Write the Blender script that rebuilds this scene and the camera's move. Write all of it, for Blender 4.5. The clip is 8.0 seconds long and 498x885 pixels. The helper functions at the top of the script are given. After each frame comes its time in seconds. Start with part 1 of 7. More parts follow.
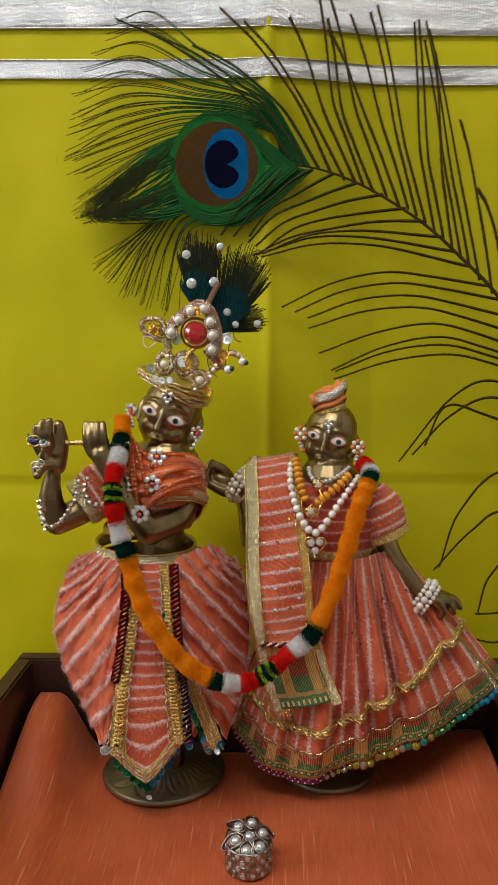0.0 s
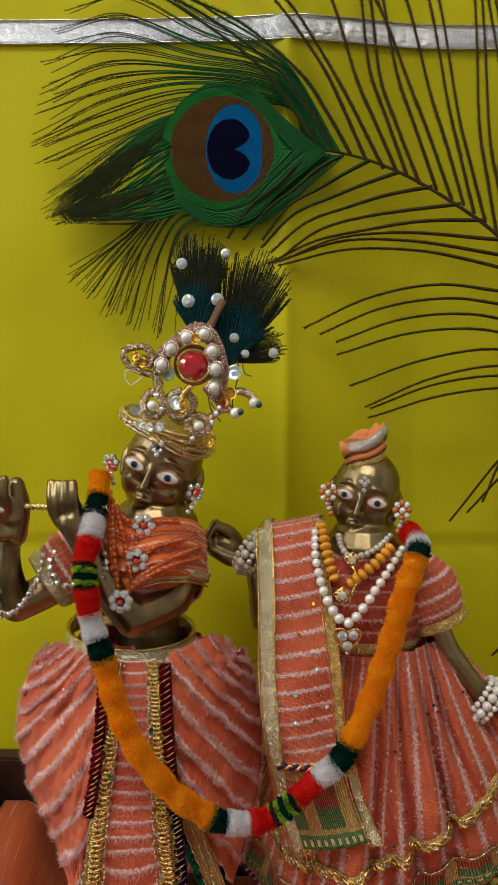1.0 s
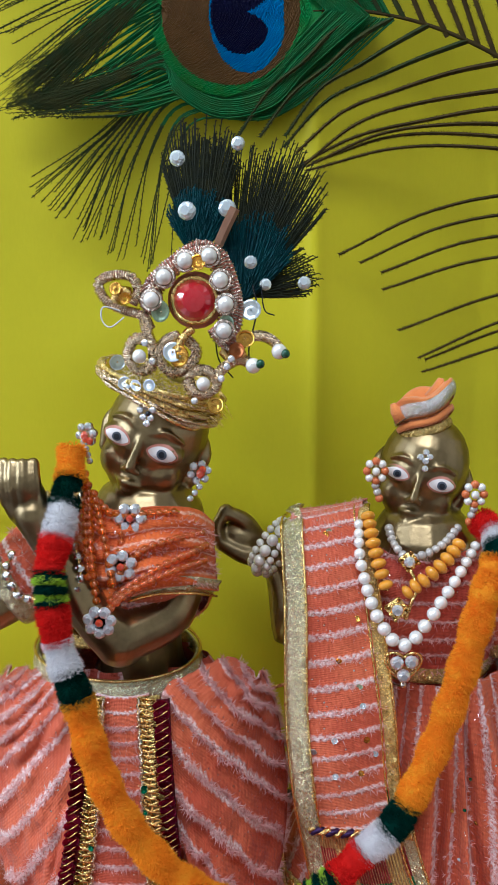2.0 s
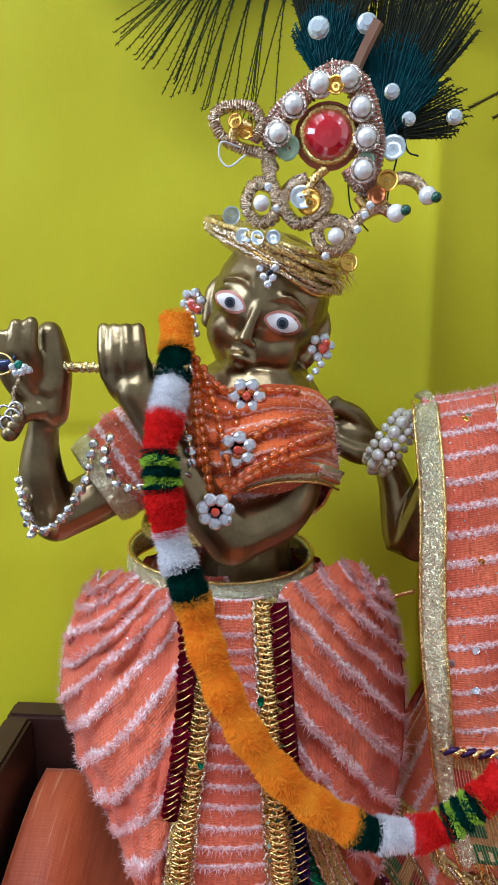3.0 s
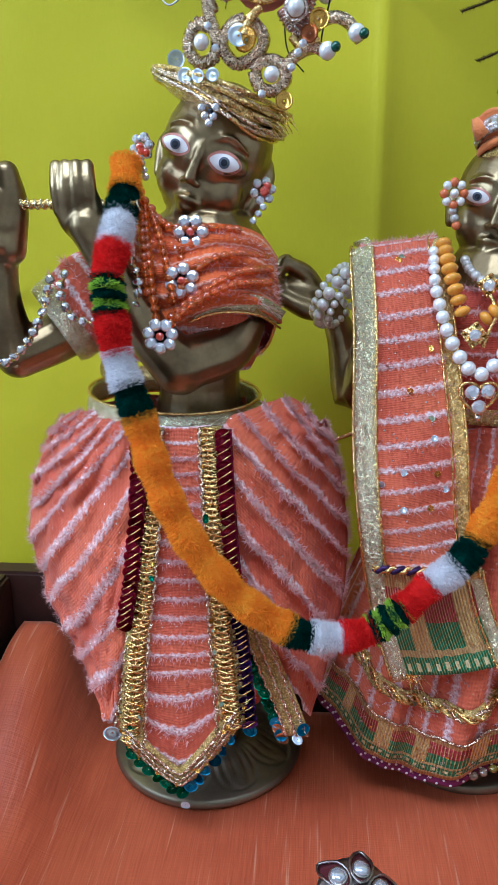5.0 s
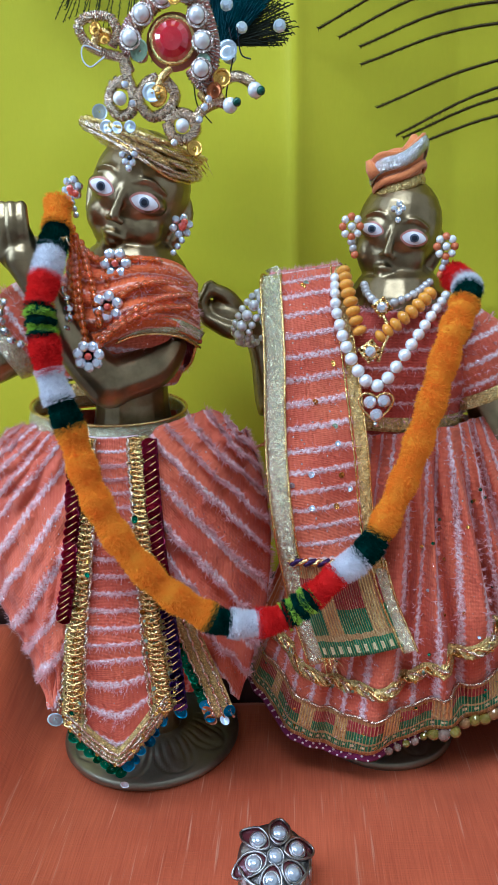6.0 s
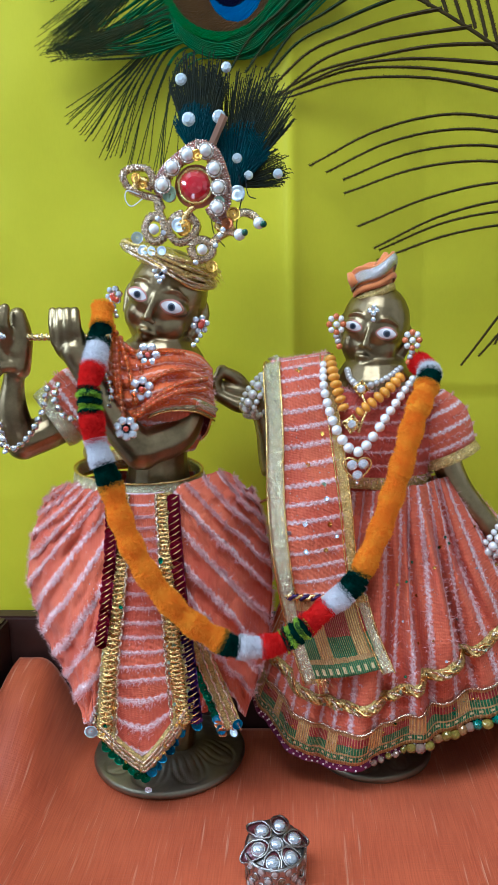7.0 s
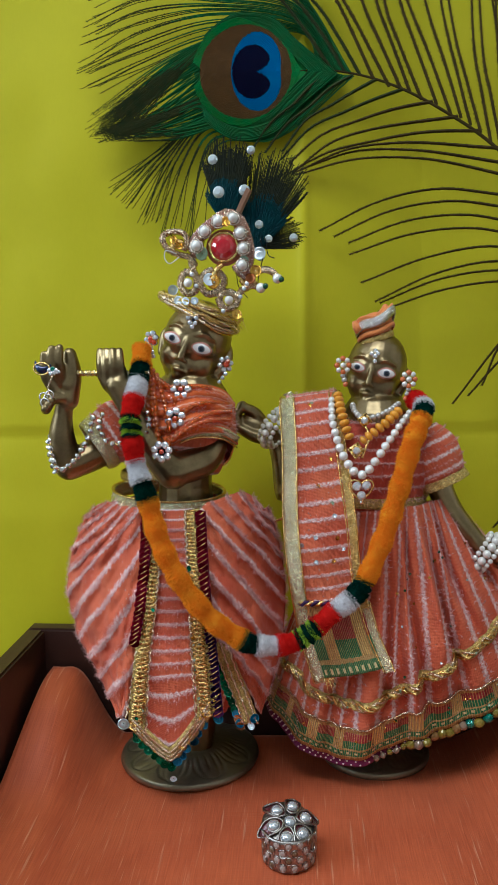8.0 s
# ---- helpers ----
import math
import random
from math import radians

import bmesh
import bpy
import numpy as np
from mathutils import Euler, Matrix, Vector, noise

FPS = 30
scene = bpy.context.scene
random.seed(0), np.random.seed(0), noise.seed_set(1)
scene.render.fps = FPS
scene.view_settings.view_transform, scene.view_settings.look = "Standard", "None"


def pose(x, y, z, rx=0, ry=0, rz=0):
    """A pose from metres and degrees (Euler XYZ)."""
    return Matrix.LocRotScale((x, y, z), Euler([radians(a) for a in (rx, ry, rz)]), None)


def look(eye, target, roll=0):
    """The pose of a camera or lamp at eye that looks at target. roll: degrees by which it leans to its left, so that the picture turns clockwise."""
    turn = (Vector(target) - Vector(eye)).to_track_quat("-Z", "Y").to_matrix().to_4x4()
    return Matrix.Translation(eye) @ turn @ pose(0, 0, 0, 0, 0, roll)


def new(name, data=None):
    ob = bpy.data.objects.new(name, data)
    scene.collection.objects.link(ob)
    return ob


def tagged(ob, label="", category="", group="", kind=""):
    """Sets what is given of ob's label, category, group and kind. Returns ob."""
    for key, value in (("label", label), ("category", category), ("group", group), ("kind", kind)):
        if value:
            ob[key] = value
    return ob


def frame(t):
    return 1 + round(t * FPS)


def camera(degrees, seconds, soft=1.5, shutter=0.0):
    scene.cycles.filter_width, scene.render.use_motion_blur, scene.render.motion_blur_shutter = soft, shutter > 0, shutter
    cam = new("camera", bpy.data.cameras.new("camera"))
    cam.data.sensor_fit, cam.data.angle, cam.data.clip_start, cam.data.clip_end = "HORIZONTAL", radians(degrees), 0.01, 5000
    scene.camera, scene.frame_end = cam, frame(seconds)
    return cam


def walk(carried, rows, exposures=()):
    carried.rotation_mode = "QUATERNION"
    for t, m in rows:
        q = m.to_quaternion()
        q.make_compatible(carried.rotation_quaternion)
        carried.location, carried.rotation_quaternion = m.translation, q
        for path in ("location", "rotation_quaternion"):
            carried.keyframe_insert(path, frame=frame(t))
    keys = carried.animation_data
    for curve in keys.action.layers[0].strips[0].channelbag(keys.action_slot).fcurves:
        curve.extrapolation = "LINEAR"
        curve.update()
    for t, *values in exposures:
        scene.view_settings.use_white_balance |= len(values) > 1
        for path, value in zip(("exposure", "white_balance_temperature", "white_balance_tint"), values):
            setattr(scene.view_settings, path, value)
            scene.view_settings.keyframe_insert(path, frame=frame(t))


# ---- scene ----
cam = camera(36.3, 8.0)
PATH = [
    (0, (0.014, 0.015, 0.242), (-0.058, 1.996, -0.028), -0.2),
    (0.5, (0.01, 0.051, 0.252), (-0.072, 2.031, -0.016), -0.1),
    (1, (0.01, 0.102, 0.254), (-0.091, 2.082, -0.011), -0.2),
    (1.2, (0.011, 0.123, 0.257), (-0.103, 2.1, -0.028), -0.5),
    (2.3, (-0.001, 0.189, 0.238), (-0.115, 2.143, -0.183), -0.7),
    (2.5, (0.0, 0.195, 0.233), (-0.167, 2.135, -0.223), -0.9),
    (3, (-0.029, 0.198, 0.218), (-0.188, 2.134, -0.258), -0.7),
    (3.5, (-0.04, 0.196, 0.202), (-0.205, 2.129, -0.286), -0.5),
    (4, (-0.039, 0.19, 0.192), (-0.22, 2.115, -0.32), -0.2),
    (4.5, (-0.031, 0.182, 0.19), (-0.2, 2.094, -0.374), -0.3),
    (5, (-0.011, 0.176, 0.189), (-0.185, 2.083, -0.387), -0.7),
    (5.2, (-0.002, 0.174, 0.189), (-0.164, 2.081, -0.391), -0.6),
    (6.3, (0.009, 0.14, 0.197), (-0.104, 2.074, -0.301), -1.4),
    (6.5, (0.01, 0.13, 0.201), (-0.104, 2.07, -0.272), -1.4),
    (7, (0.011, 0.1, 0.205), (-0.118, 2.06, -0.171), -1.3),
    (7.5, (0.007, 0.076, 0.203), (-0.123, 2.052, -0.076), -1.0),
    (8, (0.007, 0.055, 0.199), (-0.128, 2.037, -0.03), -0.8),
]
EXPOSURES = [(0, 0.06, 6550, 10), (0.5, 0.0, 6550, 10), (1.2, -0.04, 6550, 10), (2.3, 0.60, 5000, 10), (3.5, 0.57, 5000, 11), (4.5, 0.56, 4800, 10), (5.2, 0.55, 4550, 8), (6.5, 0.64, 4450, 6), (7.2, 0.72, 4700, 6), (7.6, 0.70, 4850, 5), (8, 0.20, 5300, 4)]
walk(cam, [(t, look(eye, target, roll)) for t, eye, target, roll in PATH], EXPOSURES)
from mathutils.bvhtree import BVHTree

TAU = 2 * math.pi

# ---- world and light ----
world = bpy.data.worlds.new("world")
world.use_nodes = True
scene.world = world
world.node_tree.nodes["Background"].inputs[0].default_value = (0.9, 0.95, 1.0, 1)
world.node_tree.nodes["Background"].inputs[1].default_value = 0.3


def lamp(name, eye, target, size, size_y, watts, color):
    data = bpy.data.lights.new(name, "AREA")
    data.shape, data.size, data.size_y, data.energy, data.color = "RECTANGLE", size, size_y, watts, color
    ob = new(name, data)
    ob.matrix_world = look(eye, target)
    return ob


lamp("tube_lamp", (-0.25, -0.45, 1.65), (0, 0.4, 0.1), 1.2, 0.40, 13.6, (1.0, 0.97, 0.92))
# Cool fill added from the left; no window is built there.
lamp("left_fill_light", (-1.5, -0.2, 0.9), (0, 0.4, 0.15), 0.8, 1.1, 12.0, (0.93, 0.97, 1.0))


# ---- materials ----
def material(name):
    m = bpy.data.materials.new(name)
    m.use_nodes = True
    return m, m.node_tree.nodes, m.node_tree.links, m.node_tree.nodes["Principled BSDF"]


def node(nodes, kind, **values):
    n = nodes.new(kind)
    for key, value in values.items():
        if key == "operation":
            n.operation = value
        elif key == "data_type":
            n.data_type = value
        else:
            n.inputs[key.replace("_", " ")].default_value = value
    return n


def maths(nodes, links, op, a, b=None):
    n = nodes.new("ShaderNodeMath")
    n.operation = op
    for i, v in enumerate((a, b)):
        if v is None:
            continue
        if isinstance(v, (int, float)):
            n.inputs[i].default_value = v
        else:
            links.new(v, n.inputs[i])
    return n.outputs[0]


def mix(nodes, links, fac, a, b):
    n = nodes.new("ShaderNodeMix")
    n.data_type = "RGBA"
    for sock, v in ((n.inputs[0], fac), (n.inputs[6], a), (n.inputs[7], b)):
        if isinstance(v, (int, float)):
            sock.default_value = v
        elif isinstance(v, tuple):
            sock.default_value = (*v, 1)
        else:
            links.new(v, sock)
    return n.outputs[2]


def ramp(nodes, links, value, low, high):
    n = nodes.new("ShaderNodeMapRange")
    links.new(value, n.inputs[0])
    n.inputs[1].default_value, n.inputs[2].default_value = low, high
    return n.outputs[0]


def glitter(nodes, links, coord, size, amount):
    """A normal that differs from one tiny facet to the next."""
    vor = node(nodes, "ShaderNodeTexVoronoi", Scale=1 / size)
    links.new(coord, vor.inputs["Vector"])
    tilt = nodes.new("ShaderNodeVectorMath")
    tilt.operation = "MULTIPLY_ADD"
    links.new(vor.outputs["Color"], tilt.inputs[0])
    tilt.inputs[1].default_value = (2 * amount,) * 3
    tilt.inputs[2].default_value = (-amount,) * 3
    total = nodes.new("ShaderNodeVectorMath")
    total.operation = "ADD"
    links.new(tilt.outputs[0], total.inputs[0])
    links.new(nodes.new("ShaderNodeNewGeometry").outputs["Normal"], total.inputs[1])
    unit = nodes.new("ShaderNodeVectorMath")
    unit.operation = "NORMALIZE"
    links.new(total.outputs[0], unit.inputs[0])
    return unit.outputs[0]


def surface(name, a, b, rough=0.5, metal=0.0, scale=60, fine=900, bump=0.2, dist=0.0004, transmission=0.0, sheen=0.0, ior=1.45, coat=0.0, vary=0.0, rough2=None, glint=0.0, facet=0.0004):
    """Two colours mixed by coarse and fine noise, with fine relief."""
    m, nodes, links, p = material(name)
    coord = nodes.new("ShaderNodeTexCoord").outputs["Object"]
    n1 = node(nodes, "ShaderNodeTexNoise", Scale=scale, Detail=5.0)
    n2 = node(nodes, "ShaderNodeTexNoise", Scale=fine, Detail=3.0)
    links.new(coord, n1.inputs["Vector"])
    links.new(coord, n2.inputs["Vector"])
    f = maths(nodes, links, "ADD", maths(nodes, links, "MULTIPLY", ramp(nodes, links, n1.outputs[0], 0.3, 0.7), 0.65), maths(nodes, links, "MULTIPLY", n2.outputs[0], 0.35))
    col = mix(nodes, links, f, a, b)
    if vary:
        info = nodes.new("ShaderNodeObjectInfo").outputs["Random"]
        hsv = nodes.new("ShaderNodeHueSaturation")
        links.new(col, hsv.inputs["Color"])
        links.new(maths(nodes, links, "ADD", maths(nodes, links, "MULTIPLY", info, vary), 1 - vary / 2), hsv.inputs["Value"])
        col = hsv.outputs[0]
    links.new(col, p.inputs["Base Color"])
    if rough2 is None:
        p.inputs["Roughness"].default_value = rough
    else:
        links.new(maths(nodes, links, "ADD", maths(nodes, links, "MULTIPLY", n1.outputs[0], rough2 - rough), rough), p.inputs["Roughness"])
    p.inputs["Metallic"].default_value, p.inputs["Transmission Weight"].default_value = metal, transmission
    p.inputs["IOR"].default_value, p.inputs["Sheen Weight"].default_value, p.inputs["Coat Weight"].default_value = ior, sheen, coat
    if bump:
        bn = node(nodes, "ShaderNodeBump", Strength=bump, Distance=dist)
        links.new(n2.outputs[0], bn.inputs["Height"])
        if glint:
            links.new(glitter(nodes, links, coord, facet, glint), bn.inputs["Normal"])
        links.new(bn.outputs[0], p.inputs["Normal"])
    return m


def striped(name, base, dark, stripe, width=0.085, weave=1500.0):
    """Knitted cloth with wavy pale stripes at whole numbers of u (v runs in metres) and scattered glitter."""
    m, nodes, links, p = material(name)
    uv = nodes.new("ShaderNodeUVMap").outputs[0]
    sep = nodes.new("ShaderNodeSeparateXYZ")
    links.new(uv, sep.inputs[0])
    coord = nodes.new("ShaderNodeTexCoord").outputs["Object"]
    n1 = node(nodes, "ShaderNodeTexNoise", Scale=420.0, Detail=4.0)
    n2 = node(nodes, "ShaderNodeTexNoise", Scale=45.0, Detail=3.0)
    n3 = node(nodes, "ShaderNodeTexNoise", Scale=1500.0, Detail=2.0)
    for n in (n1, n2, n3):
        links.new(coord, n.inputs["Vector"])
    zig = maths(nodes, links, "MULTIPLY", maths(nodes, links, "SINE", maths(nodes, links, "MULTIPLY", sep.outputs[1], 2600.0)), 0.03)
    u = maths(nodes, links, "ADD", maths(nodes, links, "ADD", sep.outputs[0], zig), maths(nodes, links, "MULTIPLY", maths(nodes, links, "SUBTRACT", n1.outputs[0], 0.5), 0.22))
    d = maths(nodes, links, "ABSOLUTE", maths(nodes, links, "SUBTRACT", maths(nodes, links, "FRACT", maths(nodes, links, "ADD", u, 0.5)), 0.5))
    mask = ramp(nodes, links, d, width + 0.05, width - 0.06)
    mask = maths(nodes, links, "MULTIPLY", mask, ramp(nodes, links, n3.outputs[0], 0.28, 0.55))
    knit = maths(nodes, links, "SINE", maths(nodes, links, "MULTIPLY", sep.outputs[0], 75.0))
    knit2 = maths(nodes, links, "SINE", maths(nodes, links, "MULTIPLY", sep.outputs[1], weave * 3))
    weft = maths(nodes, links, "ADD", maths(nodes, links, "MULTIPLY", knit, 0.13), maths(nodes, links, "MULTIPLY", maths(nodes, links, "ADD", knit2, maths(nodes, links, "MULTIPLY", n3.outputs[0], 3.0)), 0.12))
    f = maths(nodes, links, "ADD", ramp(nodes, links, n2.outputs[0], 0.3, 0.75), weft)
    col = mix(nodes, links, f, base, dark)
    col = mix(nodes, links, mask, col, stripe)
    vor = node(nodes, "ShaderNodeTexVoronoi", Scale=1150.0)
    links.new(coord, vor.inputs["Vector"])
    pick = nodes.new("ShaderNodeSeparateColor")
    links.new(vor.outputs["Color"], pick.inputs[0])
    fleck = maths(nodes, links, "MULTIPLY", maths(nodes, links, "GREATER_THAN", pick.outputs[0], 0.94), maths(nodes, links, "LESS_THAN", vor.outputs["Distance"], 0.32))
    col = mix(nodes, links, fleck, col, (0.95, 0.82, 0.8))
    links.new(col, p.inputs["Base Color"])
    links.new(maths(nodes, links, "MULTIPLY", fleck, 0.9), p.inputs["Metallic"])
    links.new(maths(nodes, links, "SUBTRACT", 0.8, maths(nodes, links, "MULTIPLY", fleck, 0.65)), p.inputs["Roughness"])
    p.inputs["Sheen Weight"].default_value = 0.08
    h = maths(nodes, links, "ADD", maths(nodes, links, "ADD", weft, mask), n1.outputs[0])
    bn = node(nodes, "ShaderNodeBump", Strength=0.55, Distance=0.0005)
    links.new(glitter(nodes, links, coord, 1 / 1150.0, 0.22), bn.inputs["Normal"])
    links.new(h, bn.inputs["Height"])
    links.new(bn.outputs[0], p.inputs["Normal"])
    return m


def woven_metal(name, a, b, rough=0.32, step=1700.0, strength=0.5, dist=0.0004, crinkle=0.0, metal=0.7, glint=0.0, facet=0.0004):
    """Metallic ribbon or braid: crossed threads along u and v, both in metres."""
    m, nodes, links, p = material(name)
    uv = nodes.new("ShaderNodeUVMap").outputs[0]
    sep = nodes.new("ShaderNodeSeparateXYZ")
    links.new(uv, sep.inputs[0])
    coord = nodes.new("ShaderNodeTexCoord").outputs["Object"]
    n1 = node(nodes, "ShaderNodeTexNoise", Scale=300.0, Detail=4.0)
    n2 = node(nodes, "ShaderNodeTexNoise", Scale=2200.0, Detail=2.0)
    links.new(coord, n1.inputs["Vector"])
    links.new(coord, n2.inputs["Vector"])
    s1 = maths(nodes, links, "SINE", maths(nodes, links, "MULTIPLY", maths(nodes, links, "ADD", sep.outputs[0], sep.outputs[1]), step * 3))
    s2 = maths(nodes, links, "SINE", maths(nodes, links, "MULTIPLY", maths(nodes, links, "SUBTRACT", sep.outputs[0], sep.outputs[1]), step * 3))
    h = maths(nodes, links, "ADD", maths(nodes, links, "MULTIPLY", s1, s2), maths(nodes, links, "MULTIPLY", n1.outputs[0], 2.5))
    links.new(mix(nodes, links, ramp(nodes, links, maths(nodes, links, "ADD", n1.outputs[0], n2.outputs[0]), 0.7, 1.3), a, b), p.inputs["Base Color"])
    p.inputs["Metallic"].default_value = metal
    links.new(maths(nodes, links, "ADD", maths(nodes, links, "MULTIPLY", n2.outputs[0], 0.3), rough - 0.12), p.inputs["Roughness"])
    bn = node(nodes, "ShaderNodeBump", Strength=strength, Distance=dist)
    links.new(h, bn.inputs["Height"])
    if glint:
        links.new(glitter(nodes, links, coord, facet, glint), bn.inputs["Normal"])
    if crinkle:
        mp = node(nodes, "ShaderNodeMapping")
        mp.inputs["Scale"].default_value = (45, 45, 150)
        links.new(coord, mp.inputs[0])
        n3 = node(nodes, "ShaderNodeTexNoise", Scale=1.0, Detail=3.0)
        links.new(mp.outputs[0], n3.inputs["Vector"])
        b2 = node(nodes, "ShaderNodeBump", Strength=0.8, Distance=crinkle)
        links.new(n3.outputs[0], b2.inputs["Height"])
        links.new(b2.outputs[0], bn.inputs["Normal"])
        # Bright and dark reflections of the crinkled foil are mixed into the base colour.
        links.new(mix(nodes, links, ramp(nodes, links, maths(nodes, links, "ADD", n3.outputs[0], maths(nodes, links, "MULTIPLY", n2.outputs[0], 0.5)), 0.55, 0.95), a, b), p.inputs["Base Color"])
    links.new(bn.outputs[0], p.inputs["Normal"])
    return m


def satin():
    m, nodes, links, p = material("yellow_satin")
    coord = nodes.new("ShaderNodeTexCoord").outputs["Object"]
    n1 = node(nodes, "ShaderNodeTexNoise", Scale=9.0, Detail=4.0)
    stretch = node(nodes, "ShaderNodeMapping")
    stretch.inputs["Scale"].default_value = (1400, 1400, 260)
    links.new(coord, stretch.inputs[0])
    n2 = node(nodes, "ShaderNodeTexNoise", Scale=1.0, Detail=2.0)
    links.new(coord, n1.inputs["Vector"])
    links.new(stretch.outputs[0], n2.inputs["Vector"])
    f = maths(nodes, links, "ADD", maths(nodes, links, "MULTIPLY", ramp(nodes, links, n1.outputs[0], 0.3, 0.7), 0.7), maths(nodes, links, "MULTIPLY", n2.outputs[0], 0.3))
    links.new(mix(nodes, links, f, (0.525, 0.480, 0.004), (0.635, 0.565, 0.008)), p.inputs["Base Color"])
    p.inputs["Roughness"].default_value = 0.46
    p.inputs["Specular IOR Level"].default_value = 0.22
    bn = node(nodes, "ShaderNodeBump", Strength=0.12, Distance=0.0003)
    links.new(n2.outputs[0], bn.inputs["Height"])
    links.new(bn.outputs[0], p.inputs["Normal"])
    return m


def slub_silk():
    """Orange dupion: fine threads front to back with pale slubs."""
    m, nodes, links, p = material("orange_silk")
    coord = nodes.new("ShaderNodeTexCoord").outputs["Object"]

    def streak(sx, sy, seed):
        mp = node(nodes, "ShaderNodeMapping")
        mp.inputs["Scale"].default_value = (sx, sy, 30)
        mp.inputs["Location"].default_value = (seed, seed, 0)
        mp.inputs["Rotation"].default_value = (0, 0, 0.14)
        links.new(coord, mp.inputs[0])
        n = node(nodes, "ShaderNodeTexNoise", Scale=1.0, Detail=2.0)
        links.new(mp.outputs[0], n.inputs["Vector"])
        return n.outputs[0]

    thread, slub, cross = streak(1800, 60, 0), streak(700, 26, 7), streak(50, 1500, 3)
    wide = node(nodes, "ShaderNodeTexNoise", Scale=22.0, Detail=4.0)
    links.new(coord, wide.inputs["Vector"])
    f = maths(nodes, links, "ADD", maths(nodes, links, "MULTIPLY", thread, 0.55), maths(nodes, links, "MULTIPLY", wide.outputs[0], 0.5))
    col = mix(nodes, links, ramp(nodes, links, f, 0.3, 0.75), (0.40, 0.064, 0.018), (0.62, 0.132, 0.042))
    col = mix(nodes, links, maths(nodes, links, "MULTIPLY", ramp(nodes, links, slub, 0.63, 0.73), 0.42), col, (0.8, 0.42, 0.24))
    links.new(col, p.inputs["Base Color"])
    p.inputs["Roughness"].default_value = 0.5
    p.inputs["Sheen Weight"].default_value = 0.3
    p.inputs["Sheen Tint"].default_value = (1.0, 0.55, 0.35, 1)
    bn = node(nodes, "ShaderNodeBump", Strength=0.35, Distance=0.0004)
    links.new(maths(nodes, links, "ADD", maths(nodes, links, "ADD", thread, cross), slub), bn.inputs["Height"])
    links.new(bn.outputs[0], p.inputs["Normal"])
    return m


def border_weave():
    """Woven hem band: u in metres round the hem, v from 0 (bottom) to 1 (top)."""
    m, nodes, links, p = material("woven_border")
    uv = nodes.new("ShaderNodeUVMap").outputs[0]
    sep = nodes.new("ShaderNodeSeparateXYZ")
    links.new(uv, sep.inputs[0])
    coord = nodes.new("ShaderNodeTexCoord").outputs["Object"]
    n1 = node(nodes, "ShaderNodeTexNoise", Scale=500.0, Detail=3.0)
    links.new(coord, n1.inputs["Vector"])
    v = maths(nodes, links, "ADD", sep.outputs[1], maths(nodes, links, "MULTIPLY", maths(nodes, links, "SUBTRACT", n1.outputs[0], 0.5), 0.05))

    def band(low, high):
        return maths(nodes, links, "MULTIPLY", maths(nodes, links, "GREATER_THAN", v, low), maths(nodes, links, "LESS_THAN", v, high))

    def square(step, part, shift=0.0):
        return maths(nodes, links, "LESS_THAN", maths(nodes, links, "FRACT", maths(nodes, links, "ADD", maths(nodes, links, "MULTIPLY", sep.outputs[0], 1 / step), shift)), part)

    gold, green, red = (0.62, 0.42, 0.15), (0.012, 0.16, 0.055), (0.34, 0.02, 0.025)
    col = mix(nodes, links, n1.outputs[0], gold, (0.40, 0.16, 0.06))
    col = mix(nodes, links, band(0.12, 0.30), col, green)
    col = mix(nodes, links, maths(nodes, links, "MULTIPLY", band(0.18, 0.25), square(0.0032, 0.4)), col, (0.75, 0.6, 0.3))
    col = mix(nodes, links, maths(nodes, links, "MULTIPLY", band(0.36, 0.60), square(0.017, 0.66)), col, green)
    col = mix(nodes, links, maths(nodes, links, "MULTIPLY", band(0.60, 0.86), square(0.017, 0.66)), col, red)
    comb = maths(nodes, links, "MULTIPLY", maths(nodes, links, "MULTIPLY", band(0.36, 0.9), square(0.017, 0.34, 0.34)), square(0.0011, 0.45))
    col = mix(nodes, links, comb, col, (0.85, 0.6, 0.2))
    col = mix(nodes, links, maths(nodes, links, "MULTIPLY", square(0.0009, 0.3), 0.45), col, (0.80, 0.55, 0.2))
    links.new(col, p.inputs["Base Color"])
    yellow = maths(nodes, links, "MAXIMUM", comb, maths(nodes, links, "SUBTRACT", 1.0, band(0.1, 0.86)))
    links.new(maths(nodes, links, "MULTIPLY", yellow, 0.7), p.inputs["Metallic"])
    p.inputs["Roughness"].default_value = 0.42
    th = maths(nodes, links, "SINE", maths(nodes, links, "MULTIPLY", sep.outputs[0], 6000.0))
    bn = node(nodes, "ShaderNodeBump", Strength=0.5, Distance=0.0004)
    links.new(maths(nodes, links, "ADD", th, maths(nodes, links, "MULTIPLY", n1.outputs[0], 2.0)), bn.inputs["Height"])
    links.new(glitter(nodes, links, coord, 0.0005, 0.5), bn.inputs["Normal"])
    links.new(bn.outputs[0], p.inputs["Normal"])
    return m


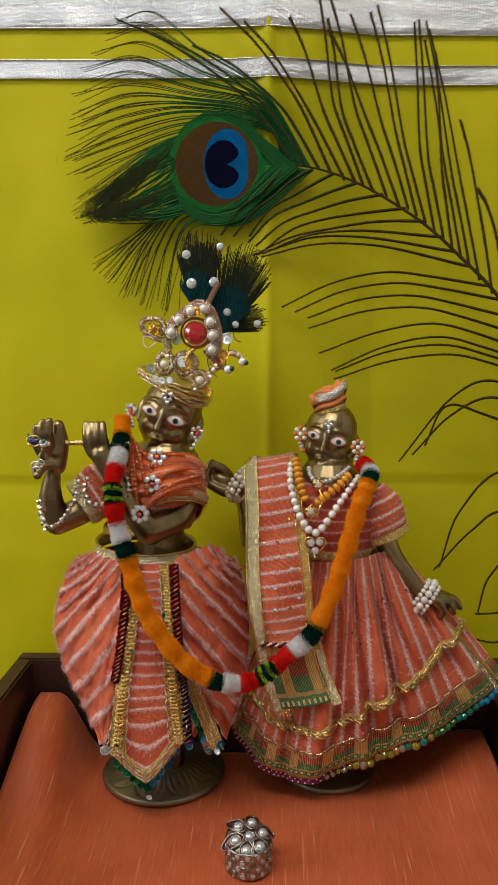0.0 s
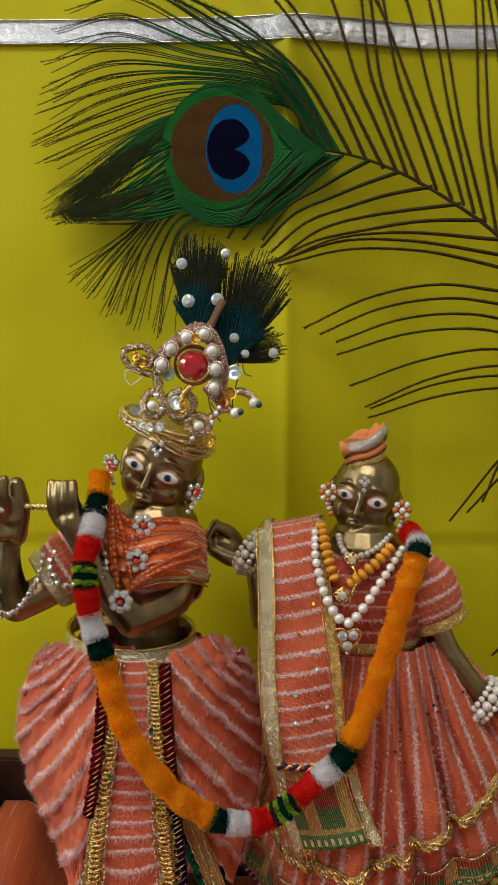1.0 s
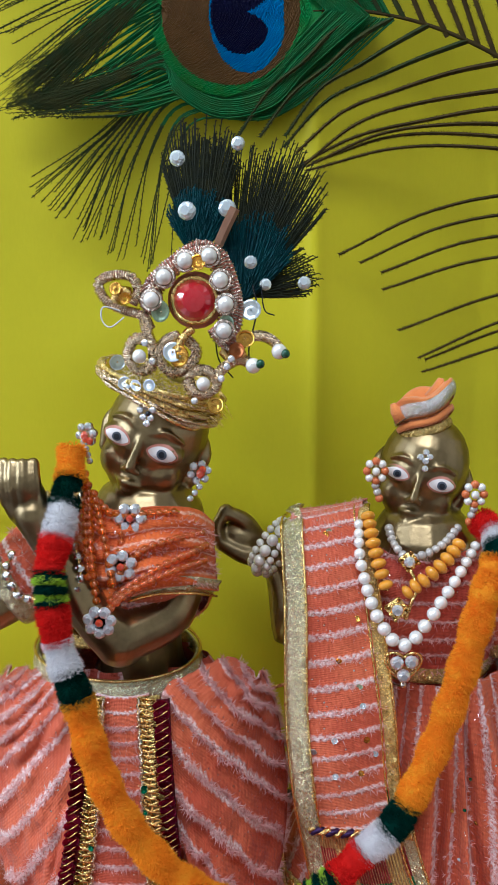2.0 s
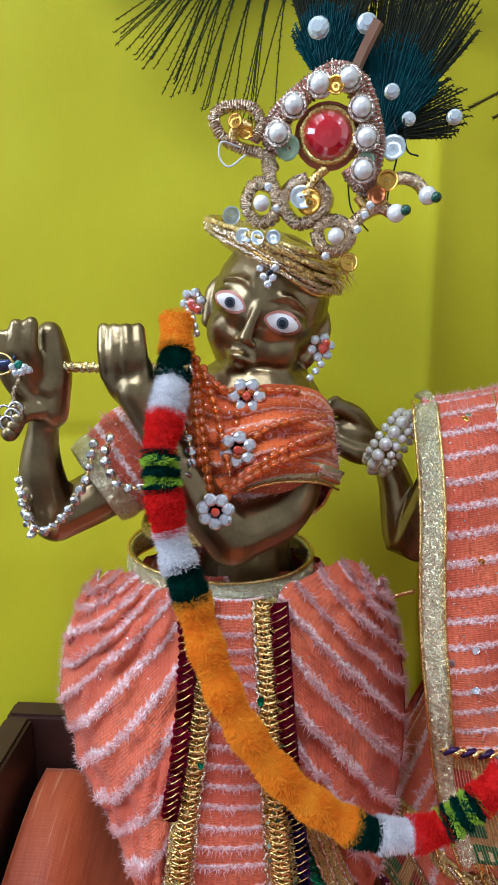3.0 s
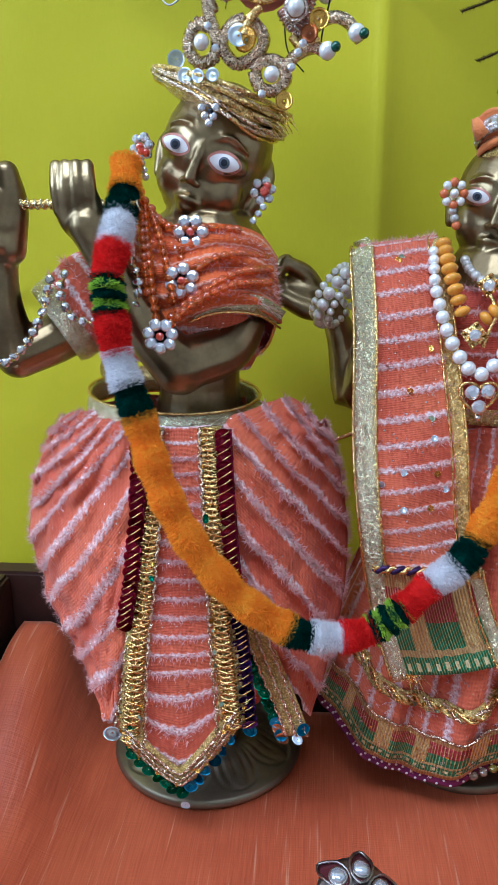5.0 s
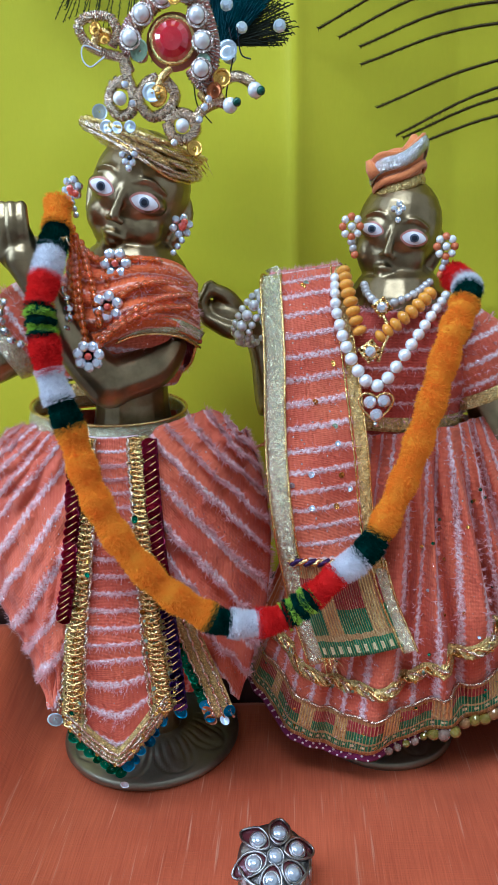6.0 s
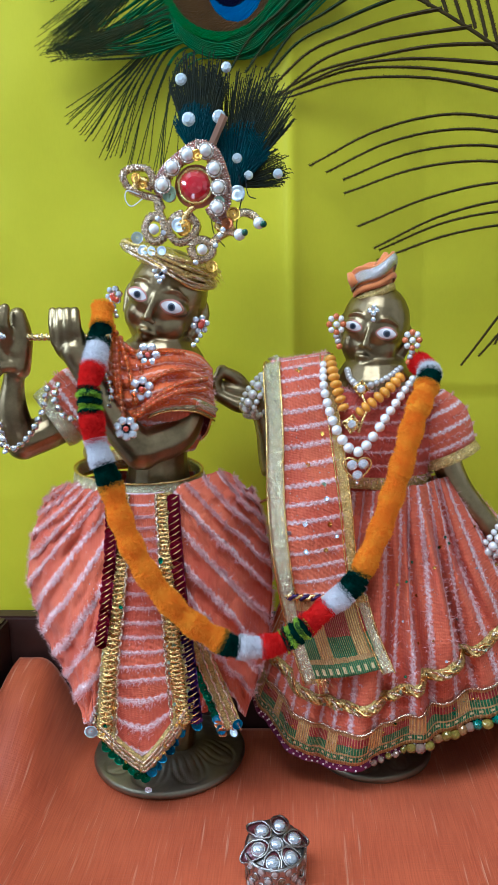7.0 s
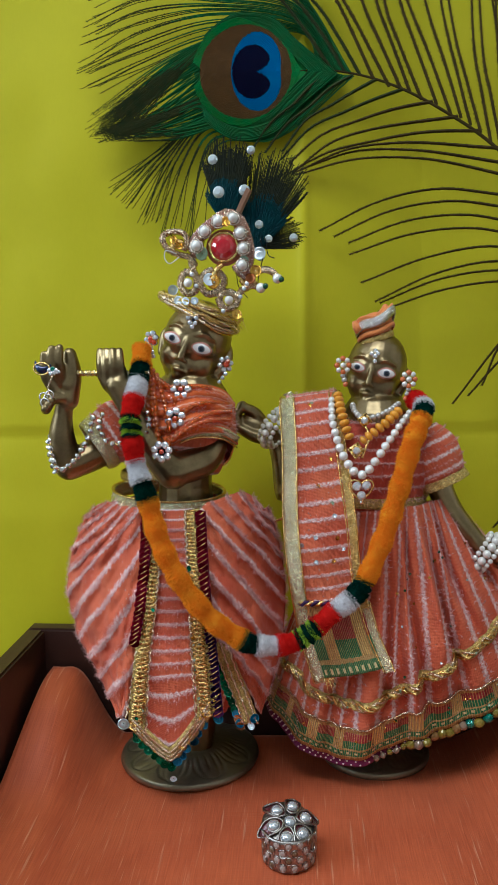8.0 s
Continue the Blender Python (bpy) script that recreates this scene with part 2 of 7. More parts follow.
def fibre(name, a, b):
    """Soft pile that lets part of the light through."""
    m, nodes, links, p = material(name)
    coord = nodes.new("ShaderNodeTexCoord").outputs["Object"]
    n1 = node(nodes, "ShaderNodeTexNoise", Scale=260.0, Detail=4.0)
    links.new(coord, n1.inputs["Vector"])
    col = mix(nodes, links, ramp(nodes, links, n1.outputs[0], 0.3, 0.7), a, b)
    diffuse, through_light, both = nodes.new("ShaderNodeBsdfDiffuse"), nodes.new("ShaderNodeBsdfTranslucent"), nodes.new("ShaderNodeMixShader")
    links.new(col, diffuse.inputs[0])
    links.new(col, through_light.inputs[0])
    both.inputs[0].default_value = 0.38
    links.new(diffuse.outputs[0], both.inputs[1])
    links.new(through_light.outputs[0], both.inputs[2])
    links.new(both.outputs[0], nodes["Material Output"].inputs[0])
    nodes.remove(p)
    return m


SATIN, SILK, BORDER = satin(), slub_silk(), border_weave()
CLOTH = striped("coral_striped_cloth", (0.76, 0.180, 0.070), (0.56, 0.088, 0.036), (0.94, 0.74, 0.71), width=0.115)
SHAWL = striped("orange_striped_cloth", (0.80, 0.175, 0.016), (0.60, 0.090, 0.012), (0.90, 0.52, 0.38))
CLOTH_DEEP = striped("red_striped_cloth", (0.64, 0.110, 0.050), (0.46, 0.055, 0.030), (0.86, 0.58, 0.55), width=0.085)
BRASS = surface("aged_brass", (0.42, 0.315, 0.160), (0.160, 0.118, 0.060), 0.24, 1.0, 85, 700, 0.22, 0.0003, rough2=0.42)
BRASS_DARK = surface("dark_brass", (0.36, 0.31, 0.20), (0.18, 0.155, 0.10), 0.36, 0.85, 60, 500, 0.2, 0.0004, rough2=0.55)
WOOD = surface("dark_brown_wood", (0.055, 0.022, 0.014), (0.025, 0.010, 0.008), 0.42, 0, 30, 400, 0.15)
WALL = surface("painted_wall", (0.80, 0.78, 0.74), (0.74, 0.72, 0.68), 0.8, 0, 3, 200, 0.1)
SILVER = woven_metal("silver_mesh_ribbon", (0.97, 0.98, 1.0), (0.62, 0.64, 0.68), 0.22, 2600, 0.45, 0.0003, crinkle=0.0035, metal=0.62, glint=0.12)
SILVER_TRIM = woven_metal("silver_trim", (0.92, 0.90, 0.86), (0.60, 0.58, 0.54), 0.2, 3600, 0.5, 0.0003, metal=0.85, glint=0.35)
GOLD_RIBBON = woven_metal("gold_ribbon", (1.0, 0.78, 0.30), (0.80, 0.54, 0.13), 0.22, 3600, 0.6, 0.0004, metal=0.6, glint=0.85, facet=0.0006)
PALE_RIBBON = woven_metal("pale_gold_ribbon", (0.96, 0.90, 0.60), (0.62, 0.58, 0.34), 0.19, 5200, 0.5, 0.0003, metal=0.85, glint=0.34, facet=0.0007)
GOLD = surface("gold_metal", (0.98, 0.72, 0.28), (0.72, 0.47, 0.14), 0.22, 1.0, 200, 2500, 0.4, 0.0003, glint=0.35)
WIRE = surface("twisted_gilt_wire", (0.98, 0.82, 0.58), (0.58, 0.43, 0.27), 0.24, 1.0, 900, 4000, 0.6, 0.0004, glint=0.7)
STEEL = surface("silver_metal", (0.80, 0.79, 0.77), (0.58, 0.57, 0.55), 0.22, 1.0, 90, 900, 0.2)
PEARL = surface("pearl", (0.93, 0.91, 0.86), (0.86, 0.83, 0.76), 0.16, 0.22, 200, 1500, 0.05, 0.0002, coat=0.8, vary=0.12)
CRYSTAL = surface("clear_crystal", (0.92, 0.94, 0.97), (0.78, 0.83, 0.88), 0.04, 0.45, 400, 2000, 0.0, transmission=0.45, ior=1.62, coat=0.8)
RUBY = surface("red_crystal", (0.80, 0.004, 0.022), (0.62, 0.002, 0.014), 0.04, 0.0, 90, 900, 0.0, transmission=0.25, ior=1.6, coat=0.8)
AMBER = surface("orange_crystal_bead", (1.0, 0.26, 0.010), (1.0, 0.18, 0.006), 0.05, 0.0, 300, 1500, 0.0, transmission=0.75, ior=1.5, coat=1.0, vary=0.3)
MUSTARD = surface("mustard_bead", (0.80, 0.36, 0.025), (0.68, 0.27, 0.018), 0.28, 0.0, 200, 900, 0.05, coat=0.4, vary=0.15)
WHITE_PAINT = surface("white_enamel", (0.82, 0.76, 0.72), (0.74, 0.66, 0.62), 0.3, 0, 200, 900, 0.0)
BLACK_PAINT = surface("black_enamel", (0.012, 0.014, 0.02), (0.02, 0.022, 0.03), 0.25, 0, 200, 900, 0.0)
PINK_PAINT = surface("pink_enamel", (0.60, 0.26, 0.19), (0.48, 0.19, 0.13), 0.4, 0, 300, 900, 0.05)
PILE = {
    "orange": fibre("orange_chenille", (1.0, 0.50, 0.025), (1.0, 0.41, 0.012)),
    "white": fibre("white_chenille", (0.93, 0.92, 0.92), (0.82, 0.81, 0.83)),
    "red": fibre("red_chenille", (0.88, 0.030, 0.020), (0.70, 0.018, 0.014)),
    "green": fibre("dark_green_chenille", (0.008, 0.060, 0.042), (0.004, 0.032, 0.024)),
    "lime": fibre("lime_chenille", (0.62, 0.85, 0.08), (0.40, 0.66, 0.04)),
}


# ---- mesh helpers ----
def link(name, bm, mat, parent=None, label="", smooth=True, loc=None):
    """One mesh object from a bmesh, in world places; under parent where one is given."""
    me = bpy.data.meshes.new(name)
    bm.to_mesh(me)
    bm.free()
    for m in (mat if isinstance(mat, (list, tuple)) else [mat]):
        me.materials.append(m)
    if smooth:
        for f in me.polygons:
            f.use_smooth = True
    ob = new(name, me)
    if parent is not None:
        under(ob, parent)
    if label:
        ob["label"] = label
    return ob


BASES = {}


def under(ob, parent):
    ob.parent = parent
    if parent.name in BASES:
        ob.matrix_parent_inverse = BASES[parent.name].inverted()
    return ob


def part(name, bm, mat, parent, label="", smooth=True):
    return link(name, bm, mat, parent, label, smooth)


def thing(name, base, label, category, group="", kind=""):
    ob = new(name)
    ob.empty_display_size = 0.01
    ob.location = base
    BASES[ob.name] = Matrix.Translation(base)
    return tagged(ob, label, category, group, kind)


def piece(name, mesh, m, parent):
    """An object of its own on a shared mesh."""
    ob = new(name, mesh)
    ob.matrix_basis = m
    return under(ob, parent)


def shared(name, bm, mat, smooth=True):
    me = bpy.data.meshes.new(name)
    bm.to_mesh(me)
    bm.free()
    for m in (mat if isinstance(mat, (list, tuple)) else [mat]):
        me.materials.append(m)
    if smooth:
        for f in me.polygons:
            f.use_smooth = True
    return me


def V(p):
    return Vector(p)


def spline(points, t):
    """A smooth curve through the points, t from 0 to 1."""
    pts = [V(p) for p in points]
    n = len(pts) - 1
    k = min(int(t * n), n - 1)
    f = t * n - k
    p1, p2 = pts[k], pts[k + 1]
    p0 = pts[k - 1] if k > 0 else 2 * p1 - p2
    p3 = pts[k + 2] if k + 2 <= n else 2 * p2 - p1
    return 0.5 * (2 * p1 + (p2 - p0) * f + (2 * p0 - 5 * p1 + 4 * p2 - p3) * f * f + (3 * p1 - p0 - 3 * p2 + p3) * f ** 3)


def lerp(a, b, t):
    return a + (b - a) * t


def smooth(t):
    t = min(1.0, max(0.0, t))
    return t * t * (3 - 2 * t)


def samples(points, n):
    return [spline(points, i / (n - 1)) for i in range(n)]


def frames_of(pts, closed=False):
    out, up = [], Vector((0.13, 0.31, 0.94))
    n = len(pts)
    for i, p in enumerate(pts):
        a = pts[(i - 1) % n] if closed or i > 0 else p
        b = pts[(i + 1) % n] if closed or i < n - 1 else p
        d = (b - a).normalized()
        side = d.cross(up)
        if side.length < 1e-4:
            side = d.cross(Vector((1, 0, 0)))
        side.normalize()
        up = side.cross(d).normalized()
        out.append((d, side, up))
    return out


def tube(bm, pts, radius, n=8, closed=False, flat=1.0, slot=0):
    """A tube along pts; radius is a number or a function of 0..1; flat squeezes it along its second axis."""
    pts = [V(p) for p in pts]
    rings, k = [], len(pts)
    for i, (p, (d, s, u)) in enumerate(zip(pts, frames_of(pts, closed))):
        r = radius(i / (k - 1)) if callable(radius) else radius
        rings.append([bm.verts.new(p + s * (r * math.cos(TAU * j / n)) + u * (r * flat * math.sin(TAU * j / n))) for j in range(n)])
    for i in range(k if closed else k - 1):
        a, b = rings[i], rings[(i + 1) % k]
        for j in range(n):
            f = bm.faces.new((a[j], a[(j + 1) % n], b[(j + 1) % n], b[j]))
            f.material_index = slot
    if not closed:
        for r in (rings[0][::-1], rings[-1]):
            bm.faces.new(r).material_index = slot
    return bm


def ball(bm, centre, radii, rot=(0, 0, 0), seg=16, slot=0):
    if isinstance(radii, (int, float)):
        radii = (radii,) * 3
    m = pose(*centre, *rot) @ Matrix.Diagonal((*radii, 1))
    made = bmesh.ops.create_uvsphere(bm, u_segments=seg, v_segments=max(6, seg // 2), radius=1, matrix=m)
    for v in made["verts"]:
        for f in v.link_faces:
            f.material_index = slot
    return bm


def sheet(fn, nu, nv, uvs=None, closed=False, thick=0.0):
    """A grid surface fn(u, v) with u, v in 0..1; uvs(u, v) gives its texture places."""
    bm = bmesh.new()
    layer = bm.loops.layers.uv.new("UVMap")
    cols = nu if closed else nu + 1
    grid = [[bm.verts.new(fn(i / nu, j / nv)) for j in range(nv + 1)] for i in range(cols)]
    for i in range(nu):
        for j in range(nv):
            i2 = (i + 1) % cols
            f = bm.faces.new((grid[i][j], grid[i2][j], grid[i2][j + 1], grid[i][j + 1]))
            for loop, (a, b) in zip(f.loops, ((i, j), (i + 1, j), (i + 1, j + 1), (i, j + 1))):
                loop[layer].uv = uvs(a / nu, b / nv) if uvs else (a / nu, b / nv)
    if thick:
        bm.normal_update()
        bmesh.ops.solidify(bm, geom=bm.faces[:], thickness=thick)
    return bm


def band(pts, width, normal_of, thick=0.0006, bulge=0.0, n=4):
    """A ribbon along pts, width across; normal_of(i) is the way it faces. uv in metres."""
    pts = [V(p) for p in pts]
    k = len(pts)
    run = [0.0]
    for a, b in zip(pts, pts[1:]):
        run.append(run[-1] + (b - a).length)

    def place(u, v):
        i = round(v * (k - 1))
        d = (pts[min(k - 1, i + 1)] - pts[max(0, i - 1)]).normalized()
        nrm = V(normal_of(i / (k - 1)))
        side = d.cross(nrm).normalized()
        w = width(i / (k - 1)) if callable(width) else width
        return pts[i] + side * (w * (u - 0.5)) + nrm.normalized() * (bulge * (1 - (2 * u - 1) ** 2))

    w0 = width(0.5) if callable(width) else width
    return sheet(place, n, k - 1, lambda u, v: (u * w0, run[round(v * (k - 1))]), thick=thick)


def hairs(bm, rng, root, normal, count, length, width, spread=0.8, slot=0):
    """Thin upright blades at a place."""
    for _ in range(count):
        d = (normal + Vector((rng.uniform(-1, 1), rng.uniform(-1, 1), rng.uniform(-1, 1))) * spread).normalized()
        s = d.cross(Vector((rng.uniform(-1, 1), rng.uniform(-1, 1), rng.uniform(-1, 1)))).normalized() * width
        tip = root + d * (length * rng.uniform(0.5, 1.2))
        f = bm.faces.new((bm.verts.new(root - s), bm.verts.new(root + s), bm.verts.new(tip)))
        f.material_index = slot


def sculpt(name, blobs, voxel, mat, extra=None, smooth_steps=6):
    """One mesh fused from tapered limbs and rounded masses; extra adds painted details to it."""
    bm = bmesh.new()
    for blob in blobs:
        if blob[0] == "limb":
            pts, rad = blob[1], blob[2]
            n = 14
            line = samples(pts, n)
            tube(bm, line, lambda t, rad=rad: spline([(r, 0, 0) for r in rad], t).x, 14)
            ball(bm, line[0], rad[0])
            ball(bm, line[-1], rad[-1])
        else:
            ball(bm, *blob[1:], seg=24)
    me = bpy.data.meshes.new(name + "_form")
    bm.to_mesh(me)
    bm.free()
    form = new(name + "_form", me)
    mod = form.modifiers.new("fuse", "REMESH")
    mod.mode, mod.voxel_size, mod.use_smooth_shade = "VOXEL", voxel, True
    sm = form.modifiers.new("soften", "SMOOTH")
    sm.factor, sm.iterations = 0.5, smooth_steps
    graph = bpy.context.evaluated_depsgraph_get()
    fused = bpy.data.meshes.new_from_object(form.evaluated_get(graph))
    bpy.data.objects.remove(form)
    bpy.data.meshes.remove(me)
    bm = bmesh.new()
    bm.from_mesh(fused)
    bpy.data.meshes.remove(fused)
    for f in bm.faces:
        f.material_index = 0
    if extra:
        extra(bm)
    return link(name, bm, mat)


# ---- the room ----
def box(bm, low, high):
    m = Matrix.Translation((V(low) + V(high)) / 2) @ Matrix.Diagonal((*(V(high) - V(low)), 1))
    bmesh.ops.create_cube(bm, size=1, matrix=m)
    return bm


def slab(name, low, high, mat, bevel=0.0):
    bm = box(bmesh.new(), low, high)
    if bevel:
        bmesh.ops.bevel(bm, geom=bm.edges[:], offset=bevel, segments=2, affect="EDGES")
    return tagged(link(name, bm, mat, smooth=False), kind="structure")


# Unseen plain room shell, added to bounce light and give the metals reflections.
slab("wall_north", (-1.8, 0.475, -0.8), (1.8, 0.6, 1.9), WALL)
slab("wall_south", (-1.8, -2.2, -0.8), (1.8, -2.1, 1.9), WALL)
slab("wall_east", (1.8, -2.2, -0.8), (1.9, 0.6, 1.9), WALL)
slab("wall_west", (-1.9, -2.2, -0.8), (-1.8, 0.6, 1.9), WALL)
slab("floor", (-1.9, -2.2, -0.9), (1.9, 0.6, -0.8), WALL)
slab("ceiling", (-1.9, -2.2, 1.9), (1.9, 0.6, 2.0), WALL)


def back_cloth():
    """Yellow satin hung flat, with its packing folds pressed in."""
    def place(u, v):
        x, z = lerp(-0.40, 0.40, u), lerp(-0.011, 0.75, v)
        return (x, cloth_y(x, z), z)
    ob = link("backdrop", sheet(place, 460, 230), SATIN)
    return tagged(ob, "yellow satin cloth with pressed fold lines hung behind", "backdrop", kind="structure")


def cloth_y(x, z):
    """How far back the hung cloth lies."""
    y = 0.4530
    y += (0.0125 * min(1, (x - 0.0095) / 0.060) if x > 0.0095 else 0.0058 * min(1, (0.0095 - x) / 0.06)) - 0.004
    y += -0.0022 * math.exp(-abs(x - 0.0095) / 0.004)
    y -= 0.085 * max(0.0, min(0.045, 0.158 - z)) * smooth((0.06 - x) / 0.10)
    y += 0.0012 * math.exp(-abs(z - 0.158) / 0.012) * (1 if z < 0.158 else -0.2)
    y += 0.003 * noise.noise(Vector((x * 9, z * 7, 1.3))) + 0.0012 * noise.noise(Vector((x * 30, z * 24, 4))) + 0.0022 * noise.noise(Vector((x * 16 + z * 11, z * 7 - x * 5, 9)))
    y += 0.002 * math.exp(-abs(x + 0.168) / 0.01)
    return y


back_cloth()


def ribbon(name, left, right, height):
    def place(u, v):
        p = lerp(V(left), V(right), u)
        return (p.x, cloth_y(p.x, p.z + height * (v - 0.5)) - 0.0009 - 0.0007 * (1 - (2 * v - 1) ** 2), p.z + height * (v - 0.5))
    L = right[0] - left[0]
    bm = sheet(place, 120, 8, lambda u, v: (u * L, v * height), thick=0.0005)
    ob = link(name, bm, SILVER)
    for edge in (0, 1):
        b = tube(bmesh.new(), [V(place(i / 60, edge)) + Vector((0, -0.0006, 0)) for i in range(61)], 0.0004, 6)
        part("ribbon_edge", b, STEEL, ob)
    return tagged(ob, "silver metallic mesh ribbon sewn across the yellow cloth", "ribbon", "ribbons on the cloth")


ribbon("silver_ribbon", (-0.395, 0.4448, 0.3960), (0.395, 0.4448, 0.3786), 0.0096)
ribbon("silver_ribbon", (-0.395, 0.4448, 0.4386), (0.395, 0.4448, 0.4197), 0.0420)


# ---- tray and cloth ----
def tray():
    t = thing("wooden_tray", (0, 0.3, -0.012), "dark brown wooden tray with plain raised sides", "tray")
    top, low = 0.0555, -0.012

    def wall(a, b, name):
        bm = box(bmesh.new(), a, b)
        bmesh.ops.bevel(bm, geom=bm.edges[:], offset=0.0012, segments=2, affect="EDGES")
        part(name, bm, WOOD, t, smooth=False)
    wall((-0.1395, 0.15, low), (-0.1295, 0.437, top), "side_wall")
    wall((0.137, 0.15, low), (0.147, 0.437, top), "side_wall")
    wall((-0.1395, 0.4372, low), (0.147, 0.447, top), "back_wall")
    wall((-0.1395, 0.14, low), (0.147, 0.1498, 0.02), "front_wall")
    wall((-0.1294, 0.1500, low), (0.1368, 0.437, low + 0.006), "bottom")


tray()
slab("ledge", (-0.6, -0.1, -0.8), (0.6, 0.4748, -0.0125), WOOD, 0.003)


def cloth_height(x, y):
    left = smooth((-x - 0.086) / 0.030)
    right = smooth((x - 0.075) / 0.05)
    back = smooth((y - 0.345) / 0.085)
    z = 0.006 * left + 0.030 * left * back + 0.016 * right * back
    z += 0.0022 * math.exp(-((x + 0.101 + 0.1 * (y - 0.36)) / 0.006) ** 2)
    z += 0.0013 * noise.noise(Vector((x * 22, y * 14, 2))) + 0.0005 * noise.noise(Vector((x * 60, y * 40, 5))) - 0.0012
    return z


def tray_cloth():
    def place(u, v):
        x = lerp(-0.1245, 0.1325, u)
        y = lerp(0.17, 0.4340, v)
        x += (-0.010 if x < 0 else 0.008) * (1 - v) * abs(2 * u - 1) ** 3
        x = max(-0.1285, min(0.136, x))
        return (x, y, cloth_height(x, y))
    bm = sheet(place, 120, 120, thick=-0.0014)
    return tagged(link("tray_cloth", bm, SILK), "orange slubbed silk cloth lining the wooden tray", "cloth")


tray_cloth()


# ---- the statues ----
def eye_paint(bm, skin, centre, size, roll):
    """A painted eye that follows the face: pink rim, white almond, grey iris and dark pupil."""
    for (rx, rz, out, slot) in ((1.16, 1.34, 0.00010, 3), (1.0, 0.98, 0.00022, 1), (0.37, 0.66, 0.00034, 5), (0.22, 0.40, 0.00044, 2)):
        m = pose(*centre, 0, roll, 0)
        n, rings = 28, []
        for step in (0.0, 0.34, 0.67, 1.0):
            ring = []
            for j in range(n):
                a = TAU * j / n
                pointed = 1 - 0.30 * abs(math.cos(a)) ** 3 if slot in (1, 3) else 1
                p = m @ Vector((step * size * rx * math.cos(a), 0, step * size * 0.55 * rz * math.sin(a) * pointed))
                hit = skin.ray_cast(Vector((p.x, 0.30, p.z)), Vector((0, 1, 0)))[0]
                ring.append(bm.verts.new((p.x, (hit.y if hit else p.y) - out, p.z)))
            rings.append(ring)
        for a, b in zip(rings, rings[1:]):
            for j in range(n):
                bm.faces.new((a[j], a[(j + 1) % n], b[(j + 1) % n], b[j])).material_index = slot


def head_blobs(m, k):
    """A rounded head in its own frame, face towards -y, k times life size of the larger statue."""
    tilt = tuple(math.degrees(a) for a in m.to_euler())

    def at(x, y, z):
        return tuple(m @ Vector((x * k, y * k, z * k)))

    def mass(c, radii):
        return ("ball", at(*c), tuple(r * k for r in radii), tilt)

    def ridge(points, radii):
        return ("limb", [at(*q) for q in points], [r * k for r in radii])
    out = [
        mass((0, 0.0010, 0.0015), (0.0154, 0.0160, 0.0178)),
        mass((0, -0.0016, -0.0085), (0.0128, 0.0116, 0.0122)),
        mass((0, -0.0092, -0.0172), (0.0044, 0.0036, 0.0032)),
        ridge([(0, -0.0140, 0.0030), (0, -0.0154, -0.0020), (0, -0.0164, -0.0074)], [0.0009, 0.0012, 0.0017]),
        ridge([(-0.0036, -0.0122, -0.0134), (-0.0012, -0.0137, -0.0128), (0.0012, -0.0137, -0.0128), (0.0036, -0.0122, -0.0134)], [0.0006, 0.0011, 0.0011, 0.0006]),
        ridge([(-0.0028, -0.0119, -0.0147), (0, -0.0132, -0.0152), (0.0028, -0.0119, -0.0147)], [0.0006, 0.0012, 0.0006]),
    ]
    for side in (-1, 1):
        out += [
            mass((side * 0.0074, -0.0104, -0.0008), (0.0054, 0.0042, 0.0034)),
            mass((side * 0.0058, -0.0062, -0.0086), (0.0068, 0.0056, 0.0072)),
            mass((side * 0.0019, -0.0152, -0.0084), (0.0013, 0.0014, 0.0011)),
            ridge([(side * 0.0020, -0.0146, 0.0036), (side * 0.0066, -0.0139, 0.0056), (side * 0.0118, -0.0106, 0.0034)], [0.0004, 0.0006, 0.0004]),
            ridge([(side * 0.0146, 0.0040, 0.0020), (side * 0.0158, 0.0032, -0.0025), (side * 0.0144, 0.0022, -0.0100)], [0.0018, 0.0024, 0.0022]),
        ]
    return out


def lotus_base(bm, centre, radius, height):
    """A low round foot with a rolled rim and engraved petals, dark brass."""
    rows, n, rings = 34, 240, []
    prof = [(1.0, 0.0), (1.015, 0.16), (0.995, 0.34), (0.95, 0.42), (0.86, 0.52), (0.70, 0.72), (0.52, 1.0), (0.0, 1.0)]
    for k in range(rows + 1):
        q = spline([(r, h, 0) for r, h in prof], k / rows)
        r, h = max(0.0, q.x), q.y
        ring = []
        for j in range(n):
            a = TAU * j / n
            cut = 0.0
            if 0.55 < r < 0.94:
                d = abs((a * 9 / TAU) % 1 - 0.5) * 2
                w = math.sqrt(max(0.0, 1 - ((r - 0.58) / 0.35) ** 2))
                cut = math.exp(-((d - w * 0.9) / 0.10) ** 2) + 0.8 * math.exp(-((d - w * 0.5) / 0.09) ** 2) + 0.6 * math.exp(-(d / 0.07) ** 2) * (r < 0.78)
            ring.append(bm.verts.new((centre[0] + r * radius * math.cos(a), centre[1] + r * radius * math.sin(a), centre[2] + height * h - 0.00045 * min(1.0, cut))))
        rings.append(ring)
    for a, b in zip(rings, rings[1:]):
        for j in range(n):
            bm.faces.new((a[j], a[(j + 1) % n], b[(j + 1) % n], b[j])).material_index = 4
    bm.faces.new(rings[0][::-1]).material_index = 4


IRIS = surface("grey_enamel", (0.085, 0.095, 0.115), (0.06, 0.07, 0.09), 0.3, 0, 200, 900, 0.0)
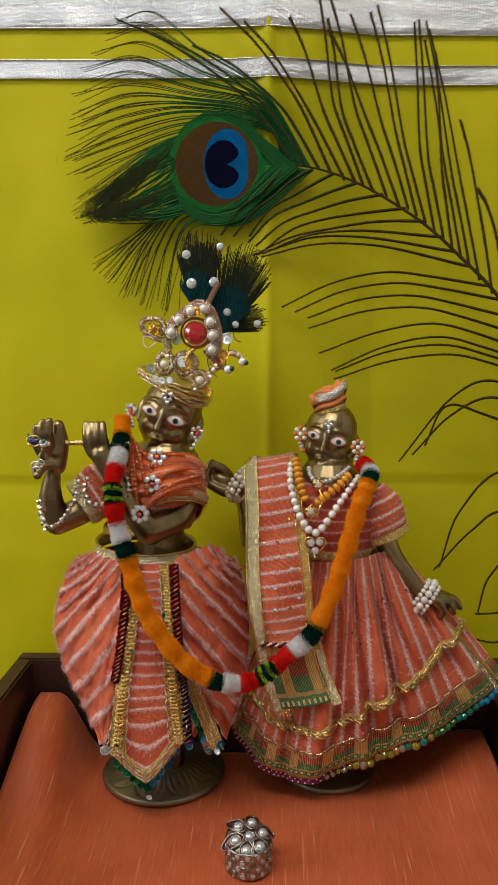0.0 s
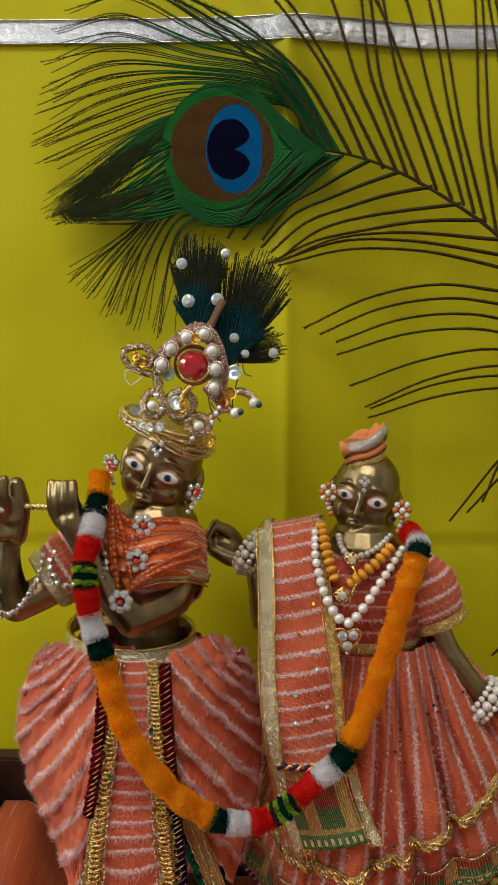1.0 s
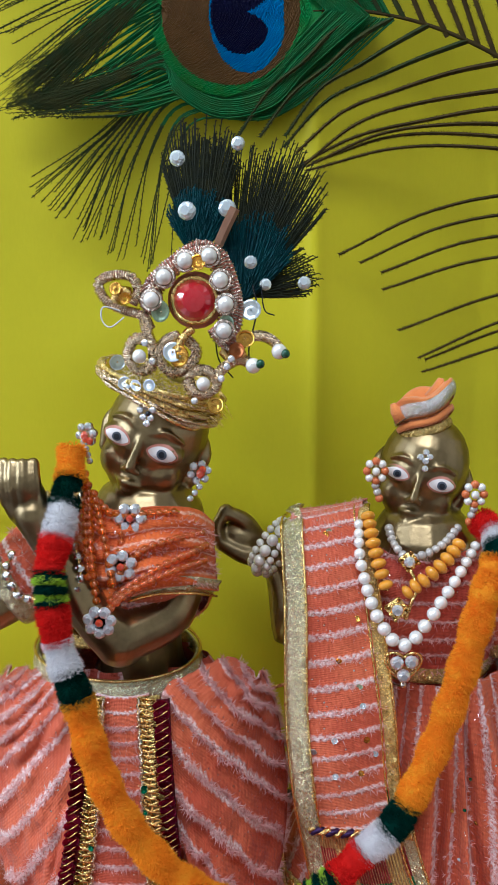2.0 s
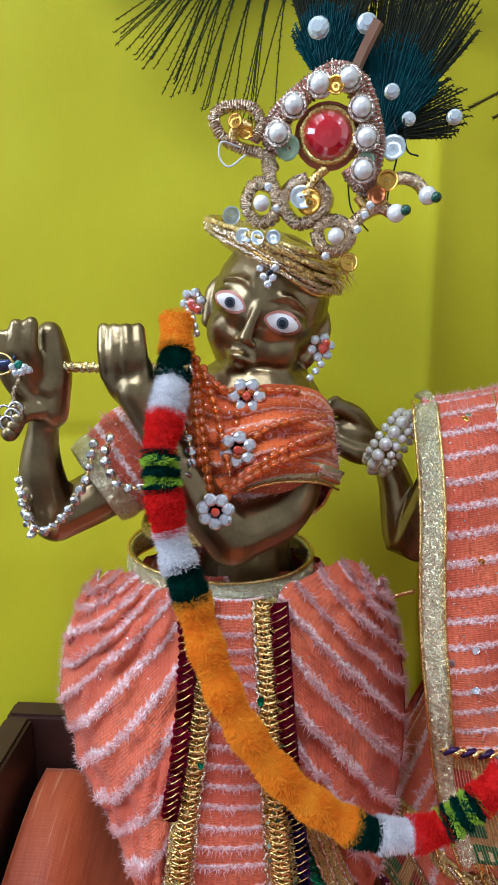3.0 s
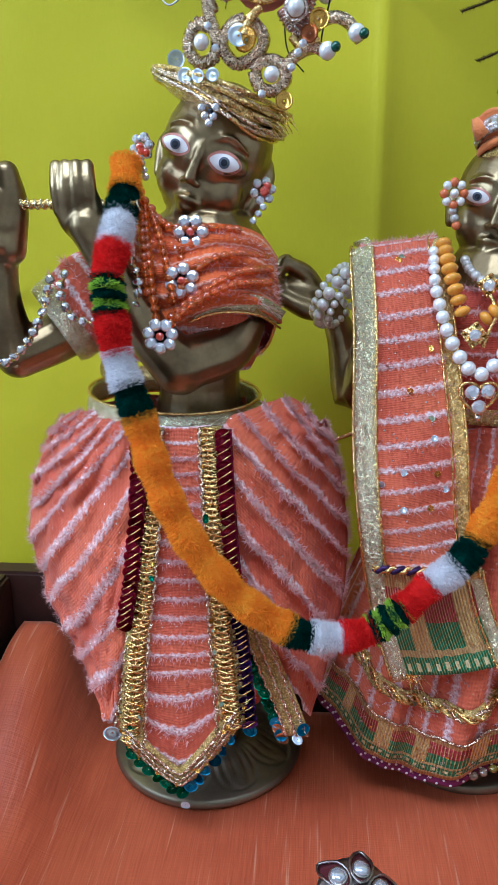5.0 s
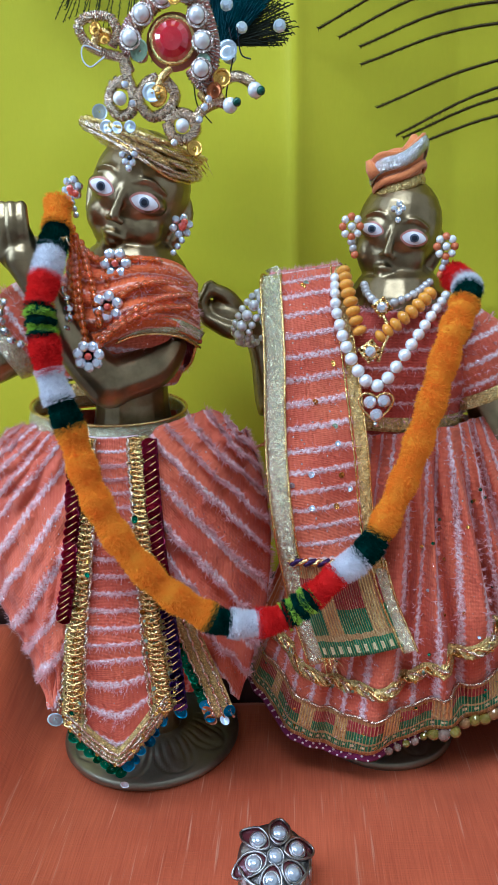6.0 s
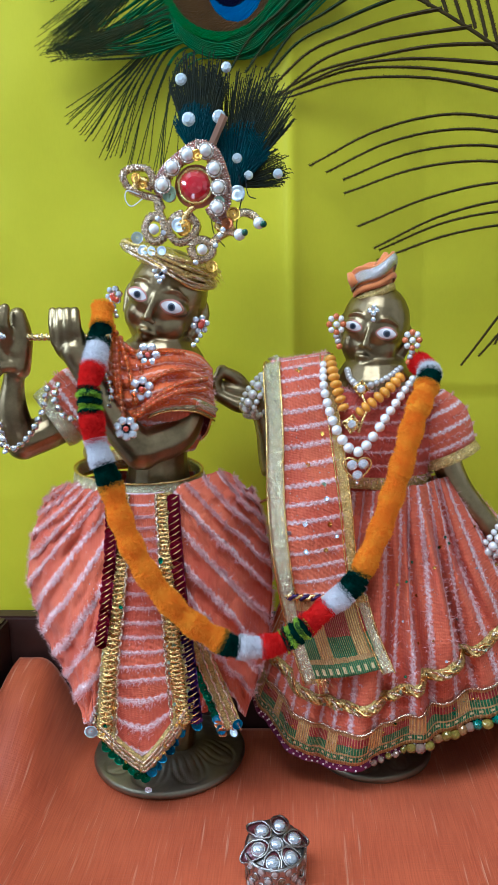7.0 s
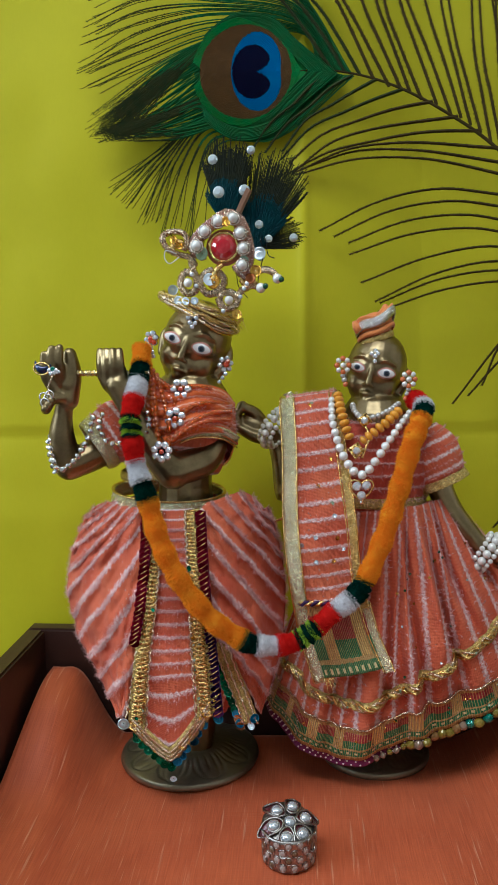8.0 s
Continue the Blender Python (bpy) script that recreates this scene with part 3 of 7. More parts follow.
PAINTS = [BRASS, WHITE_PAINT, BLACK_PAINT, PINK_PAINT, BRASS_DARK, IRIS]


def flute_statue():
    head = pose(-0.0402, 0.4020, 0.2052, 0, 21, -8)
    blobs = head_blobs(head, 1.0) + [
        ("limb", [(-0.0415, 0.4050, 0.1930), (-0.0420, 0.4050, 0.1800)], [0.0058, 0.0078]),
        # torso to the waist, legs to the foot
        ("limb", [(-0.0440, 0.4030, 0.1754), (-0.0460, 0.4010, 0.1609), (-0.0465, 0.4020, 0.1410), (-0.0470, 0.4030, 0.1239)], [0.0190, 0.0150, 0.0122, 0.0150]),
        ("limb", [(-0.0534, 0.4050, 0.1201), (-0.0504, 0.4070, 0.0589), (-0.0503, 0.4090, 0.0014)], [0.012, 0.010, 0.008]),
        ("limb", [(-0.0413, 0.4050, 0.1202), (-0.0411, 0.4070, 0.0590), (-0.0455, 0.4090, 0.0015)], [0.012, 0.010, 0.008]),
        # raised arm holding the flute's end
        ("limb", [(-0.0693, 0.4000, 0.1675), (-0.0841, 0.3930, 0.1565), (-0.0964, 0.3860, 0.1510)], [0.0085, 0.0075, 0.0068]),
        ("limb", [(-0.0969, 0.3860, 0.1516), (-0.0984, 0.3830, 0.1644), (-0.0965, 0.3820, 0.1766), (-0.0935, 0.3810, 0.1875)], [0.0068, 0.0058, 0.0040, 0.0050]),
        ("limb", [(-0.0938, 0.3810, 0.1805), (-0.0920, 0.3810, 0.1917), (-0.0928, 0.3810, 0.2001)], [0.0044, 0.0042, 0.0032]),
        ("limb", [(-0.0952, 0.3790, 0.1878), (-0.0958, 0.3750, 0.1972), (-0.0954, 0.3760, 0.2031)], [0.0026, 0.0021, 0.0018]),
        ("limb", [(-0.0965, 0.3780, 0.1879), (-0.0989, 0.3740, 0.1962), (-0.0986, 0.3750, 0.2027)], [0.0026, 0.0020, 0.0018]),
        ("limb", [(-0.0986, 0.3770, 0.1847), (-0.1018, 0.3740, 0.1918), (-0.1017, 0.3740, 0.2003)], [0.0026, 0.0020, 0.0017]),
        ("limb", [(-0.0957, 0.3780, 0.1818), (-0.0992, 0.3750, 0.1812), (-0.1019, 0.3740, 0.1769)], [0.0028, 0.0024, 0.0022]),
        # bent arm across the chest, back of the hand to the front
        ("limb", [(-0.0315, 0.3960, 0.1637), (-0.0364, 0.3880, 0.1535), (-0.0477, 0.3790, 0.1495)], [0.0076, 0.0078, 0.0074]),
        ("limb", [(-0.0482, 0.3790, 0.1490), (-0.0571, 0.3770, 0.1602), (-0.0669, 0.3780, 0.1774), (-0.0710, 0.3780, 0.1866)], [0.0078, 0.0062, 0.0046, 0.0056]),
        ("ball", (-0.0731, 0.3780, 0.1908), (0.0064, 0.0036, 0.0085), (0, -8, 0)),
    ]
    for dx in (-17, -6.5, 4, 14):
        blobs.append(("limb", [(-0.0732, 0.3758, 0.1905), (-0.0733, 0.3746, 0.1962), (-0.0738, 0.3765, 0.2014)], [0.0021, 0.0020, 0.0017]))
        blobs[-1] = ("limb", [(p[0] + dx * 0.00027, p[1] + 0.0001 * abs(dx), p[2]) for p in blobs[-1][1]], blobs[-1][2])

    def extra(bm):
        skin = BVHTree.FromBMesh(bm)
        eye_paint(bm, skin, head @ Vector((-0.0071, -0.0140, -0.0008)), 0.0037, 24)
        eye_paint(bm, skin, head @ Vector((0.0071, -0.0140, -0.0008)), 0.0041, 17)
        lotus_base(bm, (-0.0490, 0.4130, 0.0006), 0.0338, 0.0080)
    ob = sculpt("flute_player_statue", blobs, 0.0006, PAINTS, extra, 4)
    return tagged(ob, "brass statue of a flute player on a round engraved foot", "statue", "pair of statues")


def lady_statue():
    head = pose(0.0424, 0.4135, 0.1920, 0, 13, -14)
    blobs = head_blobs(head, 0.89) + [
        ("limb", [(0.0425, 0.4165, 0.1800), (0.0420, 0.4150, 0.1680)], [0.0055, 0.0072]),
        ("limb", [(0.0426, 0.4120, 0.1650), (0.0413, 0.4110, 0.1438), (0.0416, 0.4130, 0.1215)], [0.0180, 0.0180, 0.0130]),
        ("limb", [(0.0357, 0.4150, 0.1177), (0.0387, 0.4190, 0.0010)], [0.012, 0.010]),
        ("limb", [(0.0479, 0.4150, 0.1178), (0.0490, 0.4190, 0.0010)], [0.012, 0.010]),
        # lowered arm
        ("limb", [(0.0650, 0.4120, 0.1590), (0.0740, 0.4080, 0.1309), (0.0878, 0.4030, 0.1120)], [0.0080, 0.0058, 0.0042]),
        ("limb", [(0.0878, 0.4030, 0.1120), (0.0942, 0.4020, 0.1075), (0.1014, 0.4010, 0.1061)], [0.0042, 0.0050, 0.0046]),
        ("limb", [(0.0967, 0.4000, 0.1076), (0.1041, 0.4000, 0.1040), (0.1066, 0.4000, 0.1000)], [0.0040, 0.0026, 0.0018]),
        ("limb", [(0.0986, 0.4020, 0.1084), (0.1069, 0.4020, 0.1064), (0.1102, 0.4020, 0.1021)], [0.0036, 0.0024, 0.0017]),
        ("limb", [(0.0963, 0.3980, 0.1077), (0.1003, 0.3980, 0.1022), (0.0995, 0.3980, 0.0982)], [0.0034, 0.0024, 0.0018]),
        # raised arm behind, palm up
        ("limb", [(0.0096, 0.4180, 0.1513), (0.0018, 0.4240, 0.1307), (-0.0020, 0.4270, 0.1476), (-0.0061, 0.4280, 0.1585)], [0.0070, 0.0070, 0.0055, 0.0040]),
        ("ball", (-0.0158, 0.4280, 0.1642), (0.0105, 0.0050, 0.0052), (0, 14, 0)),
        ("limb", [(-0.0076, 0.4270, 0.1594), (-0.0143, 0.4240, 0.1593), (-0.0223, 0.4240, 0.1631)], [0.0040, 0.0034, 0.0026]),
        ("limb", [(-0.0092, 0.4280, 0.1617), (-0.0147, 0.4270, 0.1701), (-0.0218, 0.4260, 0.1741)], [0.0030, 0.0030, 0.0024]),
        ("limb", [(-0.0212, 0.4260, 0.1747), (-0.0242, 0.4250, 0.1692), (-0.0230, 0.4240, 0.1637)], [0.0022, 0.0022, 0.0024]),
    ]

    def extra(bm):
        skin = BVHTree.FromBMesh(bm)
        eye_paint(bm, skin, head @ Vector((-0.0068, -0.0125, -0.0006)), 0.0033, 16)
        eye_paint(bm, skin, head @ Vector((0.0068, -0.0125, -0.0006)), 0.0037, 8)
        lotus_base(bm, (0.0430, 0.4190, 0.0006), 0.0265, 0.0080)
    ob = sculpt("lady_statue", blobs, 0.0006, PAINTS, extra, 4)
    return tagged(ob, "brass statue of a lady with painted eyes on a round foot", "statue", "pair of statues")


flute_statue()
lady_statue()

FUZZ = fibre("pale_pink_fibre", (0.90, 0.66, 0.64), (0.78, 0.42, 0.38))
PLUM = woven_metal("plum_braid_and_sleeve_shade", (0.17, 0.010, 0.022), (0.09, 0.006, 0.018), 0.4, 900, 0.8)
VIOLET = woven_metal("violet_braid", (0.055, 0.022, 0.09), (0.03, 0.012, 0.05), 0.4, 900, 0.8)
SEQUIN = {
    "green": surface("green_sequin", (0.02, 0.22, 0.09), (0.03, 0.30, 0.14), 0.15, 0.7, 300, 900, 0.0, vary=0.6),
    "blue": surface("blue_sequin", (0.06, 0.36, 0.55), (0.03, 0.22, 0.42), 0.15, 0.6, 300, 900, 0.0, vary=0.5),
    "white": surface("pearly_sequin", (0.85, 0.90, 0.92), (0.7, 0.8, 0.85), 0.12, 0.5, 300, 900, 0.0, vary=0.2),
    "gold": surface("golden_sequin", (0.85, 0.55, 0.10), (0.7, 0.4, 0.06), 0.15, 0.8, 300, 900, 0.0, vary=0.3),
    "mint": surface("mint_sequin", (0.55, 0.72, 0.52), (0.5, 0.62, 0.40), 0.2, 0.4, 300, 900, 0.0, vary=0.2),
    "orange": surface("copper_sequin", (0.75, 0.30, 0.10), (0.6, 0.2, 0.06), 0.15, 0.7, 300, 900, 0.0, vary=0.3),
}


def disc_mesh(radius, mat, hole=0.10, cup=0.18):
    bm = bmesh.new()
    n, rings = 14, []
    for r, h in ((hole, 0.0), (0.75, 0.05), (1.0, cup)):
        rings.append([bm.verts.new((radius * r * math.cos(TAU * j / n), -radius * h, radius * r * math.sin(TAU * j / n))) for j in range(n)])
    for a, b in zip(rings, rings[1:]):
        for j in range(n):
            bm.faces.new((a[j], a[(j + 1) % n], b[(j + 1) % n], b[j]))
    bmesh.ops.solidify(bm, geom=bm.faces[:], thickness=0.00012)
    return shared("sequin", bm, mat)


PLUM_DISC = disc_mesh(0.0024, surface("maroon_sequin", (0.46, 0.020, 0.075), (0.30, 0.014, 0.05), 0.18, 0.6, 300, 900, 0.0, vary=0.5))
VIOLET_DISC = disc_mesh(0.0024, surface("violet_sequin", (0.14, 0.045, 0.27), (0.09, 0.028, 0.17), 0.18, 0.6, 300, 900, 0.0, vary=0.5))
SEQ = {key: disc_mesh(0.0021, m) for key, m in SEQUIN.items()}


def sequin(parent, colour, place, rng, size=1.0, flat=12):
    m = pose(*place, rng.uniform(-flat, flat), rng.uniform(-20, 20), rng.uniform(-flat, flat) * 2) @ Matrix.Scale(size, 4)
    return piece("sequin", SEQ[colour], m, parent)


def surface_fuzz(parent, fn, stripes, rng, along=110, edge=1.0, length=0.0022, name="stripe_fuzz"):
    """Loose pale fibres along the stripes of a cloth fn(u, v); stripes are places of u."""
    bm = bmesh.new()
    for u in stripes:
        for k in range(along):
            v = (k + rng.random()) / along
            uu = min(0.999, max(0.001, u + rng.gauss(0, 0.004)))
            p, du, dv = V(fn(uu, v)), V(fn(min(1, uu + 0.004), v)) - V(fn(max(0, uu - 0.004), v)), V(fn(uu, min(1, v + 0.01))) - V(fn(uu, max(0, v - 0.01)))
            n = du.cross(dv)
            if n.length < 1e-12:
                continue
            n.normalize()
            if n.y > 0:
                n = -n
            hairs(bm, rng, p + n * 0.0001, n, 7, length * 1.15, 0.00015, 1.3)
    ob = part(name, bm, FUZZ, parent, "pale pink fuzzy fibres", smooth=False)
    return tagged(ob, kind="stuff")


# ---- garments of the flute player ----
def gathered_skirt():
    rng = random.Random(4)
    t = thing("gathered_skirt", (-0.05, 0.40, 0.03), "coral dhoti skirt with fuzzy white stripes and gold braid", "skirt", "statue clothes")

    def core(u, v):
        a = TAU * u
        z = lerp(0.032, 0.133, v)
        r = spline([(0.026, 0, 0), (0.036, 0, 0), (0.043, 0, 0), (0.040, 0, 0), (0.024, 0, 0)], v).x
        return (-0.051 + r * math.cos(a) + 0.0015 * math.cos(9 * a), 0.403 + 0.52 * r * math.sin(a) + 0.001 * math.sin(12 * a), z)
    part("back", sheet(core, 72, 20, lambda u, v: (u * 24, v * 0.11), closed=True), CLOTH_DEEP, t)

    def lobe(inner, outer, side, n):
        def fn(u, v):
            a, b = spline(inner, u), spline(outer, u)
            p = lerp(a, b, v)
            p.y -= 0.0085 * math.sin(math.pi * min(1, v * 1.02)) ** 0.8 * (0.45 + 0.55 * math.sin(math.pi * min(1, u * 0.9 + 0.1)))
            fold = math.cos(TAU * n * u) * (0.25 + 0.75 * v) * (1 - 0.3 * v)
            p.y -= 0.0010 * fold
            p.z -= 0.0045 * math.sin(math.pi * v) * u * (0.4 if side < 0 else -0.9)
            p.x += 0.0004 * noise.noise(Vector((u * 30, v * 20, side)))
            p.y -= min(1, u / 0.15) * (0.0045 * noise.noise(Vector((u * 8, v * 5, 3 * side))) * v + 0.0020 * noise.noise(Vector((u * 22, v * 9, side))))
            return p
        bm = sheet(fn, 90, 26, lambda u, v: (u * n + 0.30 * noise.noise(Vector((u * 7, v * 2.5, side))), v * 0.05), thick=0.0006)
        ob = part("side_panel", bm, CLOTH, t)
        surface_fuzz(ob, fn, [k / n for k in range(1, n)], rng, 110)
        # ragged outer edge
        bm = bmesh.new()
        for k in range(420):
            u = rng.random() ** 1.3 * 0.9
            hairs(bm, rng, fn(u, 1.0), Vector((side, -0.3, 0.2)), 3, 0.0024, 0.00010, 0.9)
        tagged(part("edge_fuzz", bm, FUZZ, ob, smooth=False), kind="stuff")

    lobe([(-0.0861, 0.3960, 0.1309), (-0.0769, 0.3900, 0.1335), (-0.0685, 0.3850, 0.1334), (-0.0623, 0.3800, 0.1311), (-0.0620, 0.3735, 0.1097), (-0.0642, 0.3700, 0.0821), (-0.0686, 0.3700, 0.0466)],
         [(-0.0889, 0.4000, 0.1295), (-0.0960, 0.4020, 0.1203), (-0.1011, 0.4020, 0.1072), (-0.1039, 0.4020, 0.0907), (-0.1018, 0.4000, 0.0737), (-0.0931, 0.3940, 0.0601), (-0.0848, 0.3860, 0.0492), (-0.0747, 0.3760, 0.0397)], -1, 11)
    lobe([(-0.0106, 0.3980, 0.1304), (-0.0184, 0.3930, 0.1374), (-0.0280, 0.3860, 0.1361), (-0.0367, 0.3800, 0.1317), (-0.0344, 0.3740, 0.1120), (-0.0312, 0.3725, 0.0874), (-0.0240, 0.3740, 0.0615)],
         [(-0.0088, 0.4020, 0.1288), (-0.0050, 0.4020, 0.1188), (-0.0022, 0.4020, 0.1071), (-0.0004, 0.4010, 0.0927), (-0.0009, 0.3980, 0.0769), (-0.0035, 0.3920, 0.0606), (-0.0070, 0.3850, 0.0501), (-0.0111, 0.3790, 0.0393)], 1, 10)

    # hanging front panel with its point
    L = [(-0.0557, 0.3790, 0.1324), (-0.0566, 0.3720, 0.1071), (-0.0614, 0.3680, 0.0745), (-0.0661, 0.3660, 0.0391)]
    R = [(-0.0406, 0.3790, 0.1327), (-0.0386, 0.3720, 0.1077), (-0.0361, 0.3680, 0.0757), (-0.0330, 0.3660, 0.0464)]
    tip = V((-0.0484, 0.3650, 0.0254))

    def panel(u, v):
        p = lerp(spline(L, v), spline(R, v), u)
        drop = (tip.z - (spline(L, 1.0).z + spline(R, 1.0).z) / 2) * (1 - abs(2 * u - 1) ** 1.2)
        p.z += drop * smooth((v - 0.78) / 0.22)
        p.y -= 0.0022 * (1 - (2 * u - 1) ** 2) + 0.0005 * math.sin(v * 19)
        return p

    def panel_uv(u, v):
        return (v * 17.5 + 0.25 * (1 - abs(2 * u - 1)) * smooth((v - 0.6) / 0.4), u * 0.03)
    fp = part("front_panel", sheet(panel, 16, 80, panel_uv, thick=0.0006), CLOTH, t)

    def swap(u, v):
        return panel(v, u)
    surface_fuzz(fp, swap, [(k + 0.0) / 17.5 for k in range(2, 17)], rng, 60)

    def edge_line(u0, n=44, v0=0.0, v1=1.0, lift=0.0012):
        return [V(panel(u0, lerp(v0, v1, i / (n - 1)))) + Vector((0, -lift, 0)) for i in range(n)]
    for u0 in (0.03, 0.97):
        for phase in (0.0, math.pi):
            loops = edge_line(u0, 260, 0, 1, 0.0026)
            for i, p in enumerate(loops):
                p.x += 0.0026 * math.sin(i * 0.62 + phase)
                p.y -= 0.0004 * math.cos(i * 1.24)
            part("zari_braid", tube(bmesh.new(), loops, 0.00042, 5), GOLD, t)
        part("gold_border", band(edge_line(u0), 0.0078, lambda s: (0, -1, 0.1), 0.0006, 0.0009), GOLD_RIBBON, t, "sequinned gold braid")
        for du in (-0.13, 0.0, 0.13):
            rope = edge_line(u0 + du, 90, 0, 1, 0.0022)
            for i, p in enumerate(rope):
                p.x += 0.0004 * math.sin(i * 1.9)
                p.y += 0.0003 * math.cos(i * 1.9)
            part("gold_cord", tube(bmesh.new(), rope, 0.0005, 5), WIRE if du else GOLD, t)
    low = [V(panel(i / 30, 1.0)) + Vector((0, -0.0014, 0.0022)) for i in range(31)]
    part("gold_border", band(low, 0.0058, lambda s: (0, -1, 0.1), 0.0006, 0.0009), GOLD_RIBBON, t)
    for dz in (-0.0018, 0.0, 0.002):
        part("gold_cord", tube(bmesh.new(), [p + Vector((0, -0.0012, dz)) for p in low], 0.0005, 5), WIRE, t)
    for row in range(2):
        for k in range(13):
            u = (k + 0.5 + 0.3 * row) / 13.5
            p = V(panel(u, 1.0)) + Vector((rng.uniform(-1, 1) * 0.0005, -0.0014 - 0.0006 * row, -0.0012 - 0.0014 * row))
            colour = "green" if u < 0.55 else "blue"
            sequin(t, colour, p, rng, 0.95)
    sequin(t, "white", V((-0.0704, 0.3645, 0.0406)), rng, 1.25, 3)
    sequin(t, "blue", V((-0.0291, 0.3660, 0.0431)), rng, 1.15, 8)
    sequin(t, "white", V((-0.0491, 0.3645, 0.0158)), rng, 0.7)
    for k in range(16):
        u, v = rng.choice((0.03, 0.12, 0.88, 0.97)), rng.uniform(0.25, 0.98)
        sequin(t, rng.choice(("gold", "green", "gold", "orange")), V(panel(u, v)) + Vector((0, -0.003, 0)), rng, 0.4)

    # tiny tilted flecks added along the gold borders to stand for their glints
    for k in range(110):
        u, v = rng.choice((-0.06, 0.02, 0.10, 0.90, 0.98, 1.06)) + rng.uniform(-0.02, 0.02), rng.random()
        sequin(t, rng.choice(("gold", "gold", "mint")), V(panel(u, v)) + Vector((0, -0.0030, 0)), rng, rng.uniform(0.22, 0.36), 50)
    for k in range(24):
        sequin(t, "gold", rng.choice(low) + Vector((0, -0.0028, rng.uniform(-0.002, 0.002))), rng, 0.32, 50)

    # plaited strips beside the panel
    for pts, mat in (([(-0.0600, 0.3790, 0.1315), (-0.0598, 0.3730, 0.1149), (-0.0616, 0.3690, 0.0949), (-0.0648, 0.3675, 0.0764)], PLUM),
                     ([(-0.0363, 0.3790, 0.1320), (-0.0351, 0.3740, 0.1152), (-0.0337, 0.3710, 0.0967), (-0.0323, 0.3700, 0.0817)], PLUM),
                     ([(-0.0323, 0.3700, 0.0817), (-0.0308, 0.3690, 0.0663), (-0.0291, 0.3680, 0.0447)], VIOLET)):
        line = [p + Vector((0, -0.002, 0)) for p in samples(pts, 40)]
        ob = part("sequin_strip", band(line, 0.0044, lambda s: (0, -1, 0.1), 0.0006, 0.0006), mat, t)
        disc = PLUM_DISC if mat is PLUM else VIOLET_DISC
        count = int(sum((q - p).length for p, q in zip(line, line[1:])) / 0.0021)
        for k in range(count):
            p = spline(line, (k + 0.5) / count)
            piece("sequin", disc, pose(*(p + Vector((rng.uniform(-1, 1) * 0.0003, -0.0014, 0))), 24 + rng.uniform(-9, 9), rng.uniform(-20, 20), rng.uniform(-16, 16)), ob)
            q = p + Vector((0, -0.0026, 0))
            part("gilt_stitch", tube(bmesh.new(), [q + Vector((-0.0018, 0.0004, -0.0011)), q, q + Vector((0.0017, 0.0004, 0.0012))], 0.00022, 4), GOLD, ob)

    # second point of the wrap, hanging beside the panel
    line = samples([(-0.0283, 0.3720, 0.0754), (-0.0241, 0.3710, 0.0626), (-0.0192, 0.3700, 0.0505), (-0.0154, 0.3690, 0.0400)], 30)
    part("gold_border", band(line, 0.0075, lambda s: (0, -1, 0.1), 0.0006, 0.0008), GOLD_RIBBON, t)
    for dx in (-0.003, 0.0, 0.003):
        part("gold_cord", tube(bmesh.new(), [p + Vector((dx + 0.0003 * math.sin(i * 2), -0.0012, 0)) for i, p in enumerate(line)], 0.0005, 5), WIRE, t)
    for k in range(12):
        p = line[min(29, 8 + 2 * k)] + Vector((-0.0042, -0.0010, -0.0012))
        sequin(t, "green" if k < 8 else rng.choice(("orange", "blue")), p, rng, 0.95)
    sequin(t, "blue", V((-0.0136, 0.3675, 0.0427)), rng, 1.0)
    sequin(t, "white", V((-0.0150, 0.3675, 0.0391)), rng, 0.8)

    # waistband
    def ring(rx, ry, centre, tilt, n=64):
        m = pose(*centre, tilt, 3, 0)
        return [m @ Vector((rx * math.cos(TAU * i / n), ry * math.sin(TAU * i / n), 0)) for i in range(n + 1)]
    belt = ring(0.0262, 0.0200, V((-0.0541, 0.4000, 0.1342)), 6)
    c0 = V((-0.0541, 0.4000, 0.1342))
    ob = part("waistband", band(belt, 0.0068, lambda s: (math.cos(TAU * s), math.sin(TAU * s), 0.25), 0.0007, 0.0006), PALE_RIBBON, t, "pale gold ribbon waistband")
    part("gilt_edge", tube(bmesh.new(), [p + Vector((0, 0, 0.0034)) for p in belt[:-1]], 0.0005, 5, True), GOLD, ob)
    part("gilt_edge", tube(bmesh.new(), [p + Vector((0, 0, -0.0034)) for p in belt[:-1]], 0.0005, 5, True), GOLD, ob)
    for k in range(26):
        u, v = rng.random(), rng.random()
        sequin(t, rng.choice(("gold", "green", "orange", "white")), lerp(V((-0.0916, 0.3920, 0.1244)), V((-0.0654, 0.3680, 0.0743)), u) if k % 2 else lerp(V((-0.0089, 0.3960, 0.1250)), V((-0.0230, 0.3720, 0.0828)), u), rng, 0.32)


gathered_skirt()


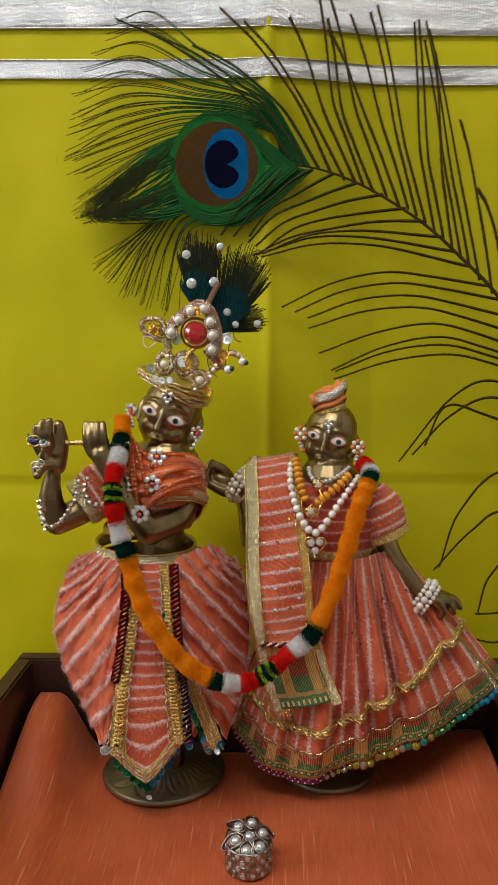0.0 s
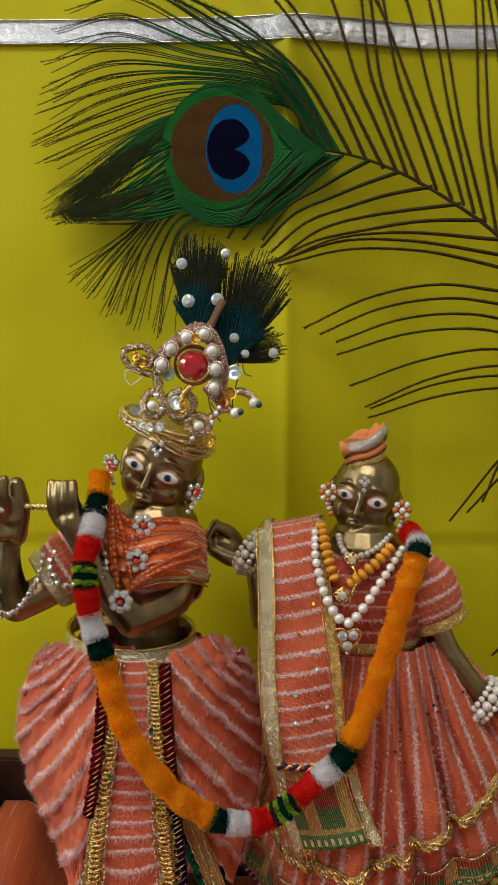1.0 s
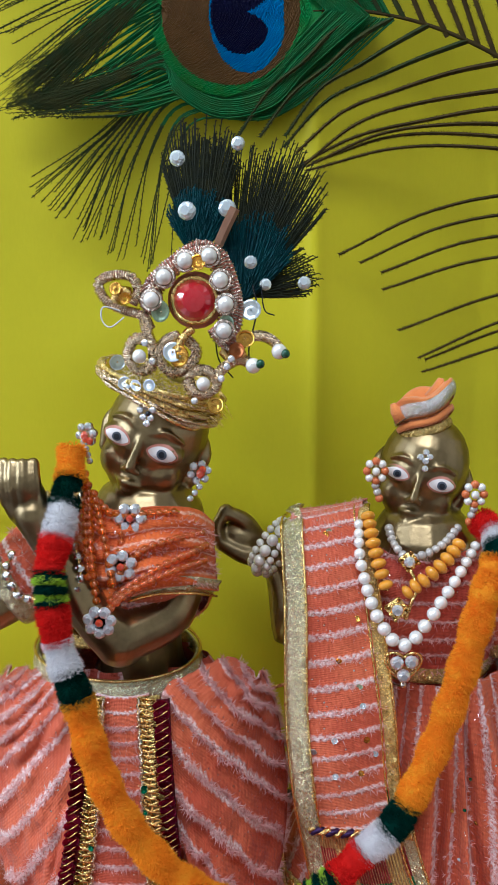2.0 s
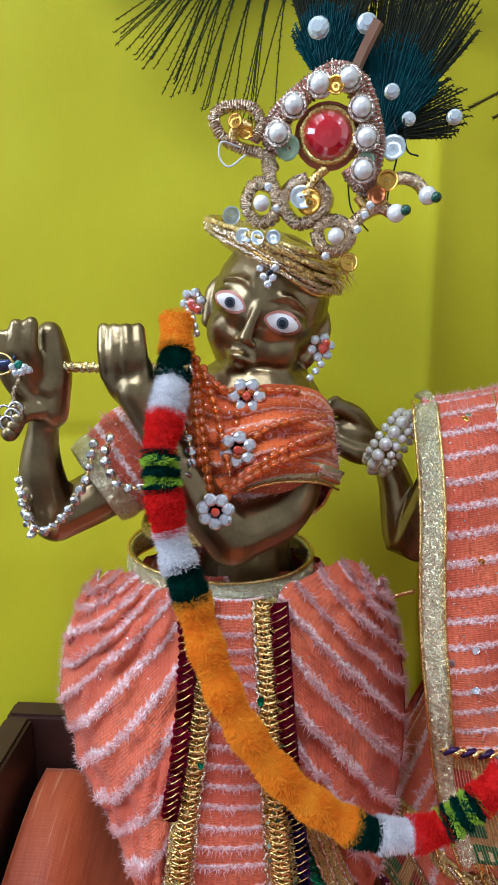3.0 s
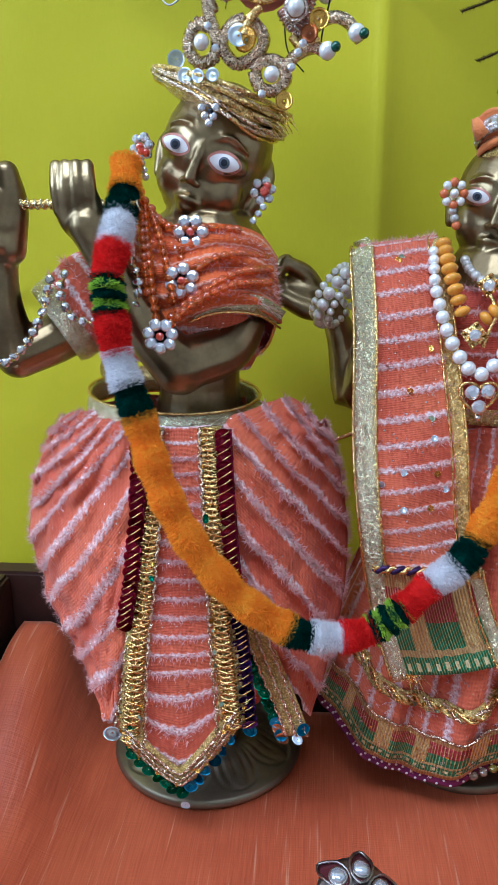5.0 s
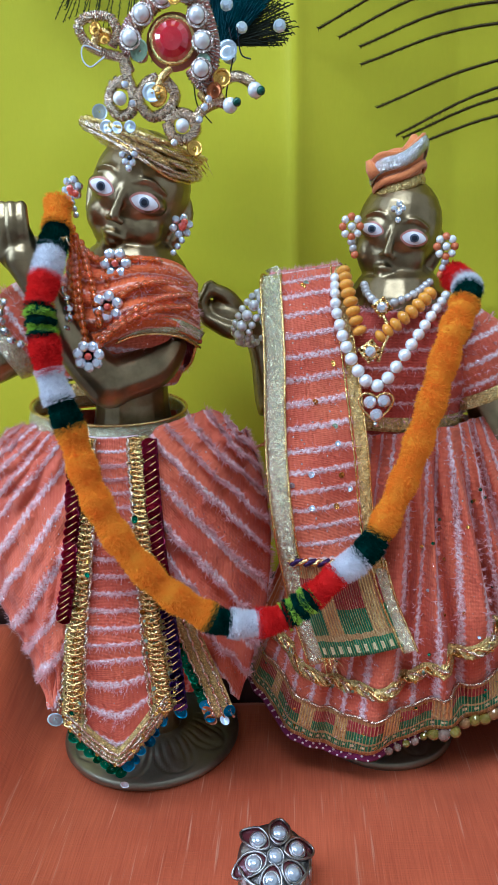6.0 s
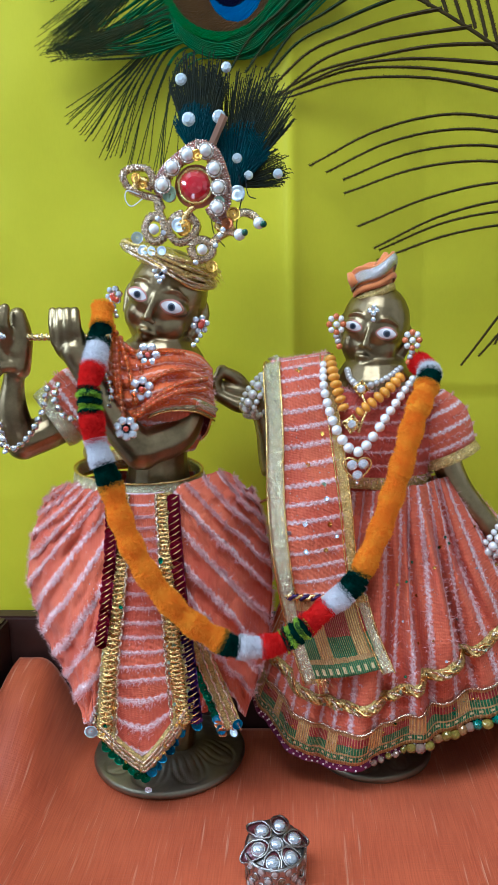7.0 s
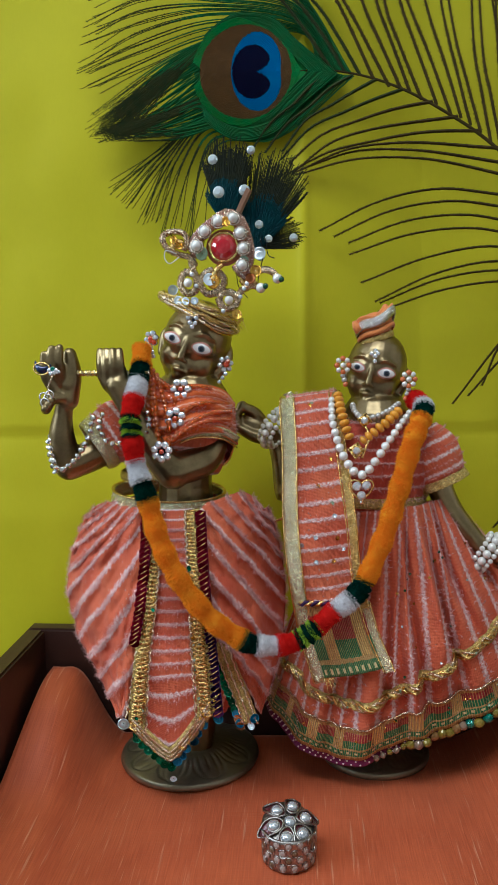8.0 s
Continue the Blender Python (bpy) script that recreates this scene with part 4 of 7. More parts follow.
def blouse():
    rng = random.Random(8)
    t = thing("blouse", (-0.053, 0.40, 0.145), "coral striped blouse with gold cuffs and crossed shawl", "blouse", "statue clothes")

    def body(u, v):
        a = TAU * u
        z = lerp(0.1480, 0.1830, v)
        r = spline([(0.0215, 0, 0), (0.0245, 0, 0), (0.0262, 0, 0), (0.0235, 0, 0), (0.011, 0, 0)], v).x
        return (-0.0520 + 0.006 * v + r * math.cos(a), 0.4005 + 0.80 * r * math.sin(a) + 0.0006 * math.sin(9 * a), z - 0.003 * math.cos(a))
    ob = part("bodice", sheet(body, 64, 24, lambda u, v: (v * 6, u * 0.15), closed=True), CLOTH, t)
    surface_fuzz(ob, lambda u, v: body(0.5 + 0.5 * v, u), [k / 6 for k in range(1, 6)], rng, 60)

    a, b = V((-0.0687, 0.3990, 0.1701)), V((-0.0822, 0.3930, 0.1612))
    axis = (b - a).normalized()
    s1 = axis.cross(Vector((0, 0, 1))).normalized()
    s2 = s1.cross(axis)

    def sleeve(u, v):
        r = spline([(0.0105, 0, 0), (0.0135, 0, 0), (0.0132, 0, 0), (0.0118, 0, 0)], v).x
        return lerp(a, b, v) + s1 * (r * math.cos(TAU * u)) + s2 * (r * math.sin(TAU * u))
    ob = part("sleeve", sheet(sleeve, 40, 14, lambda u, v: (v * 2.6, u * 0.08), closed=True, thick=0.0005), CLOTH, t)
    surface_fuzz(ob, lambda u, v: sleeve(v, u), [0.2, 0.58, 0.9], rng, 60)

    def cuff(u, v):
        r = lerp(0.0122, 0.0116, v) + 0.0006 * math.sin(v * math.pi)
        return lerp(a, b, 0.96 + 0.34 * v) + s1 * (r * math.cos(TAU * u)) + s2 * (r * math.sin(TAU * u))
    part("cuff", sheet(cuff, 40, 6, lambda u, v: (u * 0.08, v * 0.006), closed=True, thick=0.0005), PALE_RIBBON, t, "pale gold ribbon cuff")

    top = [(-0.0613, 0.3940, 0.1920), (-0.0508, 0.3860, 0.1863), (-0.0377, 0.3870, 0.1867), (-0.0278, 0.3940, 0.1834), (-0.0232, 0.4020, 0.1768)]
    low = [(-0.0596, 0.3810, 0.1579), (-0.0502, 0.3790, 0.1604), (-0.0381, 0.3765, 0.1649), (-0.0274, 0.3800, 0.1642), (-0.0213, 0.3920, 0.1590)]

    def shawl(u, v):
        p = lerp(spline(top, u), spline(low, u), v)
        p.y -= 0.0035 * math.sin(math.pi * v)
        p.y -= 0.0011 * math.cos(v * 26 + 4 * u)
        return p
    ob = part("shawl", sheet(shawl, 40, 60, lambda u, v: (v * 7 + 0.8 * u, u * 0.05), thick=0.0006), SHAWL, t, "orange draped shawl")
    surface_fuzz(ob, lambda u, v: shawl(0.3 + 0.7 * v, u), [k / 7 for k in range(1, 7)], rng, 30)
    edge = [V(shawl(lerp(0.36, 1, i / 30), 1.0)) + Vector((0, -0.0008, 0.0016)) for i in range(31)]
    part("gold_edge", band(edge, 0.0052, lambda s: (0.25 * s, -1, -0.15), 0.0006, 0.0006), PALE_RIBBON, t)
    part("gilt_cord", tube(bmesh.new(), [p + Vector((0, -0.0004, -0.0026)) for p in edge], 0.0004, 5), GOLD, t)
    # far side of the wide sleeve opening, its shade put into the plum colour
    near = [V(shawl(lerp(0.5, 1, i / 30), 1.0)) for i in range(31)]
    far = samples([(-0.0410, 0.3960, 0.1560), (-0.0324, 0.3970, 0.1484), (-0.0259, 0.3960, 0.1516), (-0.0228, 0.3925, 0.1589)], 31)

    def inside(u, v):
        i = round(u * 30)
        p = lerp(far[i], near[i], v)
        p.z += 0.010 * math.sin(math.pi * v) * (1 - u)
        return p
    part("sleeve_lining", sheet(inside, 30, 8, lambda u, v: (u * 0.5, v * 0.02), thick=0.0005), PLUM, t, "inside of the sleeve, its shade put into a dark plum colour")
    part("gilt_cord", tube(bmesh.new(), far, 0.0006, 5), GOLD, t)
    # gold hem over the bare waist
    hem = [(-0.0535 + 0.0225 * math.cos(s), 0.4005 + 0.0185 * math.sin(s), 0.1470 + 0.002 * math.cos(s)) for s in [TAU * i / 48 for i in range(49)]]
    part("gold_hem", band(hem, 0.0040, lambda s: (math.cos(TAU * s), math.sin(TAU * s), 0.1), 0.0006, 0.0005), GOLD_RIBBON, t)


blouse()


# ---- the garland between the statues ----
def chenille_garland():
    rng = random.Random(12)
    t = thing("chenille_garland", (-0.01, 0.36, 0.07), "fluffy garland of orange, white, red and green chenille", "garland")
    runs = [
        ("orange", [(-0.0628, 0.3900, 0.2028), (-0.0623, 0.3850, 0.1954)]),
        ("green", [(-0.0623, 0.3850, 0.1954), (-0.0626, 0.3790, 0.1890)]),
        ("white", [(-0.0626, 0.3790, 0.1890), (-0.0630, 0.3720, 0.1812)]),
        ("red", [(-0.0630, 0.3720, 0.1812), (-0.0638, 0.3670, 0.1742)]),
        ("lime", [(-0.0638, 0.3670, 0.1742), (-0.0628, 0.3650, 0.1648)]),
        ("red", [(-0.0628, 0.3650, 0.1648), (-0.0613, 0.3630, 0.1557)]),
        ("white", [(-0.0613, 0.3630, 0.1557), (-0.0591, 0.3620, 0.1480)]),
        ("green", [(-0.0591, 0.3620, 0.1480), (-0.0564, 0.3620, 0.1393)]),
        ("orange", [(-0.0564, 0.3620, 0.1393), (-0.0512, 0.3580, 0.1237), (-0.0435, 0.3550, 0.1089), (-0.0316, 0.3560, 0.0925), (-0.0180, 0.3580, 0.0816)]),
        ("green", [(-0.0180, 0.3580, 0.0816), (-0.0111, 0.3590, 0.0789)]),
        ("white", [(-0.0111, 0.3590, 0.0789), (-0.0027, 0.3600, 0.0786)]),
        ("red", [(-0.0027, 0.3600, 0.0786), (0.0048, 0.3620, 0.0797)]),
        ("lime", [(0.0048, 0.3620, 0.0797), (0.0138, 0.3650, 0.0851)]),
        ("red", [(0.0138, 0.3650, 0.0851), (0.0206, 0.3680, 0.0904)]),
        ("white", [(0.0206, 0.3680, 0.0904), (0.0281, 0.3710, 0.0950)]),
        ("green", [(0.0281, 0.3710, 0.0950), (0.0343, 0.3740, 0.1023)]),
        ("orange", [(0.0343, 0.3740, 0.1023), (0.0425, 0.3760, 0.1213), (0.0488, 0.3780, 0.1407), (0.0543, 0.3810, 0.1598), (0.0595, 0.3870, 0.1711)]),
        ("green", [(0.0595, 0.3870, 0.1711), (0.0610, 0.3910, 0.1743)]),
        ("white", [(0.0610, 0.3910, 0.1743), (0.0607, 0.3960, 0.1766)]),
        ("red", [(0.0607, 0.3960, 0.1766), (0.0582, 0.4020, 0.1782)]),
    ]
    nodes = [runs[0][1][0]]
    owner = []
    for colour, pts in runs:
        for p in pts[1:]:
            nodes.append(p)
            owner.append(colour)
    total = len(nodes) - 1
    start = 0
    for colour, pts in runs:
        steps = len(pts) - 1
        length = sum((V(b) - V(a)).length for a, b in zip(pts, pts[1:]))
        n = max(6, int(length / (0.0004 if colour == "lime" else 0.0016)))
        line = [spline(nodes, (start + steps * i / (n - 1)) / total) for i in range(n)]
        start += steps
        phase = rng.random() * 6
        bm = tube(bmesh.new(), line, lambda s: 0.0036 + 0.0004 * math.sin(s * n * 0.9 + phase) + 0.0005 * noise.noise(Vector((s * length * 260, phase, 0))), 12)
        slots = [PILE[colour]]
        if colour == "lime":
            slots = [PILE["green"], PILE["lime"]]
        dirs = frames_of(line)
        for _ in range(int(length * 420000)):
            k = rng.randrange(n)
            d, s, u = dirs[k]
            a = rng.random() * TAU
            nrm = s * math.cos(a) + u * math.sin(a)
            slot = 1 if colour == "lime" and math.sin(k * 0.62 + 1.5 * math.cos(a) + phase) > 0.1 else 0
            root = line[k] + d * (rng.uniform(-0.0009, 0.0009) * (0.2 if colour == "lime" else 1)) + nrm * (0.0034 + 0.0004 * math.sin(k * 0.9 + phase))
            hairs(bm, rng, root, nrm, 1, 0.0014 * (1.25 if rng.random() < 0.06 else 1), 0.00013, 0.5, slot)
        part("tuft", bm, slots, t, {"lime": "green and lime tuft"}.get(colour, ("dark green" if colour == "green" else colour) + " tuft"))


chenille_garland()


# ---- the peacock feather on the cloth ----
def barb_ob(bm, pts, w0, w1, rng, barbules=0, blen=0.001, slot=0):
    """A flat tapering barb with short barbules on both sides."""
    n = len(pts)
    dirs = frames_of(pts)
    prev = None
    for i, (p, (d, s, u)) in enumerate(zip(pts, dirs)):
        side = d.cross(Vector((0, -1, 0))).normalized()
        w = lerp(w0, w1, i / (n - 1)) / 2
        ring = [bm.verts.new(p - side * w), bm.verts.new(p + Vector((0, -w * 0.8, 0))), bm.verts.new(p + side * w), bm.verts.new(p + Vector((0, w * 0.8, 0)))]
        if prev:
            for j in range(4):
                bm.faces.new((prev[j], prev[(j + 1) % 4], ring[(j + 1) % 4], ring[j])).material_index = slot
        prev = ring
    for k in range(barbules):
        f = (k + rng.random()) / barbules * (n - 1.001)
        i = int(f)
        p = lerp(pts[i], pts[i + 1], f - i)
        d = dirs[i][0]
        side = d.cross(Vector((0, -1, 0))).normalized() * (1 if k % 2 else -1)
        tip = p + (side + d * 0.8).normalized() * blen * rng.uniform(0.6, 1.2) + Vector((0, rng.uniform(-1, 1) * 0.0003, 0))
        a = d * 0.00030
        bm.faces.new((bm.verts.new(p - a), bm.verts.new(p + a), bm.verts.new(tip))).material_index = slot


def plume(name, a, b, rough, metal, scale=300):
    return surface(name, a, b, rough, metal, scale, 2500, 0.4, 0.0004, ior=1.25)


BARB = plume("brown_black_barb", (0.030, 0.020, 0.006), (0.072, 0.048, 0.012), 0.85, 0.0)
BARB_GREEN = plume("green_barb", (0.012, 0.15, 0.045), (0.03, 0.105, 0.025), 0.38, 0.4)
BARB_DARK = plume("dark_green_barb", (0.014, 0.034, 0.010), (0.048, 0.044, 0.010), 0.8, 0.0)
EYE_GREEN = plume("bright_green_vane", (0.02, 0.30, 0.08), (0.05, 0.22, 0.04), 0.33, 0.5)
EYE_BROWN = plume("bronze_vane", (0.165, 0.085, 0.028), (0.10, 0.052, 0.018), 0.45, 0.3)
EYE_BLUE = plume("turquoise_vane", (0.003, 0.15, 0.40), (0.005, 0.22, 0.46), 0.35, 0.4)
EYE_NAVY = plume("navy_vane", (0.004, 0.006, 0.035), (0.005, 0.004, 0.024), 0.35, 0.3)


def peacock_feather():
    rng = random.Random(21)
    t = thing("peacock_feather", (0.0355, 0.4460, 0.3335), "long peacock feather with blue and bronze eye", "feather")
    quill = [(0.0078, 0.4440, 0.3360), (0.0231, 0.4440, 0.3356), (0.0415, 0.4440, 0.3318), (0.0599, 0.4440, 0.3246), (0.0784, 0.4440, 0.3143), (0.0970, 0.4440, 0.3016), (0.1159, 0.4440, 0.2847), (0.1356, 0.4440, 0.2648),
             (0.1563, 0.4440, 0.2339), (0.1758, 0.4440, 0.1851), (0.1919, 0.4440, 0.1199), (0.2026, 0.4440, 0.0451)]
    part("quill", tube(bmesh.new(), samples(quill, 80), lambda s: 0.0004 + 0.0010 * s, 7), BARB, t, "thin dark brown quill")

    def loose(base, mid, tip, w0, green, blen):
        arch = lerp(V(mid), V(tip), 0.55) + Vector((0, 0, 0.0035))
        pts = [spline([base, lerp(V(base), V(mid), 0.6) + Vector((0, 0, 0.0008)), lerp(V(mid), arch, 0.12), arch, tip], i / 21) for i in range(22)]
        wob = rng.uniform(-1, 1)
        for i, p in enumerate(pts):
            f = i / 21
            p.y += -0.0015 * math.sin(math.pi * f) - 0.0008 * wob * f
            p.z += 0.0006 * math.sin(f * 7 + wob * 5)
        bm = bmesh.new()
        barb_ob(bm, pts, w0, 0.0006, rng, 420, blen)
        part("barb", bm, BARB_DARK if green else BARB, t, smooth=False)

    up_base = [(0.0231, 0.4440, 0.3353), (0.0384, 0.4440, 0.3322), (0.0538, 0.4440, 0.3264), (0.0645, 0.4440, 0.3216), (0.0799, 0.4440, 0.3143), (0.0907, 0.4440, 0.3074), (0.1017, 0.4440, 0.2983), (0.1127, 0.4440, 0.2877), (0.1238, 0.4440, 0.2755), (0.1399, 0.4440, 0.2572)]
    up_mid = [(-0.0012, 0.4430, 0.3697), (0.0184, 0.4430, 0.3665), (0.0351, 0.4430, 0.3643), (0.0471, 0.4430, 0.3618), (0.0628, 0.4430, 0.3573), (0.0774, 0.4430, 0.3499), (0.0922, 0.4430, 0.3366), (0.1045, 0.4430, 0.3263), (0.1128, 0.4430, 0.3218), (0.1334, 0.4430, 0.2964)]
    up_tip = [(-0.0688, 0.4430, 0.4069), (-0.0311, 0.4430, 0.4057), (0.0079, 0.4430, 0.4190), (0.0397, 0.4430, 0.4157), (0.0448, 0.4430, 0.4072), (0.0597, 0.4430, 0.4195), (0.0874, 0.4430, 0.4065), (0.0957, 0.4430, 0.3924), (0.0963, 0.4430, 0.4008), (0.1233, 0.4430, 0.3231)]
    for k in range(21):
        f = k / 20
        j = Vector((rng.uniform(-1, 1) * 0.005, 0, rng.uniform(-1, 1) * 0.010))
        loose(spline(up_base, f), spline(up_mid, f) + j * 0.3, spline(up_tip, f) + j, lerp(0.0017, 0.0013, f), k < 3, 0.0017)
    lo_base = [(0.0231, 0.4440, 0.3353), (0.0476, 0.4440, 0.3294), (0.0783, 0.4440, 0.3155), (0.1016, 0.4440, 0.2992), (0.1190, 0.4440, 0.2816), (0.1317, 0.4440, 0.2688), (0.1448, 0.4440, 0.2494), (0.1565, 0.4440, 0.2293), (0.1623, 0.4440, 0.2193)]
    lo_mid = [(0.0078, 0.4430, 0.3214), (0.0247, 0.4430, 0.3188), (0.0392, 0.4430, 0.3097), (0.0546, 0.4430, 0.3006), (0.0680, 0.4430, 0.2915), (0.0791, 0.4430, 0.2770), (0.0933, 0.4430, 0.2619), (0.1061, 0.4430, 0.2456), (0.1127, 0.4430, 0.2338)]
    lo_tip = [(-0.0139, 0.4430, 0.2961), (-0.0015, 0.4430, 0.2981), (0.0010, 0.4430, 0.2896), (0.0032, 0.4430, 0.2884), (0.0084, 0.4430, 0.2859), (0.0178, 0.4430, 0.2583), (0.0313, 0.4430, 0.2521), (0.0425, 0.4430, 0.2283), (0.0464, 0.4430, 0.2220)]
    for k in range(19):
        f = k / 18
        if 0.51 < f < 0.60:
            continue
        j = Vector((rng.uniform(-1, 1) * 0.003, 0, rng.uniform(-1, 1) * 0.002))
        loose(spline(lo_base, f), spline(lo_mid, f) + j * 0.4, spline(lo_tip, f) + j, lerp(0.0019, 0.0016, f), k < 4, 0.0012)
    # long curling barbs from the lower quill
    for base, a, b, tip in (((0.1705, 0.4440, 0.1978), (0.1363, 0.4420, 0.2182), (0.1115, 0.4410, 0.2092), (0.0828, 0.4400, 0.1733)), ((0.1724, 0.4440, 0.1914), (0.1366, 0.4420, 0.2091), (0.1118, 0.4410, 0.1997), (0.0903, 0.4400, 0.1772)),
                            ((0.1760, 0.4440, 0.1819), (0.1308, 0.4420, 0.1996), (0.1085, 0.4410, 0.2044), (0.0971, 0.4400, 0.1823)), ((0.1879, 0.4440, 0.1364), (0.1446, 0.4420, 0.1676), (0.1183, 0.4410, 0.1450), (0.1073, 0.4400, 0.1121)),
                            ((0.1898, 0.4440, 0.1298), (0.1456, 0.4420, 0.1449), (0.1251, 0.4410, 0.1335), (0.1042, 0.4400, 0.1104)), ((0.1972, 0.4440, 0.0829), (0.1562, 0.4420, 0.1185), (0.1366, 0.4410, 0.1070), (0.1301, 0.4400, 0.0854)),
                            ((0.1983, 0.4440, 0.0761), (0.1607, 0.4420, 0.0900), (0.1429, 0.4410, 0.0852), (0.1288, 0.4400, 0.0844)), ((0.2006, 0.4440, 0.0520), (0.1614, 0.4420, 0.0765), (0.1421, 0.4410, 0.0671), (0.1206, 0.4400, 0.0717))):
        pts = [spline([base, a, b, tip], i / 29) for i in range(30)]
        bm = bmesh.new()
        barb_ob(bm, pts, 0.0018, 0.0009, rng, 160, 0.0012)
        part("barb", bm, BARB, t, smooth=False)

    # the dense vane round the eye, barbs running back from the quill's end
    def vane(mid1, mid2, tips, count, w, start, name, locks=9, sag=0.0):
        dark, green = bmesh.new(), bmesh.new()
        for k in range(count):
            f = (k + rng.uniform(-0.4, 0.4)) / (count - 1)
            f = min(1, max(0, f))
            j = Vector((rng.uniform(-1, 1) * 0.0035, 0, rng.uniform(-1, 1) * 0.0022))
            lock = (round(f * locks) + 0.25 * (f * locks - round(f * locks))) / locks
            f2 = lerp(f, min(1, max(0, lock)), 0.6)
            bow = Vector((0, 0, sag * f))
            near = lerp(spline(mid2, f2), spline(tips, lock), 0.55) + bow
            ctrl = [spline(start, f), spline(mid1, f), spline(mid2, f2) + bow * 0.6, near, spline(tips, min(1, max(0, lock))) + j * 1.5]
            pts = [spline(ctrl, i / 23) for i in range(24)]
            lift = rng.uniform(0, 0.0010)
            for i, p in enumerate(pts):
                p.y -= lift
            cut = 13 + int(3 * rng.random())
            barb_ob(green, pts[:cut + 1], w, w * 0.9, rng, 16, 0.0009)
            barb_ob(dark, pts[cut:], w * 0.8, 0.0003, rng, 44, 0.0009)
        tagged(part(name, green, BARB_GREEN, t, "glossy green barbs", smooth=False), kind="stuff")
        tagged(part(name, dark, BARB_DARK, t, "dark green barb ends", smooth=False), kind="stuff")
    vane([(0.0078, 0.4460, 0.3544), (0.0063, 0.4450, 0.3586), (0.0063, 0.4450, 0.3658), (0.0079, 0.4440, 0.3727)], [(-0.0352, 0.4460, 0.3520), (-0.0334, 0.4450, 0.3620), (-0.0318, 0.4450, 0.3693), (-0.0254, 0.4440, 0.3861)],
         [(-0.0955, 0.4450, 0.3300), (-0.0978, 0.4450, 0.3480), (-0.0915, 0.4440, 0.3760), (-0.0720, 0.4440, 0.4120)], 46, 0.00055, [(0.0170, 0.4460, 0.3382), (0.0232, 0.4450, 0.3364), (0.0278, 0.4450, 0.3357), (0.0323, 0.4440, 0.3343)], "upper_vane", 13, 0.014)
    vane([(-0.0015, 0.4460, 0.3184), (-0.0062, 0.4450, 0.3114), (-0.0093, 0.4450, 0.3054), (-0.0015, 0.4440, 0.3052)], [(-0.0357, 0.4460, 0.3193), (-0.0373, 0.4450, 0.3117), (-0.0358, 0.4450, 0.3041), (-0.0296, 0.4440, 0.2918)],
         [(-0.0870, 0.4450, 0.2850), (-0.0772, 0.4450, 0.2728), (-0.0640, 0.4440, 0.2650), (-0.0430, 0.4440, 0.2540)], 40, 0.00055, [(0.0170, 0.4460, 0.3367), (0.0216, 0.4450, 0.3352), (0.0262, 0.4450, 0.3340), (0.0338, 0.4440, 0.3325)], "lower_vane", 10, 0.020)
    def oval(name, cx, cz, rx, rz, y, mat, label, notch=0.0, point=0.0):
        c = V((cx, y, cz))

        def fn(u, v):
            a = TAU * u
            k = 1 + point * max(0, -math.cos(a)) ** 6
            if notch:
                k *= 1 - notch * math.exp(-((min(u, 1 - u)) / 0.05) ** 2)
            edge = 1 + 0.012 * math.sin(a * 41) + 0.01 * noise.noise(Vector((math.cos(a) * 4, math.sin(a) * 4, rx * 99)))
            return c + Vector((rx * v * k * edge * math.cos(a), -0.0001 * (1 - v * v), rz * v * k * edge * math.sin(a)))
        part(name, sheet(fn, 96, 8, lambda u, v: (u, v), closed=True, thick=0.0001), mat, t, label, smooth=False)
    e = V((-0.0186, 0.4436, 0.3358))
    rx, rz = 0.0224, 0.0219
    oval("eye_rim", e.x + 0.0022, e.z, rx * 1.22, rz * 1.11, 0.4438, EYE_GREEN, "bright green rim of the eye")
    oval("eye_bronze", e.x, e.z, rx, rz, 0.4434, EYE_BROWN, "bronze brown ring")
    oval("eye_blue", e.x + 0.0057, e.z, 0.0127, 0.0184, 0.4430, EYE_BLUE, "turquoise blue spot", notch=0.10)
    oval("eye_navy", e.x + 0.0036, e.z, 0.0101, 0.0126, 0.4426, EYE_NAVY, "navy heart-shaped centre", notch=0.82)

    # fine barbs that fan out of the quill's end across the eye, each taking the colour of the spot it crosses
    def zone(p):
        def inside(cx, ax, az, cut=0.0):
            q = ((p.x - e.x - cx) / ax, (p.z - e.z) / az)
            r = math.hypot(*q)
            ang = abs(math.atan2(q[1], q[0])) / TAU
            return r < 1 - cut * math.exp(-(ang / 0.05) ** 2)
        if inside(0.0036, 0.0101, 0.0126, 0.82):
            return 3
        if inside(0.0057, 0.0127, 0.0184, 0.10):
            return 2
        return 1 if inside(0, rx, rz) else 0
    bm = bmesh.new()
    for k in range(330):
        side = 1 if k % 2 else -1
        f = (k // 2 + rng.random()) / 165
        root = lerp(V((0.0250, 0.4424, 0.3352)), V((-0.0390, 0.4424, 0.3358)), f ** 0.9)
        reach = lerp(0.0300, 0.0150, f)
        prev = None
        for i in range(61):
            g = i / 60
            p = root + Vector((-0.030 * g ** 1.5 - 0.004 * g, -0.0004 * rng.random(), side * reach * math.sin(g * 1.45)))
            if math.hypot((p.x - e.x) / rx, (p.z - e.z) / rz) > 1.17:
                break
            w = Vector((0.00016, 0, 0.00016 * side))
            ring = [bm.verts.new(p - w), bm.verts.new(p + Vector((0, -0.00022, 0))), bm.verts.new(p + w)]
            if prev:
                slot = zone((p + prev[1].co) / 2)
                for j in range(2):
                    bm.faces.new((prev[j], prev[j + 1], ring[j + 1], ring[j])).material_index = slot
            prev = ring
